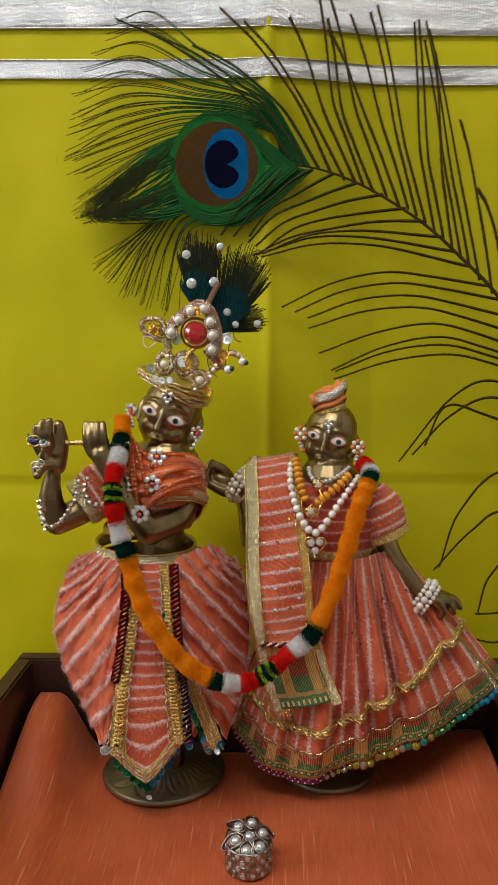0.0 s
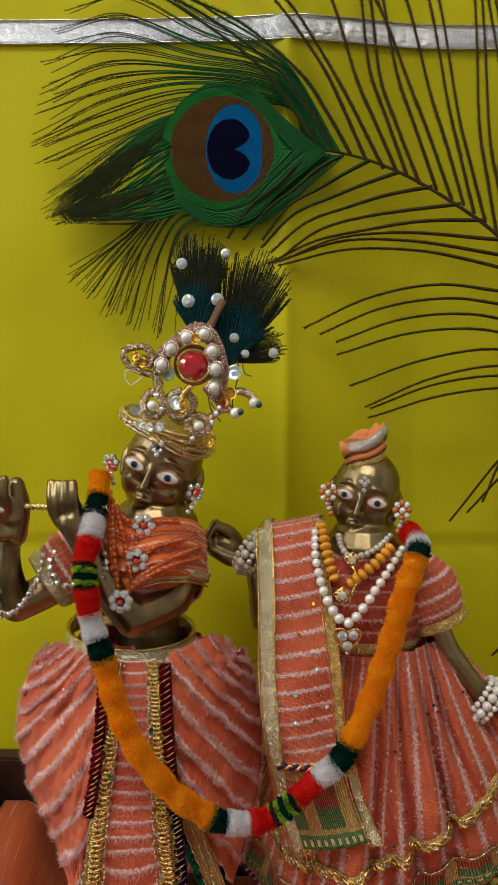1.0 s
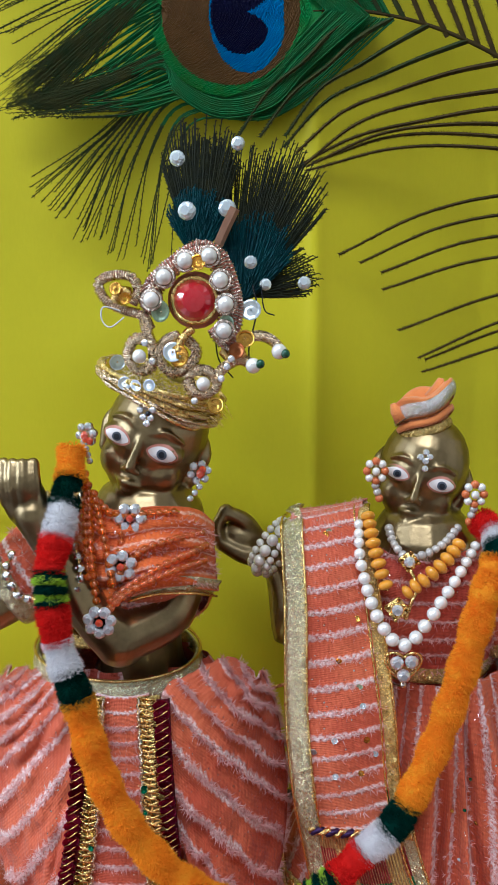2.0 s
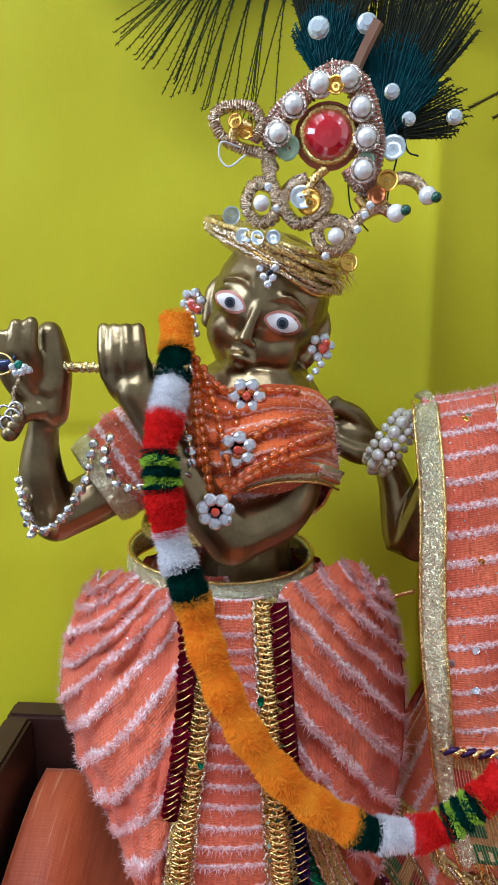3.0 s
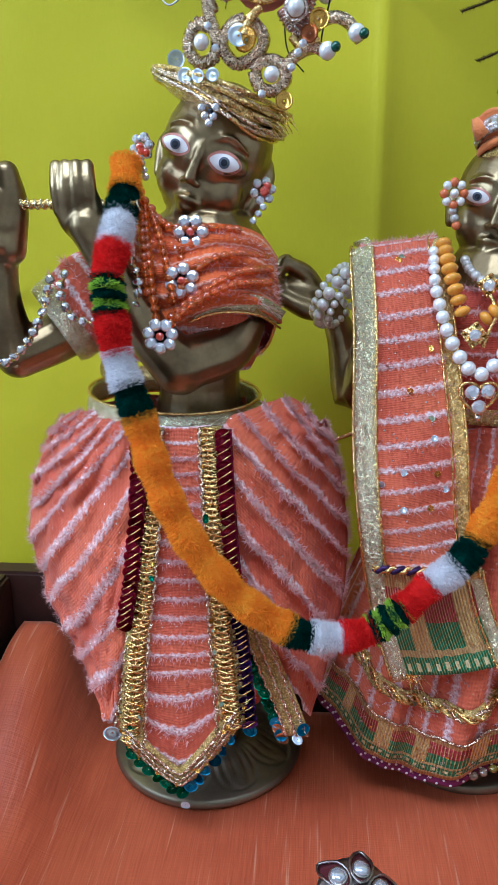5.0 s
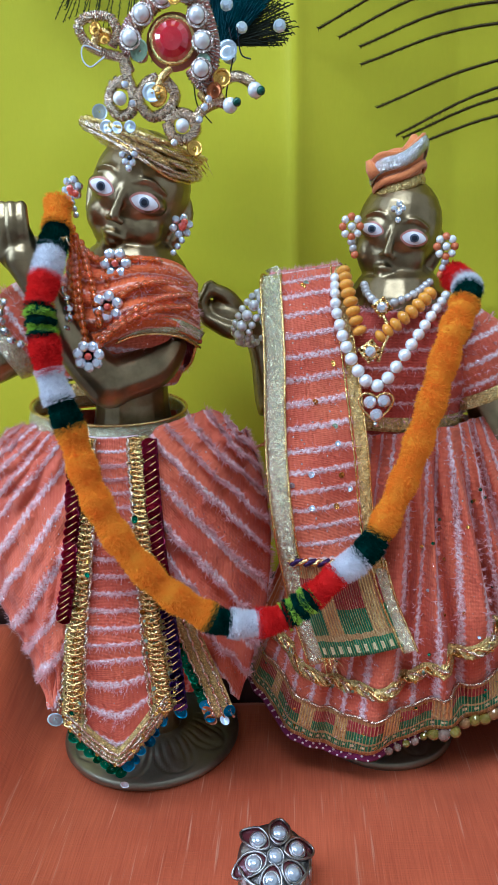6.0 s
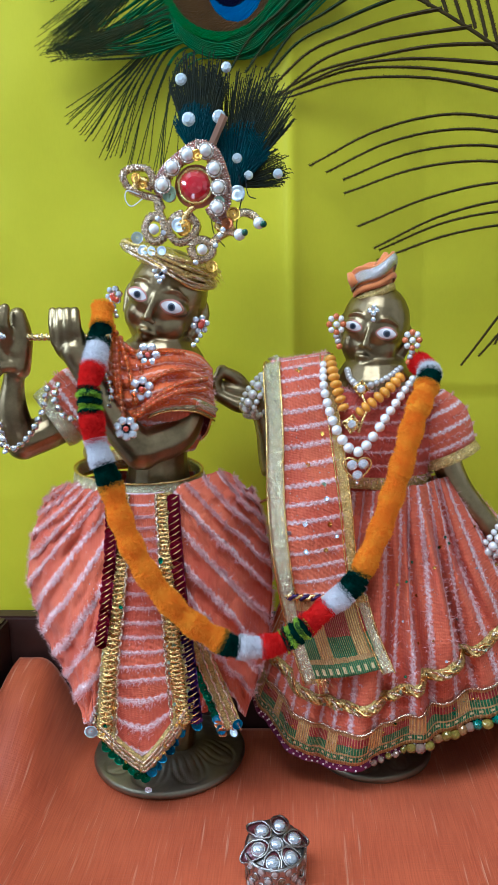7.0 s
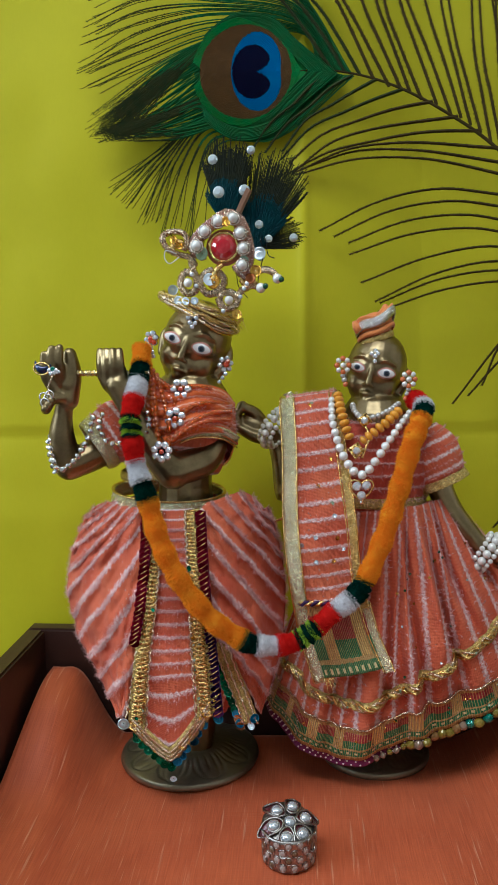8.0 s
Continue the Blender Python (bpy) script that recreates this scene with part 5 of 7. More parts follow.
    tagged(part("eye_vane", bm, [EYE_GREEN, EYE_BROWN, EYE_BLUE, EYE_NAVY], t, "fine barbs lying across the eye", smooth=False), kind="stuff")

    # dense glossy barbs that flow round the eye and gather in the tip
    for side, name in ((1, "upper_rim_vane"), (-1, "lower_rim_vane")):
        green, dark = bmesh.new(), bmesh.new()
        for k in range(120):
            f = (k + rng.random()) / 120
            grow = 1.00 + 0.28 * f
            ctrl = [V((0.0120 + 0.014 * f, 0.4432, 0.3356 - 0.002 * f))]
            for deg in (30, 62, 98, 132, 152):
                a = radians(deg)
                g = lerp(grow, 1.06, max(0, (deg - 90) / 110) if side > 0 else max(0, (deg - 110) / 90))
                ctrl.append(V((e.x + rx * g * math.cos(a), 0.4432, e.z + side * rz * g * math.sin(a) - (0.004 * f if side < 0 else 0))))
            low = rng.random()
            tip = V((-0.0840 + rng.gauss(0, 0.0055), 0.4428, lerp(0.3080, 0.3178, low) if side > 0 else lerp(0.3075, 0.3120, low)))
            ctrl += [lerp(ctrl[-1], tip, 0.45) + Vector((0, 0, 0.0012 * side * (1 - f))), tip]
            pts = [spline(ctrl, i / 35) for i in range(36)]
            lift = 0.0010 * rng.random()
            for p in pts:
                p.y -= lift
            cut = 24 + rng.randrange(5)
            barb_ob(green, pts[:cut + 1], 0.00055, 0.00050, rng, 0)
            barb_ob(dark, pts[cut:], 0.0004, 0.0002, rng, 22, 0.0010)
        for k in range(64):
            a = radians(lerp(100, 180, (k + rng.random()) / 64))
            root = V((e.x + rx * 1.02 * math.cos(a), 0.4434, e.z + side * rz * 1.02 * math.sin(a)))
            tip = V((-0.0830 + rng.gauss(0, 0.0055), 0.4428, 0.3135 + side * 0.0085 * rng.random()))
            mid = lerp(root, tip, 0.5) + Vector((0, 0, side * 0.004 * math.sin(a)))
            pts = [spline([root, mid, tip], i / 19) for i in range(20)]
            for p in pts:
                p.y -= 0.0008 * (k % 4) / 4
            cut = 8 + rng.randrange(6)
            barb_ob(green, pts[:cut + 1], 0.0007, 0.0006, rng, 8, 0.0010)
            barb_ob(dark, pts[cut:], 0.0004, 0.0002, rng, 24, 0.0010)
        tagged(part(name, green, BARB_GREEN, t, "glossy green barbs", smooth=False), kind="stuff")
        tagged(part(name, dark, BARB_DARK, t, "dark green barb ends", smooth=False), kind="stuff")


peacock_feather()


# ---- garments of the lady ----
def flared_skirt():
    rng = random.Random(31)
    t = thing("flared_skirt", (0.045, 0.41, 0.02), "coral striped flared skirt with woven hem and bead fringe", "skirt", "statue clothes")
    hem = [(-0.0133, 0.4280, 0.0285), (-0.0052, 0.4020, 0.0275), (0.0080, 0.3870, 0.0215), (0.0255, 0.3820, 0.0172), (0.0500, 0.3825, 0.0238), (0.0760, 0.3850, 0.0330), (0.1025, 0.3920, 0.0425), (0.1275, 0.4040, 0.0535), (0.1405, 0.4240, 0.0560),
           (0.105, 0.433, 0.048), (0.045, 0.4345, 0.036), (0.005, 0.434, 0.031), (-0.0133, 0.4280, 0.0285)]
    top = [(0.0235, 0.4200, 0.1237), (0.0239, 0.4080, 0.1263), (0.0289, 0.3990, 0.1274), (0.0389, 0.3940, 0.1284), (0.0518, 0.3940, 0.1297), (0.0622, 0.3970, 0.1313), (0.0697, 0.4030, 0.1320), (0.0742, 0.4100, 0.1319), (0.0757, 0.4160, 0.1309),
           (0.0733, 0.4240, 0.1277), (0.0519, 0.4270, 0.1251), (0.0315, 0.4250, 0.1239), (0.0235, 0.4200, 0.1237)]

    def fn(u, v):
        a, b = spline(top, u), spline(hem, u)
        p = lerp(a, b, v)
        front = math.sin(math.pi * min(1, u / 0.68)) if u < 0.68 else 0
        p.y -= 0.009 * front * math.sin(math.pi * v) ** 0.9
        side = smooth((u - 0.45) / 0.2)
        p.z += (0.006 * side - 0.002) * math.sin(math.pi * v)
        ripple = 0.6 * noise.noise(Vector((u * 14, v * 1.6, 2.0)))
        fold = math.cos(TAU * 10 * u + 2.2 * v + 2.0 * ripple) + 0.45 * math.cos(TAU * 23 * u - 3 * v)
        fold = fold if fold < 0.2 else 0.2 + 1.35 * (fold - 0.2)
        amp = 0.0022 * math.sin(math.pi * min(1, v * 0.85 + 0.12)) * (1 - 0.35 * v) + 0.0009 * v
        p.y -= amp * fold
        p.x += 0.5 * amp * math.sin(TAU * 10 * u + 2.2 * v + 2.0 * ripple)
        # the deep folds below the waist, one lying over the next
        for u0, lean, depth, reach in ((0.300, 0.01, 0.0060, 1.15), (0.345, 0.04, 0.0085, 0.95), (0.395, 0.06, 0.0080, 1.2), (0.450, 0.05, 0.0055, 1.4)):
            d = u - u0 - lean * v
            p.y += depth * math.exp(-(d / 0.0085) ** 2) * math.sin(math.pi * min(1, v * reach)) * (1 if v * reach < 1 else 0)
            p.y -= 0.6 * depth * math.exp(-((d + 0.016) / 0.010) ** 2) * math.sin(math.pi * min(1, v * reach)) * (1 if v * reach < 1 else 0)
        p.y -= 0.0026 * noise.noise(Vector((u * 13, v * 5, 7.0))) * (0.3 + 0.7 * v)
        # the hem swings in and out
        swing = math.sin(TAU * 6.5 * u + 0.9)
        p.y -= 0.0018 * swing * smooth((v - 0.45) / 0.55)
        p.z += 0.0006 * swing * smooth((v - 0.6) / 0.4)
        return p
    N = 34
    ob = part("skirt", sheet(fn, 420, 60, lambda u, v: (u * N, v * 0.1)), CLOTH, t)
    surface_fuzz(ob, fn, [k / N for k in range(2, int(N * 0.66))], rng, 100, length=0.0016)

    def over(lift, v0, v1):
        def g(u, v):
            vv = lerp(v0, v1, v)
            p = V(fn(u * 0.69, vv))
            p.y -= lift
            return p
        return g
    part("hem_band", sheet(over(0.0009, 0.845, 0.995), 160, 10, lambda u, v: (u * 0.19, 1 - v), thick=0.0003), BORDER, t, "red, green and gold woven hem")

    def trim_v(u):
        return 0.745 - 0.13 * smooth((u - 0.26) / 0.32)

    trim = [V(fn(u, trim_v(u))) + Vector((0, -0.0018, 0)) for u in [0.68 * i / 120 for i in range(121)]]
    part("gold_trim", band(trim, 0.0048, lambda s: (0, -1, 0.15), 0.0005, 0.0008), GOLD_RIBBON, t)
    for k in range(3):
        rope = [p + Vector((0, -0.0009 + 0.0005 * math.cos(i * 1.1 + 2.1 * k), 0.0015 * math.sin(i * 1.1 + 2.1 * k))) for i, p in enumerate(trim)]
        part("gold_cord", tube(bmesh.new(), rope, 0.0007, 5), (GOLD, WIRE, GOLD_RIBBON)[k], t)
    # more small tilted flecks, added so that trim and hem glint
    for k in range(90):
        sequin(t, rng.choice(("gold", "gold", "mint")), rng.choice(trim) + Vector((0, -0.0022, rng.uniform(-0.0016, 0.0016))), rng, rng.uniform(0.22, 0.36), 50)
    for k in range(60):
        sequin(t, rng.choice(("gold", "mint", "green")), V(fn(rng.uniform(0.06, 0.6), rng.uniform(0.86, 0.97))) + Vector((0, -0.0018, 0)), rng, rng.uniform(0.18, 0.28), 50)
    thin = [V(fn(u, 0.845)) + Vector((0, -0.0016, 0)) for u in [0.68 * i / 100 for i in range(101)]]
    part("brown_cord", tube(bmesh.new(), thin, 0.0005, 5), WIRE, t)

    # dotted ribbon under the hem
    dots = [V(fn(lerp(0.03, 0.40, i / 60), 1.0)) + Vector((0, 0.0004, -0.0016)) for i in range(61)]
    rb = part("dotted_ribbon", band(dots, 0.0042, lambda s: (0, -1, 0), 0.0005), surface("purple_ribbon", (0.20, 0.02, 0.11), (0.13, 0.012, 0.07), 0.5, 0, 100, 900, 0.2), t, "purple ribbon with white dots")
    dot = shared("dot", ball(bmesh.new(), (0, 0, 0), (0.00045, 0.0002, 0.00045), seg=8), WHITE_PAINT)
    for i in range(0, 60):
        p = dots[i] + Vector((0, -0.0009, 0.0009 if i % 2 else -0.0008))
        piece("dot", dot, Matrix.Translation(p), rb)

    # faceted beads along the hem
    cols = []
    for name, c in (("blue", (0.03, 0.42, 0.70)), ("teal", (0.02, 0.34, 0.24)), ("green", (0.06, 0.26, 0.05)), ("yellow", (0.55, 0.42, 0.06)), ("amber", (0.60, 0.32, 0.10)), ("peach", (0.62, 0.42, 0.28))):
        m = surface(name + "_crystal", c, tuple(x * 0.8 for x in c), 0.08, 0.1, 200, 900, 0.0, transmission=0.55, ior=1.6, vary=0.3)
        bm = bmesh.new()
        bmesh.ops.create_icosphere(bm, subdivisions=2, radius=0.0023)
        cols.append(shared("bead", bm, m, smooth=False))
    for i in range(29):
        u = lerp(0.300, 0.598, i / 28)
        p = V(fn(u, 1.0)) + Vector((0, -0.0006, -0.0022 + rng.uniform(-1, 1) * 0.0005))
        f = 1 - i / 28
        k = 0 if f < 0.14 else (1 if f < 0.28 else (2 if f < 0.42 else (rng.choice((1, 2, 3)) if f < 0.56 else rng.choice((3, 4, 5)))))
        size = 0.62 if f > 0.85 else 0.95
        piece("bead", cols[k], pose(*p, rng.uniform(0, 90), rng.uniform(0, 90), 0) @ Matrix.Diagonal((size, size, size * 1.15, 1)), t)
    for i in range(34):
        u, v = rng.uniform(0.1, 0.6), rng.uniform(0.15, 0.7)
        sequin(t, rng.choice(("gold", "white", "green")), V(fn(u, v)) + Vector((0, -0.0007, 0)), rng, 0.28)


flared_skirt()


def lady_blouse():
    rng = random.Random(35)
    t = thing("lady_blouse", (0.045, 0.41, 0.13), "coral striped blouse with puffed sleeve and gold trim", "blouse", "statue clothes")

    def body(u, v):
        a = TAU * u
        z = lerp(0.1270, 0.1740, v)
        r = spline([(0.0205, 0, 0), (0.0220, 0, 0), (0.0255, 0, 0), (0.0265, 0, 0), (0.0245, 0, 0), (0.0115, 0, 0)], v).x
        return (0.0440 + r * math.cos(a), 0.4105 + 0.76 * r * math.sin(a), z)
    ob = part("bodice", sheet(body, 64, 30, lambda u, v: (v * 8, u * 0.15), closed=True), CLOTH_DEEP, t)
    surface_fuzz(ob, lambda u, v: body(0.5 + 0.5 * v, u), [k / 8 for k in range(1, 8)], rng, 50)
    a, b = V((0.0622, 0.4090, 0.1632)), V((0.0718, 0.4070, 0.1425))
    axis = (b - a).normalized()
    s1 = axis.cross(Vector((0, 1, 0))).normalized()
    s2 = s1.cross(axis)

    def sleeve(u, v):
        r = spline([(0.0080, 0, 0), (0.0122, 0, 0), (0.0126, 0, 0), (0.0108, 0, 0)], v).x
        return lerp(a, b, v) + s1 * (r * math.cos(TAU * u)) + s2 * (r * math.sin(TAU * u))
    ob = part("sleeve", sheet(sleeve, 40, 16, lambda u, v: (v * 3.4, u * 0.08), closed=True, thick=0.0005), CLOTH, t)
    surface_fuzz(ob, lambda u, v: sleeve(v, u), [0.15, 0.44, 0.73, 0.93], rng, 60, length=0.002)

    def cuff(u, v):
        r = 0.0104 + 0.0012 * v
        return lerp(a, b, 0.94 + 0.25 * v) + s1 * (r * math.cos(TAU * u)) + s2 * (r * math.sin(TAU * u))
    part("cuff", sheet(cuff, 40, 6, lambda u, v: (u * 0.07, v * 0.006), closed=True, thick=0.0005), GOLD_RIBBON, t, "gold ribbon cuff")
    belt = [(0.0440 + 0.0212 * math.cos(s), 0.4105 + 0.0162 * math.sin(s), 0.1320) for s in [TAU * i / 48 for i in range(49)]]
    part("belt", band(belt, 0.0060, lambda s: (math.cos(TAU * s), math.sin(TAU * s), 0.1), 0.0006, 0.0005), GOLD_RIBBON, t, "gold ribbon belt")


lady_blouse()


def sash():
    rng = random.Random(37)
    t = thing("striped_sash", (0.02, 0.39, 0.06), "coral sash with white stripes and pale gold edging", "sash", "statue clothes")
    L = [(0.0026, 0.4160, 0.1775), (0.0006, 0.3965, 0.1784), (0.0017, 0.3865, 0.1570), (0.0020, 0.3785, 0.1268), (0.0045, 0.3760, 0.1015), (0.0086, 0.3790, 0.0772), (0.0149, 0.3750, 0.0561)]
    R = [(0.0257, 0.4180, 0.1807), (0.0229, 0.4040, 0.1802), (0.0256, 0.3910, 0.1574), (0.0295, 0.3840, 0.1273), (0.0320, 0.3800, 0.1023), (0.0374, 0.3760, 0.0804), (0.0445, 0.3720, 0.0632)]

    def fn(u, v):
        p = lerp(spline(L, v), spline(R, v), u)
        p.y -= 0.0032 * math.sin(math.pi * u) * (0.4 + 0.6 * v)
        p.y -= 0.0006 * math.sin(v * 23 + 3 * u)
        return p
    split = 0.735
    ob = part("cloth", sheet(lambda u, v: fn(u, v * split), 20, 90, lambda u, v: (v * 19 + 0.35 * u, u * 0.03), thick=0.0006), CLOTH, t)
    surface_fuzz(ob, lambda u, v: fn(v, u * split), [(k - 0.17) / 19 for k in range(1, 19)], rng, 34)
    bm = bmesh.new()
    for k in range(160):
        hairs(bm, rng, V(fn(rng.random(), rng.uniform(0.02, 0.2))), Vector((0, -0.2, 1)), 3, 0.0022, 0.00008, 0.8)
    tagged(part("edge_fuzz", bm, FUZZ, ob, smooth=False), kind="stuff")
    part("woven_end", sheet(lambda u, v: fn(u, lerp(split, 0.985, v)) + Vector((0, -0.0004, 0)), 16, 24, lambda u, v: (u * 0.036 + 0.002, 1.0 - 0.85 * v), thick=0.0006), BORDER, t, "red, green and gold woven end")

    def edging(u0, v0, v1, width, mat, name, lift=0.0013, n=60):
        line = [V(fn(u0, lerp(v0, v1, i / (n - 1)))) + Vector((0, -lift, 0)) for i in range(n)]
        ob = part(name, band(line, width, lambda s: (-0.15, -1, 0.12), 0.0006, 0.0005), mat, t)
        for sx in (-0.5, 0.5):
            part("gilt_edge", tube(bmesh.new(), [p + Vector((sx * width, -0.0004, 0)) for p in line], 0.0004, 5), GOLD, ob)
    edging(0.02, 0.0, 1.0, 0.0062, PALE_RIBBON, "edge_ribbon")
    edging(0.97, 0.10, 0.76, 0.0044, GOLD_RIBBON, "inner_ribbon")
    edging(1.0, 0.74, 1.0, 0.0048, PALE_RIBBON, "edge_ribbon")
    across = [V(fn(i / 20, split)) + Vector((0, -0.0014, 0)) for i in range(21)]
    for k in range(2):
        part("gold_cord", tube(bmesh.new(), [p + Vector((0, -0.0004 * math.cos(i * 2 + 3 * k), 0.0008 * math.sin(i * 2 + 3 * k))) for i, p in enumerate(across)], 0.0009, 6), (GOLD, VIOLET)[k], t)
    bm = bmesh.new()
    base = V(fn(0.1, 0.985))
    for k in range(22):
        hairs(bm, rng, base + Vector((rng.uniform(-0.003, 0.004), -0.001, 0)), Vector((0.5, -0.3, -1)), 1, 0.0065, 0.0002, 0.35)
    part("frayed_end", bm, GOLD, t, smooth=False)
    for k in range(12):
        sequin(t, rng.choice(("white", "mint", "gold")), V(fn(rng.uniform(0.15, 0.85), rng.uniform(0.15, 0.7))) + Vector((0, -0.001, 0)), rng, 0.45)


sash()


def veil_ribbon():
    t = thing("veil_edge", (0.11, 0.41, 0.07), "pale gold ribbon edge of a thin veil hanging from the hand", "veil", "statue clothes")
    line = samples([(0.0954, 0.4040, 0.0984), (0.1038, 0.4030, 0.0905), (0.1148, 0.4040, 0.0767), (0.1339, 0.4080, 0.0529), (0.1426, 0.4120, 0.0390)], 40)
    ob = part("ribbon", band(line, lambda s: 0.0030 + 0.0050 * s, lambda s: (-0.3, -1, 0.3), 0.0006, 0.0006), PALE_RIBBON, t)
    for sx in (-1, 1):
        part("gilt_edge", tube(bmesh.new(), [p + Vector((sx * (0.0012 + 0.0022 * i / 39), -0.0006, sx * (0.0010 + 0.0016 * i / 39))) for i, p in enumerate(line)], 0.0005, 5), GOLD, ob)
    # crossing gilt line behind the sash
    line = samples([(0.0012, 0.4020, 0.1245), (-0.0052, 0.4040, 0.1214), (-0.0114, 0.4080, 0.1170)], 20)
    part("gilt_cord", tube(bmesh.new(), line, 0.0007, 5), GOLD, t)


veil_ribbon()


# ---- jewellery ----
def bead_mesh(radius, mat, squash=1.0, seg=12):
    return shared("bead", ball(bmesh.new(), (0, 0, 0), (radius, radius, radius * squash), seg=seg), mat)


def facet_mesh(radius, mat, name="stone"):
    """A round brilliant seen from the front: flat table, sloping facets."""
    bm = bmesh.new()
    n = 10
    rings = []
    for r, d, off in ((0.5, -0.70, 0.0), (0.85, -0.45, 0.5), (1.0, -0.15, 0.0), (1.0, 0.1, 0.5), (0.3, 0.6, 0.0)):
        rings.append([bm.verts.new((radius * r * math.cos(TAU * (j + off) / n), radius * d, radius * r * math.sin(TAU * (j + off) / n))) for j in range(n)])
    for a, b in zip(rings, rings[1:]):
        for j in range(n):
            bm.faces.new((a[j], a[(j + 1) % n], b[(j + 1) % n], b[j]))
    bm.faces.new(rings[0][::-1])
    bm.faces.new(rings[-1])
    return shared(name, bm, mat, smooth=False)


ORANGE_STONE = surface("orange_stone", (0.75, 0.08, 0.02), (0.6, 0.05, 0.015), 0.1, 0.0, 300, 900, 0.0, coat=0.7, transmission=0.2)
COPPER_BEAD = surface("coral_seed_bead", (0.72, 0.20, 0.06), (0.6, 0.14, 0.04), 0.25, 0, 300, 900, 0.0, coat=0.4)
GREY_PEARL = surface("grey_pearl", (0.60, 0.55, 0.50), (0.50, 0.46, 0.42), 0.25, 0.25, 300, 900, 0.0, coat=0.5, vary=0.2)
STONE, STONE_S = facet_mesh(0.00165, CRYSTAL), facet_mesh(0.0010, CRYSTAL)
SILVER_STONE = facet_mesh(0.0014, STEEL)
RED_STONE = facet_mesh(0.0011, ORANGE_STONE)
PEARL_M = bead_mesh(0.0020, PEARL)
SILVER_BEAD = bead_mesh(0.0009, STEEL, 1, 8)


def strand(t, pts, mesh, pitch, rng, s0=1.0, s1=1.0, orient=False, name="bead"):
    fine = samples(pts, 200)
    acc, last = 0.0, fine[0]
    total = sum((b - a).length for a, b in zip(fine, fine[1:]))
    run, want = 0.0, 0.0
    for i in range(1, 200):
        run += (fine[i] - fine[i - 1]).length
        if run >= want:
            d = (fine[i] - fine[i - 1]).normalized()
            s = lerp(s0, s1, math.sin(math.pi * run / total))
            q = d.to_track_quat("Z", "Y").to_matrix().to_4x4() if orient else Euler((rng.random() * 3, rng.random() * 3, 0)).to_matrix().to_4x4()
            piece(name, mesh, Matrix.Translation(fine[i] + Vector((0, rng.uniform(-1, 1) * 0.0002, rng.uniform(-1, 1) * 0.0001))) @ q @ Matrix.Scale(s, 4), t)
            want += pitch * s
    part("thread", tube(bmesh.new(), fine[::4], 0.0003, 5), GOLD, t)


def flower(t, c, yaw=0, tilt=0, spin=0, r=0.0030, centre=None, petals=6, size=1.0):
    """Six clear stones in claw settings round a small orange one."""
    m = pose(*c, tilt, 0, yaw)
    for k in range(petals):
        a = TAU * k / petals + radians(spin)
        p = m @ Matrix.Translation((r * math.cos(a), 0, r * math.sin(a)))
        piece("stone", STONE, p @ Matrix.Scale(size, 4), t)
    piece("centre_stone", centre or RED_STONE, m @ Matrix.Translation((0, -0.0006, 0)), t)
    bm = bmesh.new()
    n = 12 * 4
    ring = [m @ Vector((r * 1.25 * (1 + 0.12 * math.cos(petals * TAU * j / n - petals * radians(spin))) * math.cos(TAU * j / n), 0.0012, r * 1.25 * (1 + 0.12 * math.cos(petals * TAU * j / n - petals * radians(spin))) * math.sin(TAU * j / n))) for j in range(n)]
    mid = m @ Vector((0, 0.0012, 0))
    vs, vm = [bm.verts.new(p) for p in ring], bm.verts.new(mid)
    for j in range(n):
        bm.faces.new((vm, vs[j], vs[(j + 1) % n]))
    bmesh.ops.solidify(bm, geom=bm.faces[:], thickness=0.0006)
    part("setting", bm, STEEL, t, "silver setting")


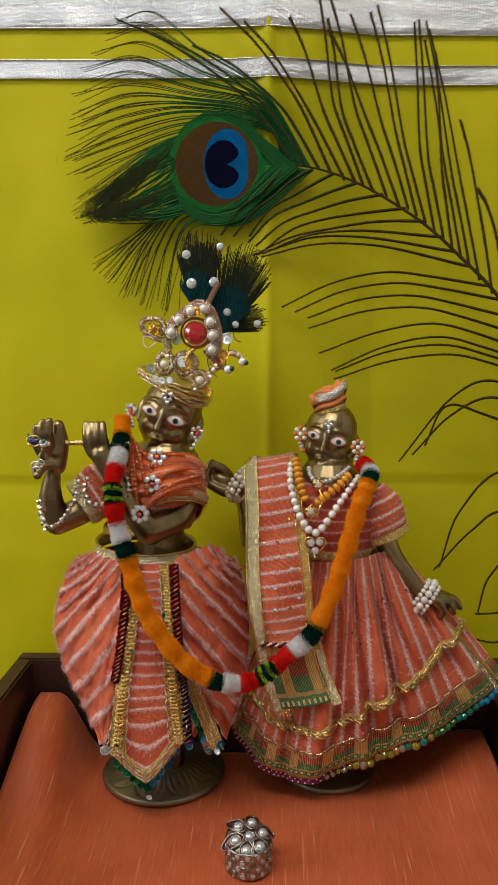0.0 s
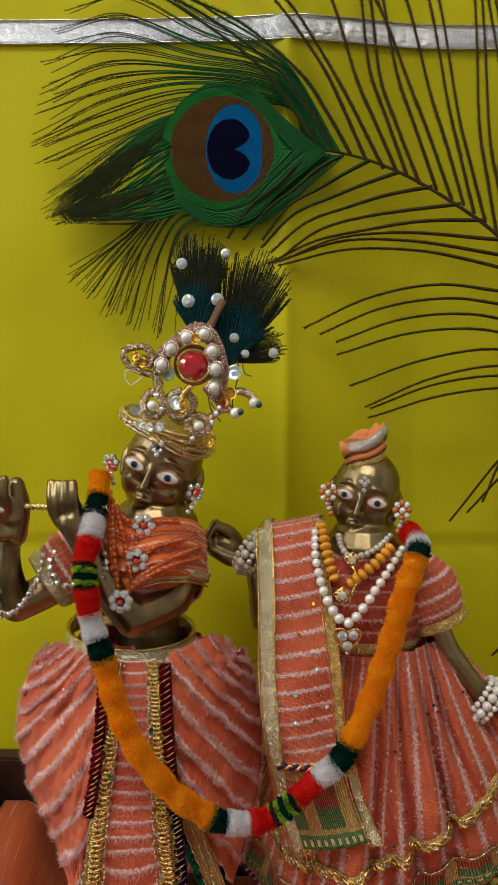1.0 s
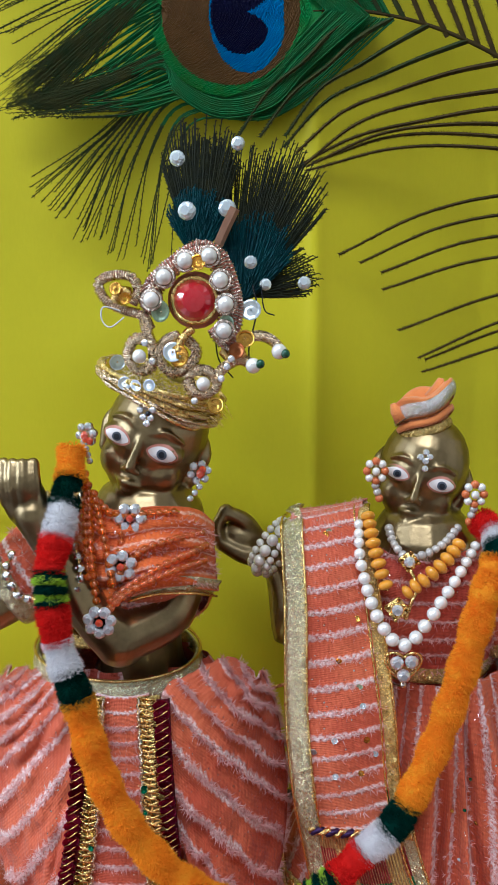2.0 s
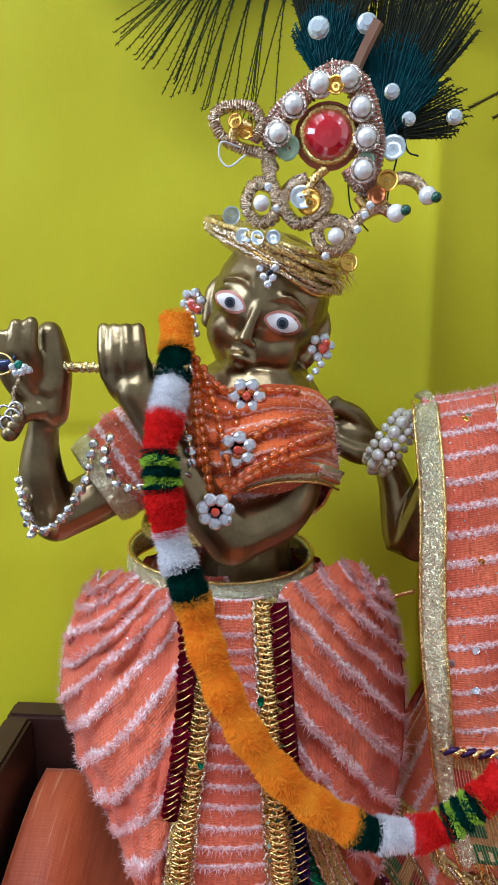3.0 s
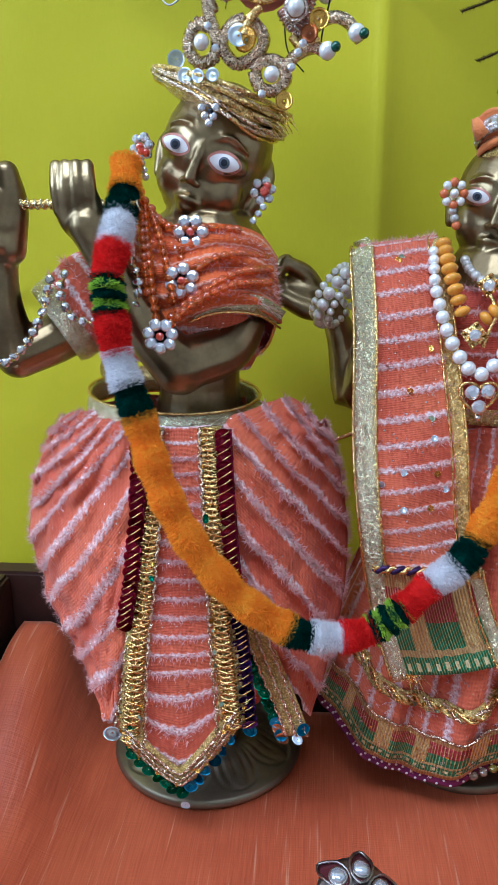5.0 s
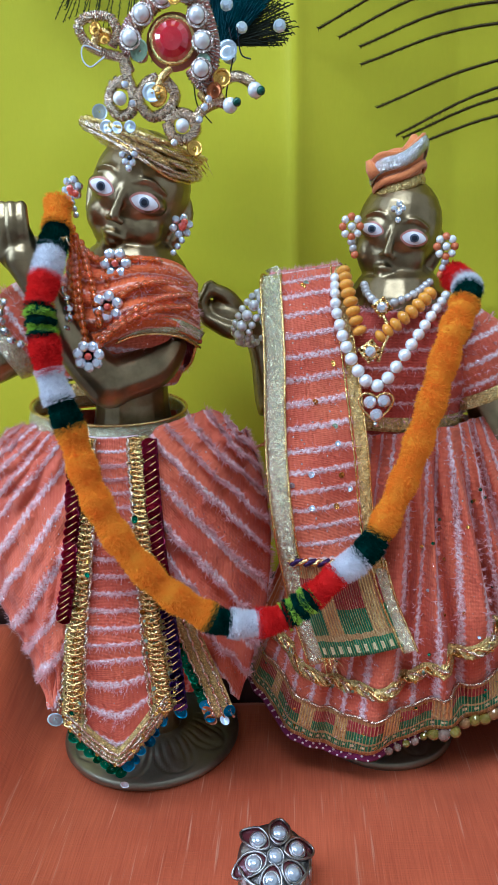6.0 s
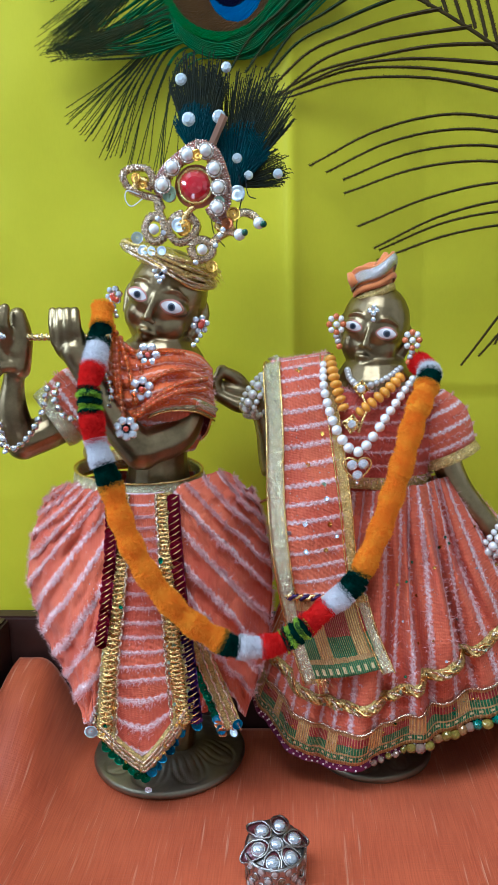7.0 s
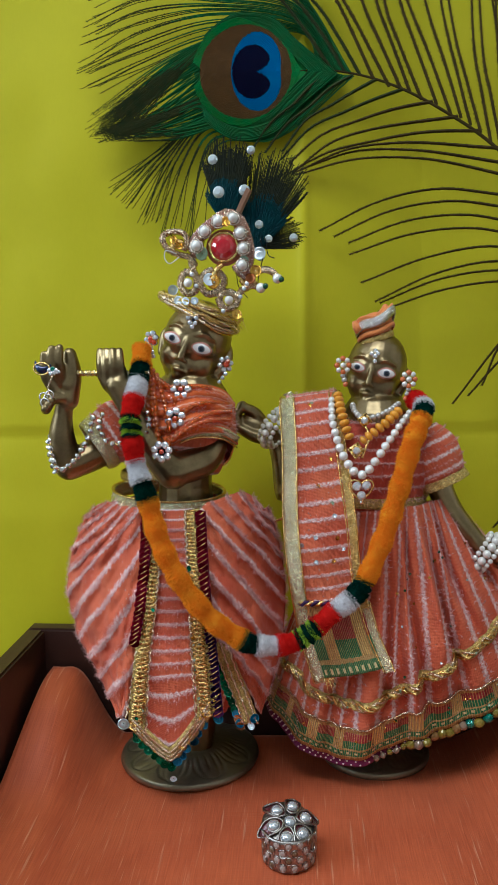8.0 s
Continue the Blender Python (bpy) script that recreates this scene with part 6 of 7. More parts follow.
def flute_jewels():
    rng = random.Random(51)
    amber = bead_mesh(0.0013, AMBER, 1.0, 10)
    t = thing("amber_bead_necklace", (-0.0470, 0.3780, 0.1741), "long necklace of translucent orange beads with crystal flowers", "necklace", "statue jewels")
    for pts in ([(-0.0578, 0.3880, 0.1928), (-0.0552, 0.3780, 0.1769), (-0.0530, 0.3730, 0.1611)], [(-0.0558, 0.3860, 0.1908), (-0.0513, 0.3780, 0.1797), (-0.0480, 0.3730, 0.1667)],
                [(-0.0506, 0.3715, 0.1601), (-0.0429, 0.3720, 0.1669), (-0.0321, 0.3740, 0.1716), (-0.0235, 0.3860, 0.1710)], [(-0.0491, 0.3730, 0.1634), (-0.0402, 0.3730, 0.1701), (-0.0310, 0.3760, 0.1745), (-0.0237, 0.3890, 0.1744)],
                [(-0.0466, 0.3755, 0.1707), (-0.0407, 0.3770, 0.1765), (-0.0332, 0.3790, 0.1790), (-0.0251, 0.3920, 0.1773)], [(-0.0540, 0.3850, 0.1881), (-0.0491, 0.3820, 0.1857), (-0.0413, 0.3820, 0.1858), (-0.0308, 0.3880, 0.1849)],
                [(-0.0597, 0.3920, 0.1951), (-0.0575, 0.3820, 0.1846), (-0.0554, 0.3750, 0.1691)], [(-0.0469, 0.3820, 0.1824), (-0.0472, 0.3795, 0.1766), (-0.0492, 0.3740, 0.1665)]):
        strand(t, pts, amber, 0.0024, rng)
    for c, spin, n in (((-0.0445, 0.3815, 0.1847), 0, 6), ((-0.0463, 0.3755, 0.1726), 20, 6), ((-0.0512, 0.3685, 0.1591), 10, 7)):
        f = new("crystal_flower")
        f.location = c
        BASES[f.name] = Matrix.Translation(c)
        f.parent = t
        f.matrix_parent_inverse = Matrix.Translation(t.location).inverted()
        f["label"] = "clear crystal flower with orange centre"
        flower(f, c, spin=spin, petals=n, r=0.0031)
    for c, turn in (((-0.0590, 0.3925, 0.2068), -25), ((-0.0262, 0.3945, 0.1950), 20)):
        e = thing("crystal_earring", c, "flower earring of clear and orange crystals", "earring", "flute player earrings")
        flower(e, V(c), yaw=turn, r=0.0026, petals=6, size=0.75, spin=10)
        for k in range(3):
            piece("orange_stone", RED_STONE, Matrix.Translation(V(c) + Vector((rng.uniform(-1, 1) * 0.0016, -0.0014, rng.uniform(-1, 1) * 0.0018))), e)
        for k in range(3):
            piece("drop", STONE_S, Matrix.Translation(V(c) + Vector((-0.0014 * k * (1 if turn > 0 else -0.3), -0.0005, -0.0042 - 0.0018 * k))), e)
    b = thing("forehead_jewel", (-0.0389, 0.3845, 0.2142), "small triangular crystal forehead jewel", "jewel", "forehead jewels")
    for dx, dz in ((0, 0.002), (-0.0018, 0.001), (0.0018, 0.001), (-0.0010, -0.001), (0.0012, -0.0012), (0.0, -0.0028), (0.0026, 0.0026)):
        piece("stone", STONE_S, Matrix.Translation(V((-0.0388, 0.3842, 0.2142)) + Vector((dx - 0.0005, 0.15 * dz, dz))), b)
    piece("dark_stone", bead_mesh(0.0008, BLACK_PAINT, 1, 8), Matrix.Translation(V((-0.0388, 0.3838, 0.2142))), b)
    # chain of set stones round the raised elbow, and another on the upper arm
    for name, pts in (("rhinestone_bangle", [(-0.0831, 0.3800, 0.1728), (-0.0846, 0.3760, 0.1645), (-0.0905, 0.3760, 0.1552), (-0.0974, 0.3760, 0.1503), (-0.1009, 0.3770, 0.1557), (-0.1026, 0.3800, 0.1650)]),
                      ("rhinestone_bangle", [(-0.0997, 0.3760, 0.1494), (-0.1029, 0.3800, 0.1559), (-0.1045, 0.3840, 0.1627), (-0.1039, 0.3900, 0.1658)]),
                      ("rhinestone_armlet", [(-0.0789, 0.3800, 0.1742), (-0.0799, 0.3780, 0.1689), (-0.0773, 0.3780, 0.1633), (-0.0726, 0.3790, 0.1611), (-0.0685, 0.3820, 0.1619)]),
                      ("rhinestone_armlet", [(-0.0596, 0.3780, 0.1774), (-0.0574, 0.3740, 0.1715), (-0.0584, 0.3730, 0.1653)])):
        t = thing(name, pts[0], "chain of clear rhinestones in silver cups on the arm", "bangle", "rhinestone chains")
        strand(t, pts, SILVER_STONE, 0.0031, rng, name="stone")
        strand(t, [V(p) + Vector((0, 0.0012, 0)) for p in pts], SILVER_BEAD, 0.0030, rng, name="cup")
    # the flute with its ornament
    t = thing("flute", (-0.0822, 0.3790, 0.1925), "thin gilt flute with an enamel bird ornament and bells", "flute")
    a, b = V((-0.1039, 0.3790, 0.1925)), V((-0.0586, 0.3800, 0.1916))
    part("rod", tube(bmesh.new(), [lerp(a, b, i / 12) for i in range(13)], 0.0012, 10), GOLD, t)
    for k in range(26):
        p = lerp(a, b, k / 25)
        part("wire_wrap", tube(bmesh.new(), [p + Vector((0.0003 * j, 0.00135 * math.cos(TAU * j / 6), 0.00135 * math.sin(TAU * j / 6))) for j in range(6)], 0.0003, 4), PALE_RIBBON, t)
    enamel = surface("blue_enamel", (0.02, 0.045, 0.14), (0.015, 0.03, 0.10), 0.15, 0.2, 300, 900, 0.0, coat=0.8)
    bird = tube(bmesh.new(), samples([(-0.1042, 0.3700, 0.1978), (-0.1034, 0.3695, 0.1955), (-0.1012, 0.3690, 0.1938), (-0.0984, 0.3690, 0.1948), (-0.0972, 0.3692, 0.1962)], 18), lambda s: 0.0004 + 0.0019 * math.sin(math.pi * min(1, s * 1.1)) ** 1.3, 10, flat=0.7)
    bird = part("bird", bird, enamel, t, "blue enamel bird")
    outline = [V((-0.1010, 0.3682, 0.1945)) + Vector((0.0034 * math.cos(TAU * j / 24), 0, 0.0025 * math.sin(TAU * j / 24))) for j in range(24)]
    part("gilt_outline", tube(bmesh.new(), outline, 0.00035, 5, True), GOLD, bird)
    jade = facet_mesh(0.0011, surface("green_stone", (0.01, 0.20, 0.12), (0.01, 0.14, 0.09), 0.1, 0, 300, 900, 0.0, coat=0.7))
    for q, mesh in (((-0.0976, 0.3680, 0.1938), STONE_S), ((-0.0962, 0.3680, 0.1943), jade), ((-0.0948, 0.3680, 0.1936), STONE_S), ((-0.0956, 0.3680, 0.1926), STONE_S), ((-0.0970, 0.3680, 0.1924), STONE_S), ((-0.0940, 0.3682, 0.1930), STONE_S)):
        piece("stone", mesh, Matrix.Translation(q), t)
    for q in ((-0.1014, 0.3710, 0.1800), (-0.0994, 0.3705, 0.1793), (-0.1006, 0.3700, 0.1776), (-0.0986, 0.3710, 0.1808)):
        part("bell", ball(bmesh.new(), q, 0.0021, seg=12), BRASS, t)
        part("bell_ring", tube(bmesh.new(), [V(q) + Vector((0.0017 * math.cos(TAU * j / 12), -0.0008, 0.0026 + 0.0017 * math.sin(TAU * j / 12))) for j in range(12)], 0.0004, 5, True), STEEL, t)
    part("chain", tube(bmesh.new(), samples([(-0.0985, 0.3740, 0.1913), (-0.1001, 0.3730, 0.1859), (-0.0989, 0.3720, 0.1800)], 12), 0.0006, 5), WIRE, t)


flute_jewels()


def lady_jewels():
    rng = random.Random(61)
    t = thing("pearl_necklace", (0.0324, 0.3850, 0.1588), "white pearl necklace with a crystal heart pendant", "necklace", "statue jewels")
    strand(t, [(0.0211, 0.3980, 0.1788), (0.0213, 0.3910, 0.1690), (0.0246, 0.3860, 0.1571), (0.0291, 0.3840, 0.1493), (0.0327, 0.3835, 0.1466), (0.0366, 0.3835, 0.1489), (0.0439, 0.3855, 0.1588), (0.0503, 0.3900, 0.1670), (0.0554, 0.3960, 0.1725)], PEARL_M, 0.0039, rng, 0.78, 1.05, name="pearl")
    c = V((0.0333, 0.3825, 0.1405))
    for q in ((0.0313, 0.3820, 0.1418), (0.0355, 0.3820, 0.1421), (0.0333, 0.3820, 0.1378)):
        piece("stone", facet_mesh(0.0020, CRYSTAL), Matrix.Translation(q), t)
    heart = [c + Vector((0.0052 * math.sin(s) ** 3, 0.0008, 0.00034 * (13 * math.cos(s) - 5 * math.cos(2 * s) - 2 * math.cos(3 * s)))) for s in [TAU * i / 40 for i in range(40)]]
    part("heart_frame", tube(bmesh.new(), heart, 0.0005, 6, True), GOLD, t)
    part("drop", ball(bmesh.new(), (0.0333, 0.3825, 0.1347), 0.0010, seg=10), STEEL, t)
    t = thing("mustard_bead_necklace", (0.0305, 0.3880, 0.1639), "necklace of mustard yellow disc beads with gold pendant", "necklace", "statue jewels")
    mus = bead_mesh(0.0025, MUSTARD, 0.62)
    strand(t, [(0.0240, 0.4000, 0.1805), (0.0250, 0.3940, 0.1742), (0.0269, 0.3900, 0.1669), (0.0291, 0.3880, 0.1610)], mus, 0.0032, rng, 0.9, 1.0, True)
    strand(t, [(0.0345, 0.3875, 0.1611), (0.0401, 0.3880, 0.1654), (0.0464, 0.3910, 0.1700), (0.0519, 0.3960, 0.1745)], mus, 0.0032, rng, 0.9, 1.0, True)
    for q, s, who in (((0.0313, 0.3850, 0.1571), 0.0042, t), ((0.0351, 0.3900, 0.1698), 0.0036, None)):
        if who is None:
            who = thing("seed_pearl_choker", (0.0369, 0.3920, 0.1718), "short grey pearl choker with a square gold pendant", "choker", "statue jewels")
            strand(who, [(0.0308, 0.4030, 0.1756), (0.0312, 0.3980, 0.1735), (0.0327, 0.3930, 0.1716), (0.0349, 0.3910, 0.1699)], bead_mesh(0.0015, GREY_PEARL, 0.8, 10), 0.0025, rng)
            strand(who, [(0.0366, 0.3910, 0.1702), (0.0411, 0.3920, 0.1715), (0.0468, 0.3960, 0.1737), (0.0513, 0.4020, 0.1761)], bead_mesh(0.0015, GREY_PEARL, 0.8, 10), 0.0025, rng)
        m = pose(*q, 0, 45 + 8, 0)
        bm = bmesh.new()
        bmesh.ops.create_cube(bm, size=1, matrix=m @ Matrix.Diagonal((s * 1.3, 0.0014, s * 1.3, 1)))
        bmesh.ops.bevel(bm, geom=bm.edges[:], offset=0.0004, segments=2, affect="EDGES")
        pen = part("pendant", bm, GOLD, who, "square gold pendant")
        for i in range(-1, 2):
            for j in (-1, 1):
                for w in ((i, j), (j, i)):
                    part("bead_edge", ball(bmesh.new(), m @ Vector((w[0] * s * 0.55, -0.0008, w[1] * s * 0.55)), 0.0006, seg=8), GOLD, pen)
        piece("stone", STONE, Matrix.Translation(V(q) + Vector((0, -0.0012, 0))), who)
    part("gilt_scroll", tube(bmesh.new(), samples([(0.0353, 0.3890, 0.1677), (0.0372, 0.3870, 0.1630), (0.0355, 0.3860, 0.1586), (0.0338, 0.3850, 0.1537)], 16), 0.0006, 5), GOLD, t)
    for c, turn in (((0.0264, 0.4030, 0.1938), -20), ((0.0556, 0.4010, 0.1872), 20)):
        e = thing("bead_earring", c, "cluster earring of white and coral beads with drop", "earring", "lady earrings")
        white, coral = bead_mesh(0.0013, PEARL, 1, 10), bead_mesh(0.0013, COPPER_BEAD, 1, 10)
        for k in range(8):
            a = TAU * k / 8
            piece("bead", white if k % 2 else coral, Matrix.Translation(V(c) + Vector((0.0027 * math.cos(a), -0.0008, 0.0030 * math.sin(a)))), e)
        piece("bead", white, Matrix.Translation(V(c) + Vector((0, -0.0016, 0))), e)
        for k in range(3):
            piece("drop", (GREY_DROP if k < 2 else coral), Matrix.Translation(V(c) + Vector((0.0006 * (1 if turn < 0 else -1) * k, -0.0004, -0.0046 - 0.0020 * k))), e)
    b = thing("forehead_jewel", (0.0405, 0.3990, 0.1975), "tiny crystal forehead jewel", "jewel", "forehead jewels")
    for dx, dz in ((0, 0), (-0.0015, 0.0012), (0.0013, 0.0012), (0.0002, 0.0026), (-0.0002, -0.0022)):
        piece("stone", STONE_S, Matrix.Translation(V((0.0405, 0.3986, 0.1976)) + Vector((dx, 0.2 * dz, dz))), b)
    for name, c, axis, r in (("pearl_bracelet", (-0.0046, 0.4190, 0.1640), (0.80, -0.35, -0.50), 0.0090), ("pearl_bracelet", (0.0917, 0.4025, 0.1072), (0.80, -0.25, -0.55), 0.0086)):
        t = thing(name, c, "three-row bracelet of cream pearls round the wrist", "bracelet", "pearl bracelets")
        q = V(axis).to_track_quat("Z", "Y").to_matrix()
        big, small = bead_mesh(0.0020, PEARL, 1, 10), bead_mesh(0.0013, PEARL, 1, 10)
        for row, mesh, n in ((-1, small, 20), (0, big, 15), (1, small, 20)):
            for k in range(n):
                a = TAU * k / n
                rr = r + (0.0008 if row == 0 else 0)
                piece("pearl", mesh, Matrix.Translation(V(c) + q @ Vector((rr * math.cos(a), rr * math.sin(a), row * 0.0030))), t)


GREY_DROP = bead_mesh(0.0013, GREY_PEARL, 1, 10)
lady_jewels()


def hair_knot():
    t = thing("orange_headpiece", (0.0421, 0.4120, 0.2094), "small orange cloth headpiece with silver and gold ribbon", "headpiece")
    ORANGE = surface("orange_felt", (0.90, 0.32, 0.085), (0.76, 0.22, 0.05), 0.8, 0, 300, 1800, 0.6, 0.0006, sheen=0.3)

    def fold(u, v):
        a = TAU * u
        r = 0.0076 * (0.85 + 0.28 * v)
        wave = 0.0013 * math.cos(3 * a + 1) * v
        return V((0.0421, 0.4110, 0.2027)) + Vector((r * math.cos(a) - 0.0012 * v, 0.75 * r * math.sin(a) - 0.002 * v, 0.0140 * v + wave + 0.0034 * v * math.cos(a)))
    part("cap", sheet(fold, 48, 14, lambda u, v: (u * 0.05, v * 0.012), closed=True, thick=0.0008), ORANGE, t)

    def crown(u, v):
        p = V(fold(u, 1.0))
        c = V((0.0411, 0.4110, 0.2115))
        return lerp(p, c, v) + Vector((0, 0, 0.002 * math.sin(v * 3)))
    part("cap_top", sheet(crown, 48, 6, lambda u, v: (u, v), closed=True), ORANGE, t)
    for k, (v0, mat, w) in enumerate(((0.70, SILVER_TRIM, 0.0044), (0.36, ORANGE, 0.0026), (0.12, GOLD_RIBBON, 0.0032))):
        line = [V(fold(i / 40, v0 + 0.16 * math.sin(TAU * i / 40 + 2.2))) for i in range(41)]
        c = V((0.0421, 0.4110, 0.2065))
        line = [p + ((p - c) * Vector((1, 1, 0))).normalized() * 0.0008 for p in line]
        part("ribbon", band(line, w, lambda s: (math.cos(TAU * s), math.sin(TAU * s), 0), 0.0005, 0.0007), mat, t)
    part("peak", tube(bmesh.new(), [(0.0445, 0.4090, 0.2149), (0.0456, 0.4090, 0.2181), (0.0461, 0.4090, 0.2210)], lambda s: 0.0034 * (1 - 0.75 * s), 8), ORANGE, t)
    part("peak", tube(bmesh.new(), [(0.0345, 0.4070, 0.2092), (0.0325, 0.4070, 0.2115), (0.0316, 0.4070, 0.2136)], lambda s: 0.0028 * (1 - 0.7 * s), 8), ORANGE, t)


hair_knot()


# ---- the crown ----
def crown():
    rng = random.Random(71)
    t = thing("ornate_crown", (-0.0375, 0.4000, 0.2182), "gilt wire crown with pearls, red stone and sequins", "crown")
    m = pose(*(-0.0381, 0.4020, 0.2203), 8, 19, 12)

    def turban(k, r0, dz, thick, mat, label=""):
        pts = []
        for i in range(72):
            a = TAU * i / 72
            r = 0.0176 + r0 + 0.0004 * math.sin(13 * a + k) + 0.0007 * math.sin(3 * a + 2.3 * k)
            wide = smooth((math.cos(a) + 0.6) / 1.4)
            pts.append(m @ Vector((r * math.cos(a) * 1.02, r * math.sin(a) * 0.98, dz * (0.50 + 0.75 * wide) - 0.002 * wide + 0.0007 * math.sin(2 * a + 1.7 * k))))
        part("zari_cord", tube(bmesh.new(), pts, thick, 7, True), mat, t, label)
    for k in range(15):
        turban(k, 0.0012 * math.sin(k * 1.9), -0.0034 + 0.00048 * k, 0.00062, (GOLD, WIRE, GOLD_RIBBON)[k % 3])
    part("cap", ball(bmesh.new(), m @ Vector((0, 0.001, -0.001)), (0.0168, 0.0162, 0.0050), (8, 19, 12), seg=24), WIRE, t, "gilt cloth cap")
    PINK = surface("pink_felt", (0.55, 0.20, 0.13), (0.42, 0.13, 0.08), 0.85, 0, 200, 1500, 0.5, 0.0005)

    def wire_path(points, r=0.0011, mat=WIRE, turns=5.0):
        """A felt core wound with coiled gilt wire."""
        pts = samples(points, 26)
        ob = part("felt_core", tube(bmesh.new(), pts, r * 0.8, 7), PINK, t)
        dirs = frames_of(pts)
        coil = []
        for i in range(25 * 14):
            f = i / 14
            k = int(f)
            p = lerp(pts[k], pts[min(25, k + 1)], f - k)
            d, s, u = dirs[k]
            a = i * 1.25 * turns / 5
            coil.append(p + s * (r * math.cos(a)) + u * (r * math.sin(a)))
        part("coiled_wire", tube(bmesh.new(), coil, 0.00030, 4), mat, ob)

    # ring of pearls round the red stone
    c = V((-0.0253, 0.3860, 0.2450))
    pale = surface("rose_wire", (0.95, 0.82, 0.70), (0.56, 0.44, 0.36), 0.22, 1.0, 900, 4000, 0.6, 0.0004, glint=0.7)
    ring = [(-0.0332, 0.3870, 0.2407), (-0.0381, 0.3870, 0.2440), (-0.0367, 0.3870, 0.2494), (-0.0311, 0.3870, 0.2545), (-0.0242, 0.3870, 0.2585), (-0.0182, 0.3870, 0.2558), (-0.0150, 0.3870, 0.2477), (-0.0145, 0.3870, 0.2409), (-0.0173, 0.3870, 0.2330), (-0.0211, 0.3870, 0.2374)]
    wire_path(ring, 0.0015, pale, 6)
    wire_path([V(p) * 1.0 + (V(p) - c) * 0.14 for p in ring], 0.0009, pale, 6)
    wire_path([(-0.0338, 0.3870, 0.2421), (-0.0365, 0.3870, 0.2456), (-0.0336, 0.3870, 0.2505), (-0.0275, 0.3870, 0.2553), (-0.0212, 0.3870, 0.2564), (-0.0177, 0.3870, 0.2499), (-0.0166, 0.3870, 0.2434), (-0.0184, 0.3870, 0.2363)], 0.0018, WIRE, 7)
    for q in ((-0.0367, 0.3830, 0.2453), (-0.0331, 0.3830, 0.2512), (-0.0273, 0.3830, 0.2554), (-0.0208, 0.3830, 0.2565), (-0.0179, 0.3830, 0.2503), (-0.0166, 0.3830, 0.2439), (-0.0172, 0.3830, 0.2369)):
        piece("pearl", PEARL_M, Matrix.Translation(q) @ Matrix.Scale(1.12, 4), t)
        part("wire_cup", tube(bmesh.new(), [V(q) + Vector((0.0027 * math.cos(TAU * j / 14), 0.0010, 0.0027 * math.sin(TAU * j / 14))) for j in range(14)], 0.0005, 5, True), pale, t)
    bm = bmesh.new()
    n, rings = 20, []
    for r, d in ((0.15, -0.62), (0.55, -0.52), (0.85, -0.28), (1.0, 0.0), (0.95, 0.25)):
        rings.append([bm.verts.new(c + Vector((0.0056 * r * math.cos(TAU * j / n), 0.0046 * d, 0.0056 * r * math.sin(TAU * j / n)))) for j in range(n)])
    for a, b in zip(rings, rings[1:]):
        for j in range(n):
            bm.faces.new((a[j], a[(j + 1) % n], b[(j + 1) % n], b[j]))
    bm.faces.new(rings[0][::-1])
    bm.faces.new(rings[-1])
    st = part("red_stone", bm, RUBY, t, "large faceted red crystal", smooth=False)
    part("gold_bezel", tube(bmesh.new(), [c + Vector((0.0060 * math.cos(TAU * j / 40), 0.0002, 0.0060 * math.sin(TAU * j / 40))) for j in range(40)], 0.0007, 6, True), GOLD, st)
    part("felt_back", ball(bmesh.new(), c + Vector((0, 0.0025, 0)), (0.0078, 0.0012, 0.0078), seg=20), PINK, t)
    # lower scrolls
    wire_path([(-0.0383, 0.3870, 0.2341), (-0.0422, 0.3870, 0.2347), (-0.0445, 0.3870, 0.2300), (-0.0418, 0.3870, 0.2259), (-0.0379, 0.3870, 0.2270), (-0.0373, 0.3870, 0.2314), (-0.0388, 0.3870, 0.2363), (-0.0393, 0.3870, 0.2410)], 0.0016)
    piece("pearl", PEARL_M, Matrix.Translation((-0.0407, 0.3840, 0.2301)), t)
    wire_path([(-0.0300, 0.3870, 0.2355), (-0.0333, 0.3870, 0.2341), (-0.0359, 0.3870, 0.2300), (-0.0324, 0.3870, 0.2253), (-0.0273, 0.3870, 0.2272), (-0.0253, 0.3870, 0.2314), (-0.0278, 0.3870, 0.2347)], 0.0016)
    wire_path([(-0.0258, 0.3840, 0.2374), (-0.0288, 0.3840, 0.2347), (-0.0297, 0.3840, 0.2315)], 0.0010, GOLD)
    wire_path([(-0.0279, 0.3870, 0.2237), (-0.0257, 0.3870, 0.2259), (-0.0213, 0.3870, 0.2253), (-0.0196, 0.3870, 0.2220), (-0.0224, 0.3870, 0.2192), (-0.0263, 0.3870, 0.2198), (-0.0279, 0.3870, 0.2237)], 0.0016)
    piece("pearl", PEARL_M, Matrix.Translation((-0.0232, 0.3840, 0.2224)), t)
    # left curl
    wire_path([(-0.0377, 0.3870, 0.2374), (-0.0399, 0.3870, 0.2410), (-0.0448, 0.3870, 0.2424), (-0.0497, 0.3870, 0.2451), (-0.0518, 0.3870, 0.2497), (-0.0485, 0.3870, 0.2519), (-0.0430, 0.3870, 0.2516), (-0.0408, 0.3870, 0.2478), (-0.0426, 0.3870, 0.2440)], 0.0014)
    wire_path([(-0.0475, 0.3870, 0.2446), (-0.0464, 0.3870, 0.2478), (-0.0431, 0.3870, 0.2473)], 0.0012, GOLD)
    white = surface("white_thread", (0.8, 0.78, 0.74), (0.7, 0.68, 0.64), 0.8, 0, 300, 900, 0.1)
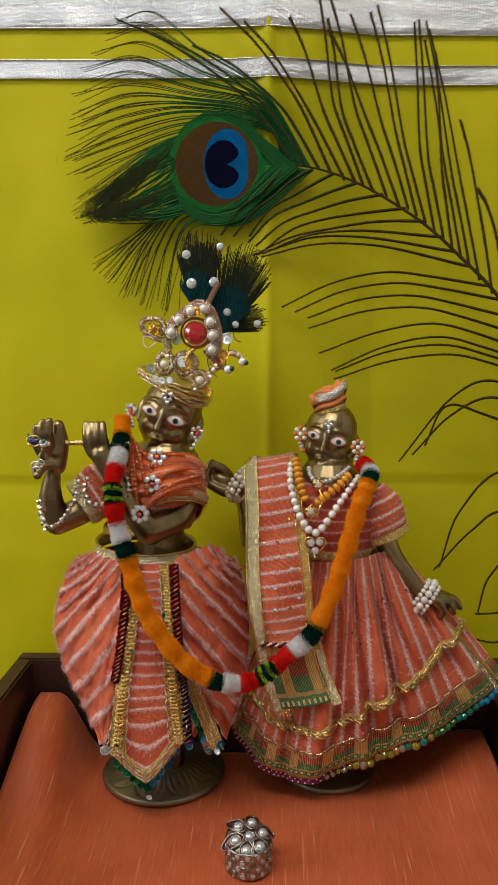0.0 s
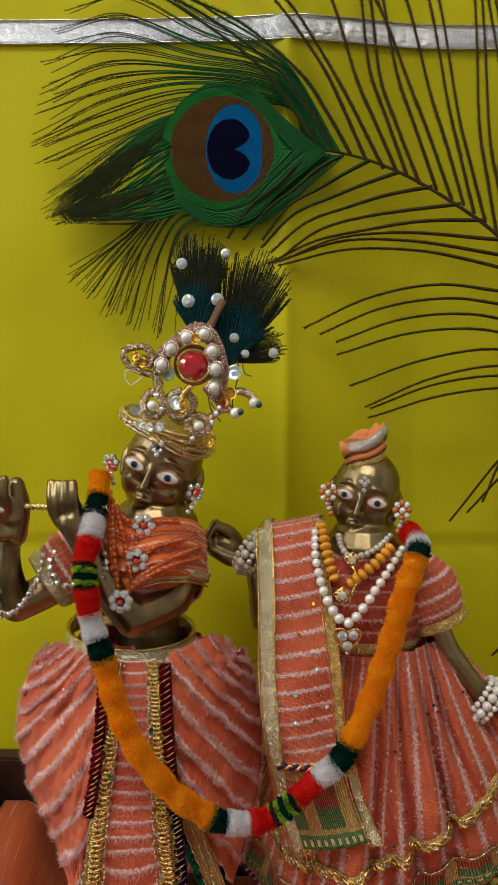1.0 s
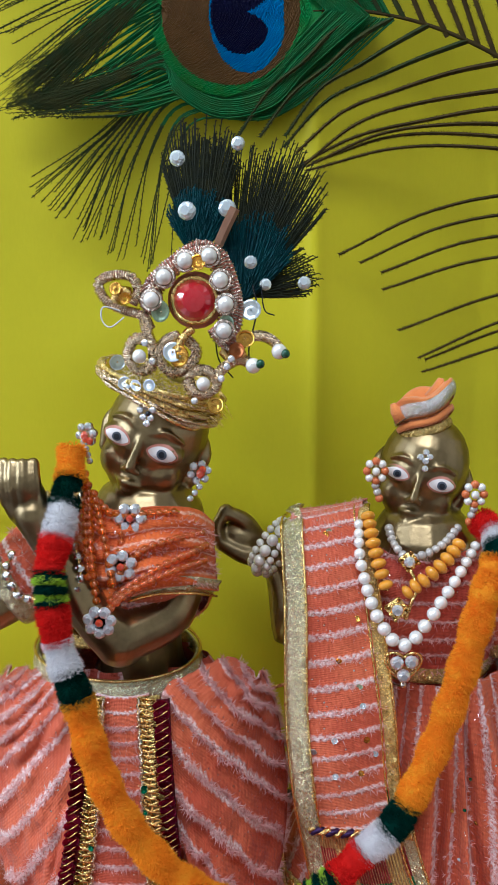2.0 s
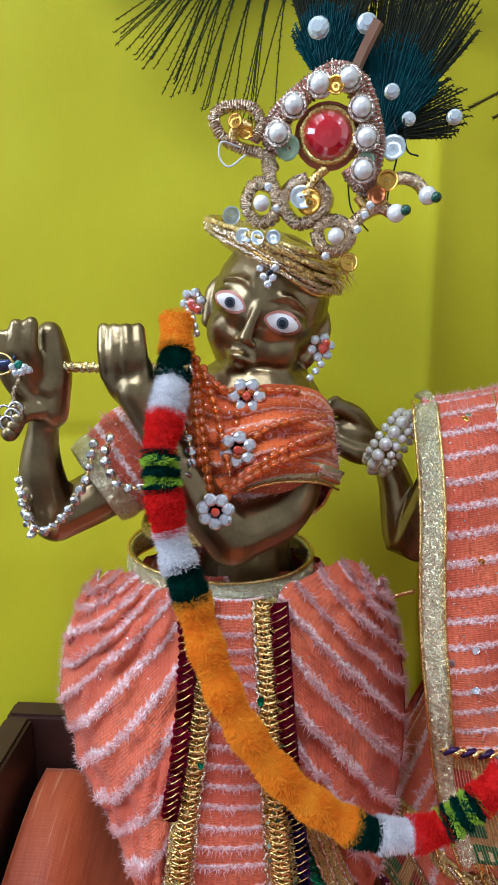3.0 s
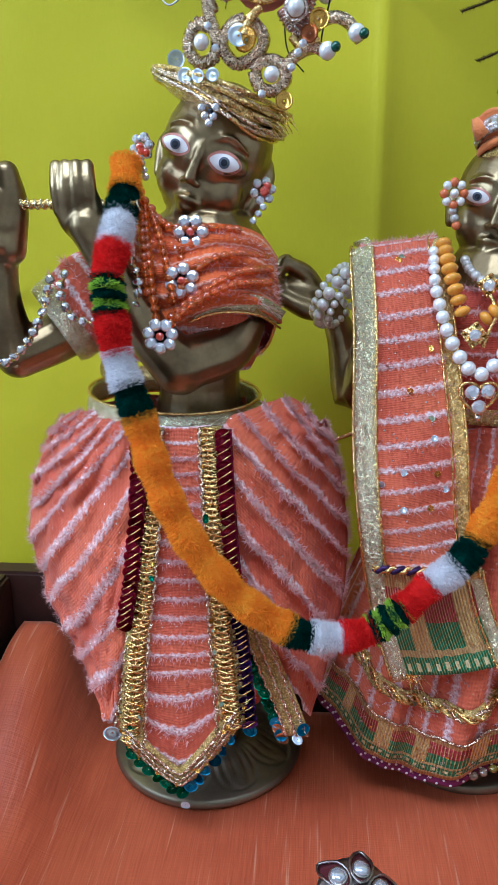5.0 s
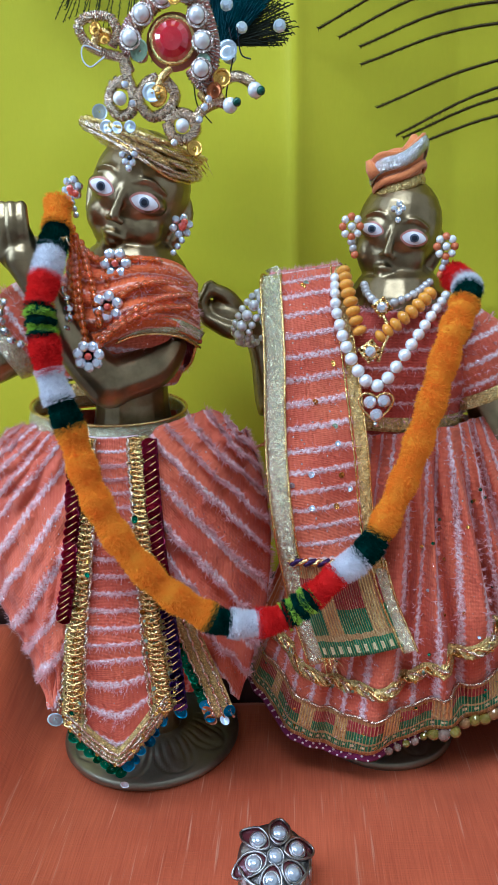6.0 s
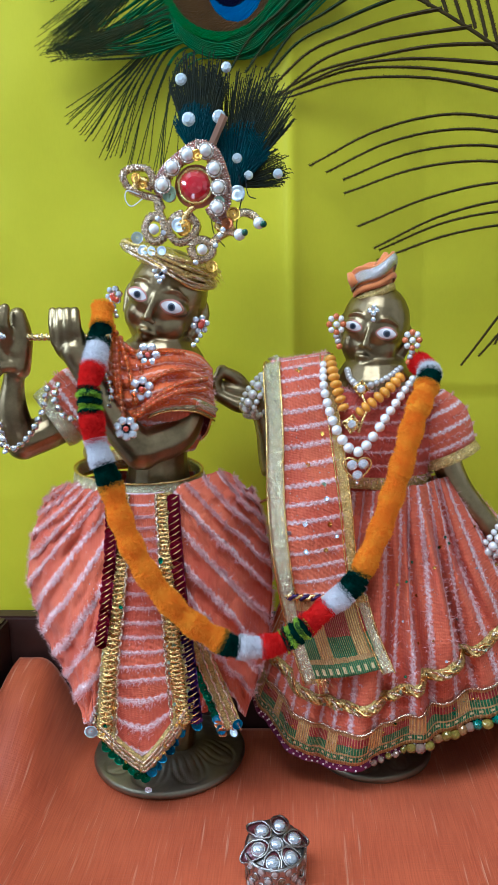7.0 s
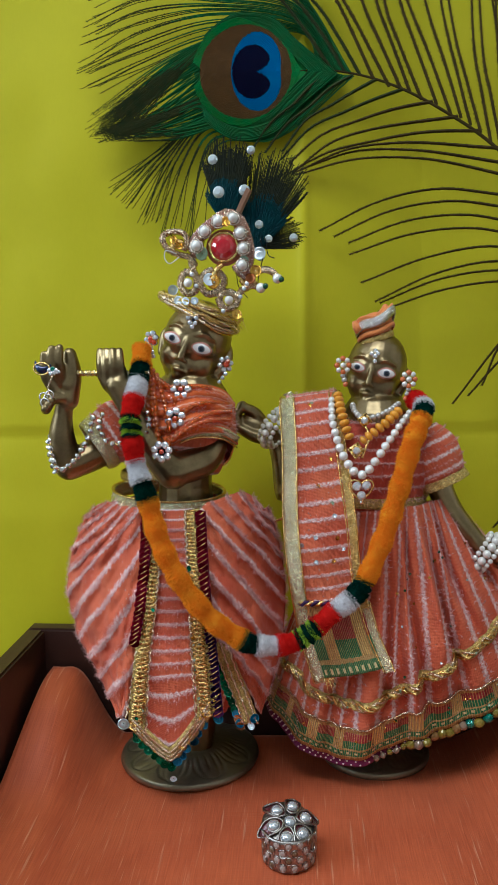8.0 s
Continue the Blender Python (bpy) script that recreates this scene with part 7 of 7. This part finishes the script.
    part("loose_thread", tube(bmesh.new(), samples([(-0.0454, 0.3840, 0.2424), (-0.0495, 0.3820, 0.2435), (-0.0501, 0.3820, 0.2402), (-0.0479, 0.3820, 0.2381), (-0.0442, 0.3830, 0.2407)], 24), 0.00022, 4), white, t)
    # right branches with tipped beads
    wire_path([(-0.0207, 0.3870, 0.2225), (-0.0174, 0.3870, 0.2269), (-0.0129, 0.3870, 0.2286), (-0.0085, 0.3870, 0.2269)], 0.0014)
    wire_path([(-0.0140, 0.3870, 0.2286), (-0.0129, 0.3870, 0.2330), (-0.0085, 0.3870, 0.2352), (-0.0041, 0.3870, 0.2340), (-0.0013, 0.3870, 0.2299)], 0.0014)
    wire_path([(-0.0184, 0.3870, 0.2313), (-0.0151, 0.3870, 0.2286), (-0.0118, 0.3870, 0.2308)], 0.0010, GOLD)
    green = surface("green_bead", (0.01, 0.09, 0.04), (0.006, 0.06, 0.03), 0.2, 0, 300, 900, 0.0, coat=0.5)
    for q, d in (((-0.0094, 0.3840, 0.2273), (-0.0074, 0.3825, 0.2279)), ((-0.0023, 0.3840, 0.2311), (-0.0006, 0.3825, 0.2306))):
        piece("pearl", PEARL_M, Matrix.Translation(q) @ Matrix.Scale(1.1, 4), t)
        part("green_bead", ball(bmesh.new(), d, 0.0013, seg=10), green, t)
    for q in ((-0.0154, 0.3840, 0.2292), (-0.0166, 0.3840, 0.2271), (-0.0390, 0.3840, 0.2337), (-0.0182, 0.3840, 0.2238), (-0.0256, 0.3830, 0.2178), (-0.0372, 0.3840, 0.2287)):
        piece("stone", STONE_S, Matrix.Translation(q), t)
    for q, colour, size in (((-0.0342, 0.3840, 0.2421), "mint", 1.4), ((-0.0487, 0.3920, 0.2279), "white", 1.1), ((-0.0293, 0.3830, 0.2301), "gold", 1.5), ((-0.0313, 0.3835, 0.2312), "white", 1.3), ((-0.0201, 0.3850, 0.2163), "gold", 1.1), ((-0.0165, 0.3845, 0.2390), "mint", 1.0),
                            ((-0.0466, 0.3850, 0.2483), "gold", 0.9), ((-0.0441, 0.3845, 0.2456), "gold", 0.8), ((-0.0116, 0.3850, 0.2347), "gold", 1.2), ((-0.0138, 0.3850, 0.2314), "orange", 1.1), ((-0.0237, 0.3825, 0.2549), "gold", 1.0), ((-0.0101, 0.3880, 0.2422), "white", 1.4), ((-0.0517, 0.3910, 0.2241), "white", 0.9),
                            ((-0.0450, 0.3840, 0.2227), "white", 0.9), ((-0.0415, 0.3825, 0.2223), "white", 0.8), ((-0.0378, 0.3820, 0.2223), "white", 0.8)):
        sequin(t, colour, V(q), rng, size)
    # loose black threads hanging at the back
    for pts in ([(-0.0098, 0.3920, 0.2491), (-0.0086, 0.3910, 0.2422), (-0.0109, 0.3900, 0.2312), (-0.0097, 0.3890, 0.2271)], [(-0.0075, 0.3920, 0.2491), (-0.0065, 0.3920, 0.2422), (-0.0037, 0.3920, 0.2406)], [(-0.0204, 0.3910, 0.2354), (-0.0193, 0.3900, 0.2285), (-0.0153, 0.3890, 0.2235)]):
        part("black_thread", tube(bmesh.new(), samples(pts, 20), 0.00025, 4), BLACK_PAINT, t)
    bm = bmesh.new()
    for k in range(60):
        q = V((-0.0196, 0.3980, 0.2106)) + Vector((rng.uniform(-0.006, 0.001), rng.uniform(-0.006, 0.004), rng.uniform(0, 0.004)))
        hairs(bm, rng, q, Vector((0.5, -0.1, -1)), 1, 0.005, 0.00018, 0.4)
    tagged(part("frayed_zari", bm, GOLD, t, smooth=False), kind="stuff")


crown()


PLUME_STONE = facet_mesh(0.0019, SEQUIN["white"])


def crest_plume():
    """The small dark feather tuft rising from the crown."""
    rng = random.Random(81)
    t = thing("crest_plume", (-0.0223, 0.3960, 0.2575), "dark teal feather plume with sequins behind the crown", "plume")
    TEAL = plume("teal_vane", (0.003, 0.050, 0.055), (0.003, 0.022, 0.030), 0.35, 0.4)
    DARK = plume("black_barb", (0.010, 0.014, 0.010), (0.024, 0.026, 0.010), 0.75, 0.0)

    def fan(name, root, axis_tip, spread, count, length, mat, w, bend):
        root, tip = V(root), V(axis_tip)
        bm = bmesh.new()
        ax = (tip - root)
        for k in range(count):
            f = 2 * (k + rng.random()) / count - 1
            L = ax.length * length * (1 - 0.22 * f * f) * rng.uniform(0.85, 1.08)
            d = ax.normalized()
            s = d.cross(Vector((0, -1, 0))).normalized()
            pts = []
            for i in range(14):
                g = i / 13
                ang = f * spread * g ** 0.75
                pts.append(root + d * (L * g * math.cos(ang * 0.7)) + s * (L * 0.62 * math.sin(ang)) + Vector((0, bend * g * g + rng.uniform(-1, 1) * 0.00025, 0)))
            barb_ob(bm, pts, w, 0.0003, rng, 24, 0.0010)
        tagged(part(name, bm, mat, t, smooth=False), kind="stuff")
    fan("left_spray", (-0.0251, 0.3960, 0.2576), (-0.0243, 0.3980, 0.2924), 0.70, 90, 1.04, DARK, 0.0008, 0.003)
    fan("right_spray", (-0.0136, 0.3980, 0.2465), (-0.0005, 0.4010, 0.2866), 0.85, 120, 1.0, DARK, 0.0007, 0.003)
    fan("side_spray", (-0.0119, 0.3980, 0.2465), (0.0084, 0.3990, 0.2547), 0.7, 40, 1.0, DARK, 0.0006, 0.002)
    fan("teal_heart", (-0.0256, 0.3950, 0.2575), (-0.0248, 0.3955, 0.2753), 1.25, 70, 1.0, TEAL, 0.0013, 0.001)
    fan("teal_heart", (-0.0127, 0.3970, 0.2450), (-0.0078, 0.3980, 0.2686), 1.15, 70, 1.0, TEAL, 0.0013, 0.001)
    for q, s in (((-0.0300, 0.3930, 0.2830), 1.15), ((-0.0276, 0.3920, 0.2691), 1.35), ((-0.0165, 0.3920, 0.2696), 1.3), ((-0.0135, 0.3940, 0.2867), 1.0), ((-0.0103, 0.3930, 0.2552), 1.0), ((-0.0062, 0.3930, 0.2491), 0.9), ((0.0046, 0.3940, 0.2494), 1.0), ((-0.0099, 0.3930, 0.2417), 1.1)):
        piece("stone", PLUME_STONE, pose(*q, rng.uniform(-14, 14), 0, rng.uniform(-14, 14)) @ Matrix.Scale(s, 4), t)
    stick = surface("rosy_wood", (0.42, 0.24, 0.15), (0.32, 0.17, 0.10), 0.6, 0, 200, 900, 0.3)
    bm = bmesh.new()
    tube(bm, [(-0.0195, 0.3900, 0.2586), (-0.0169, 0.3895, 0.2640), (-0.0141, 0.3890, 0.2693)], 0.0016, 4, flat=0.5)
    part("stick", bm, stick, t, "flat rosy wooden stick", smooth=False)


crest_plume()


# ---- small things on the cloth ----
def ring_case():
    """A pierced metal thimble-like case, its lid set with stones."""
    rng = random.Random(91)
    c = V((0.0015, 0.3365, 0.0008))
    t = thing("jewelled_case", c, "small pierced silver case with a stone-set petal lid", "case")
    OLD = surface("tarnished_silver", (0.52, 0.48, 0.44), (0.30, 0.27, 0.24), 0.34, 1.0, 150, 900, 0.3, 0.0004)
    R, H = 0.0098, 0.0130

    def wall(u, v):
        a = TAU * u
        r = R * (0.97 + 0.05 * v)
        return c + Vector((r * math.cos(a), r * math.sin(a), H * v))
    part("wall", sheet(wall, 64, 8, closed=True, thick=-0.0008), OLD, t)
    part("floor_plate", ball(bmesh.new(), c + Vector((0, 0, 0.0003)), (R * 0.97, R * 0.97, 0.0004), seg=24), OLD, t)
    hole = shared("dimple", ball(bmesh.new(), (0, 0, 0), (0.0013, 0.0004, 0.0013), seg=12), [BRASS_DARK])
    rim = shared("dimple_rim", tube(bmesh.new(), [(0.0015 * math.cos(TAU * j / 12), 0, 0.0015 * math.sin(TAU * j / 12)) for j in range(12)], 0.00032, 5, True), OLD)
    shell = shared("shell_disc", ball(bmesh.new(), (0, 0, 0), (0.0013, 0.0004, 0.0013), seg=12), surface("pale_shell", (0.55, 0.48, 0.42), (0.42, 0.36, 0.32), 0.3, 0.1, 300, 900, 0.1))
    for row in range(4):
        for k in range(14):
            a = TAU * (k + 0.5 * (row % 2)) / 14
            z = 0.0019 + 0.0031 * row
            r = R * (0.97 + 0.05 * z / H) + 0.0009
            m = Matrix.Translation(c + Vector((r * math.cos(a), r * math.sin(a), z))) @ Matrix.Rotation(a + math.pi / 2, 4, "Z")
            piece("dimple", hole if rng.random() < 0.35 else shell, m, t)
            piece("dimple_rim", rim, m, t)

    pivot = c + Vector((0, 0, H - 0.0004))
    lean = Matrix.Translation(pivot) @ Matrix.Rotation(radians(24), 4, "X") @ Matrix.Rotation(radians(8), 4, "Y") @ Matrix.Scale(1.06, 4) @ Matrix.Translation(-pivot)

    def lid(u, v):
        a = TAU * u
        r = R * v
        return lean @ (c + Vector((r * math.cos(a), r * math.sin(a), H + 0.0016 - 0.0030 * v ** 3)))
    ld = part("lid", sheet(lid, 64, 8, closed=True, thick=0.0008), OLD, t, "domed lid")
    big = shared("lid_stone", ball(bmesh.new(), (0, 0, 0), (0.0021, 0.0021, 0.0012), seg=14), CRYSTAL)
    dark = surface("garnet_inlay", (0.14, 0.030, 0.035), (0.09, 0.02, 0.022), 0.3, 0.2, 200, 900, 0.1, coat=0.5)

    def petal(m, long, wide):
        """A pointed leaf plate with a dark inlay, a rope edge and one clear stone."""
        def outline(s, k):
            a = TAU * s
            x = long * (0.5 - 0.5 * math.cos(a)) - 0.30 * long
            y = wide * math.sin(a) * (0.55 + 0.45 * math.cos(a / 2) ** 2) * abs(math.sin(a / 2)) ** 0.3
            drop = -0.0030 * smooth((x - 0.15 * long) / (0.6 * long))
            return m @ Vector((x * k + 0.12 * long * (1 - k), y * k, 0.0004 + drop * k))
        pl = part("petal", sheet(lambda s, v: outline(s, max(0.02, v)), 36, 3, closed=True, thick=0.0005), dark, ld, "leaf-shaped plate with garnet inlay")
        part("rope_edge", tube(bmesh.new(), [outline(i / 40, 1.0) + Vector((0, 0, 0.0003 + 0.00025 * (i % 2))) for i in range(40)], 0.00042, 5, True), OLD, pl)
        q = m @ Matrix.Translation((0.0006, 0, 0.0010))
        piece("lid_stone", big, q, pl)
        part("bezel", tube(bmesh.new(), [q @ Vector((0.0022 * math.cos(TAU * j / 18), 0.0022 * math.sin(TAU * j / 18), -0.0003)) for j in range(18)], 0.0004, 5, True), OLD, pl)
    for k in range(6):
        a = TAU * (k + 0.35) / 6
        spot = c + Vector((R * 0.58 * math.cos(a), R * 0.58 * math.sin(a), H + 0.0020))
        petal(lean @ Matrix.Translation(spot) @ Matrix.Rotation(a, 4, "Z") @ Matrix.Rotation(radians(14), 4, "Y"), 0.0104, 0.0042)
    q = lean @ Matrix.Translation(c + Vector((0, 0, H + 0.0028)))
    piece("lid_stone", big, q, ld)
    part("bezel", tube(bmesh.new(), [q @ Vector((0.0023 * math.cos(TAU * j / 18), 0.0023 * math.sin(TAU * j / 18), -0.0003)) for j in range(18)], 0.0005, 5, True), OLD, ld)


ring_case()


def steel_dish():
    c = (-0.0915, 0.2560, 0.0008)
    t = thing("steel_dish", c, "small shiny steel dish on the orange cloth", "dish")

    def fn(u, v):
        a = TAU * u
        r, z = (spline([(0.0, 0.0010, 0), (0.018, 0.0010, 0), (0.024, 0.004, 0), (0.0285, 0.0105, 0), (0.0300, 0.0112, 0)], v).xy)
        return (c[0] + r * math.cos(a), c[1] + r * math.sin(a), 0.0035 + c[2] + z)
    part("bowl", sheet(fn, 64, 20, closed=True, thick=-0.0007), STEEL, t)
    part("foot", tube(bmesh.new(), [(c[0] + 0.017 * math.cos(TAU * j / 40), c[1] + 0.017 * math.sin(TAU * j / 40), c[2] + 0.002) for j in range(40)], 0.0024, 8, True), STEEL, t)


steel_dish()
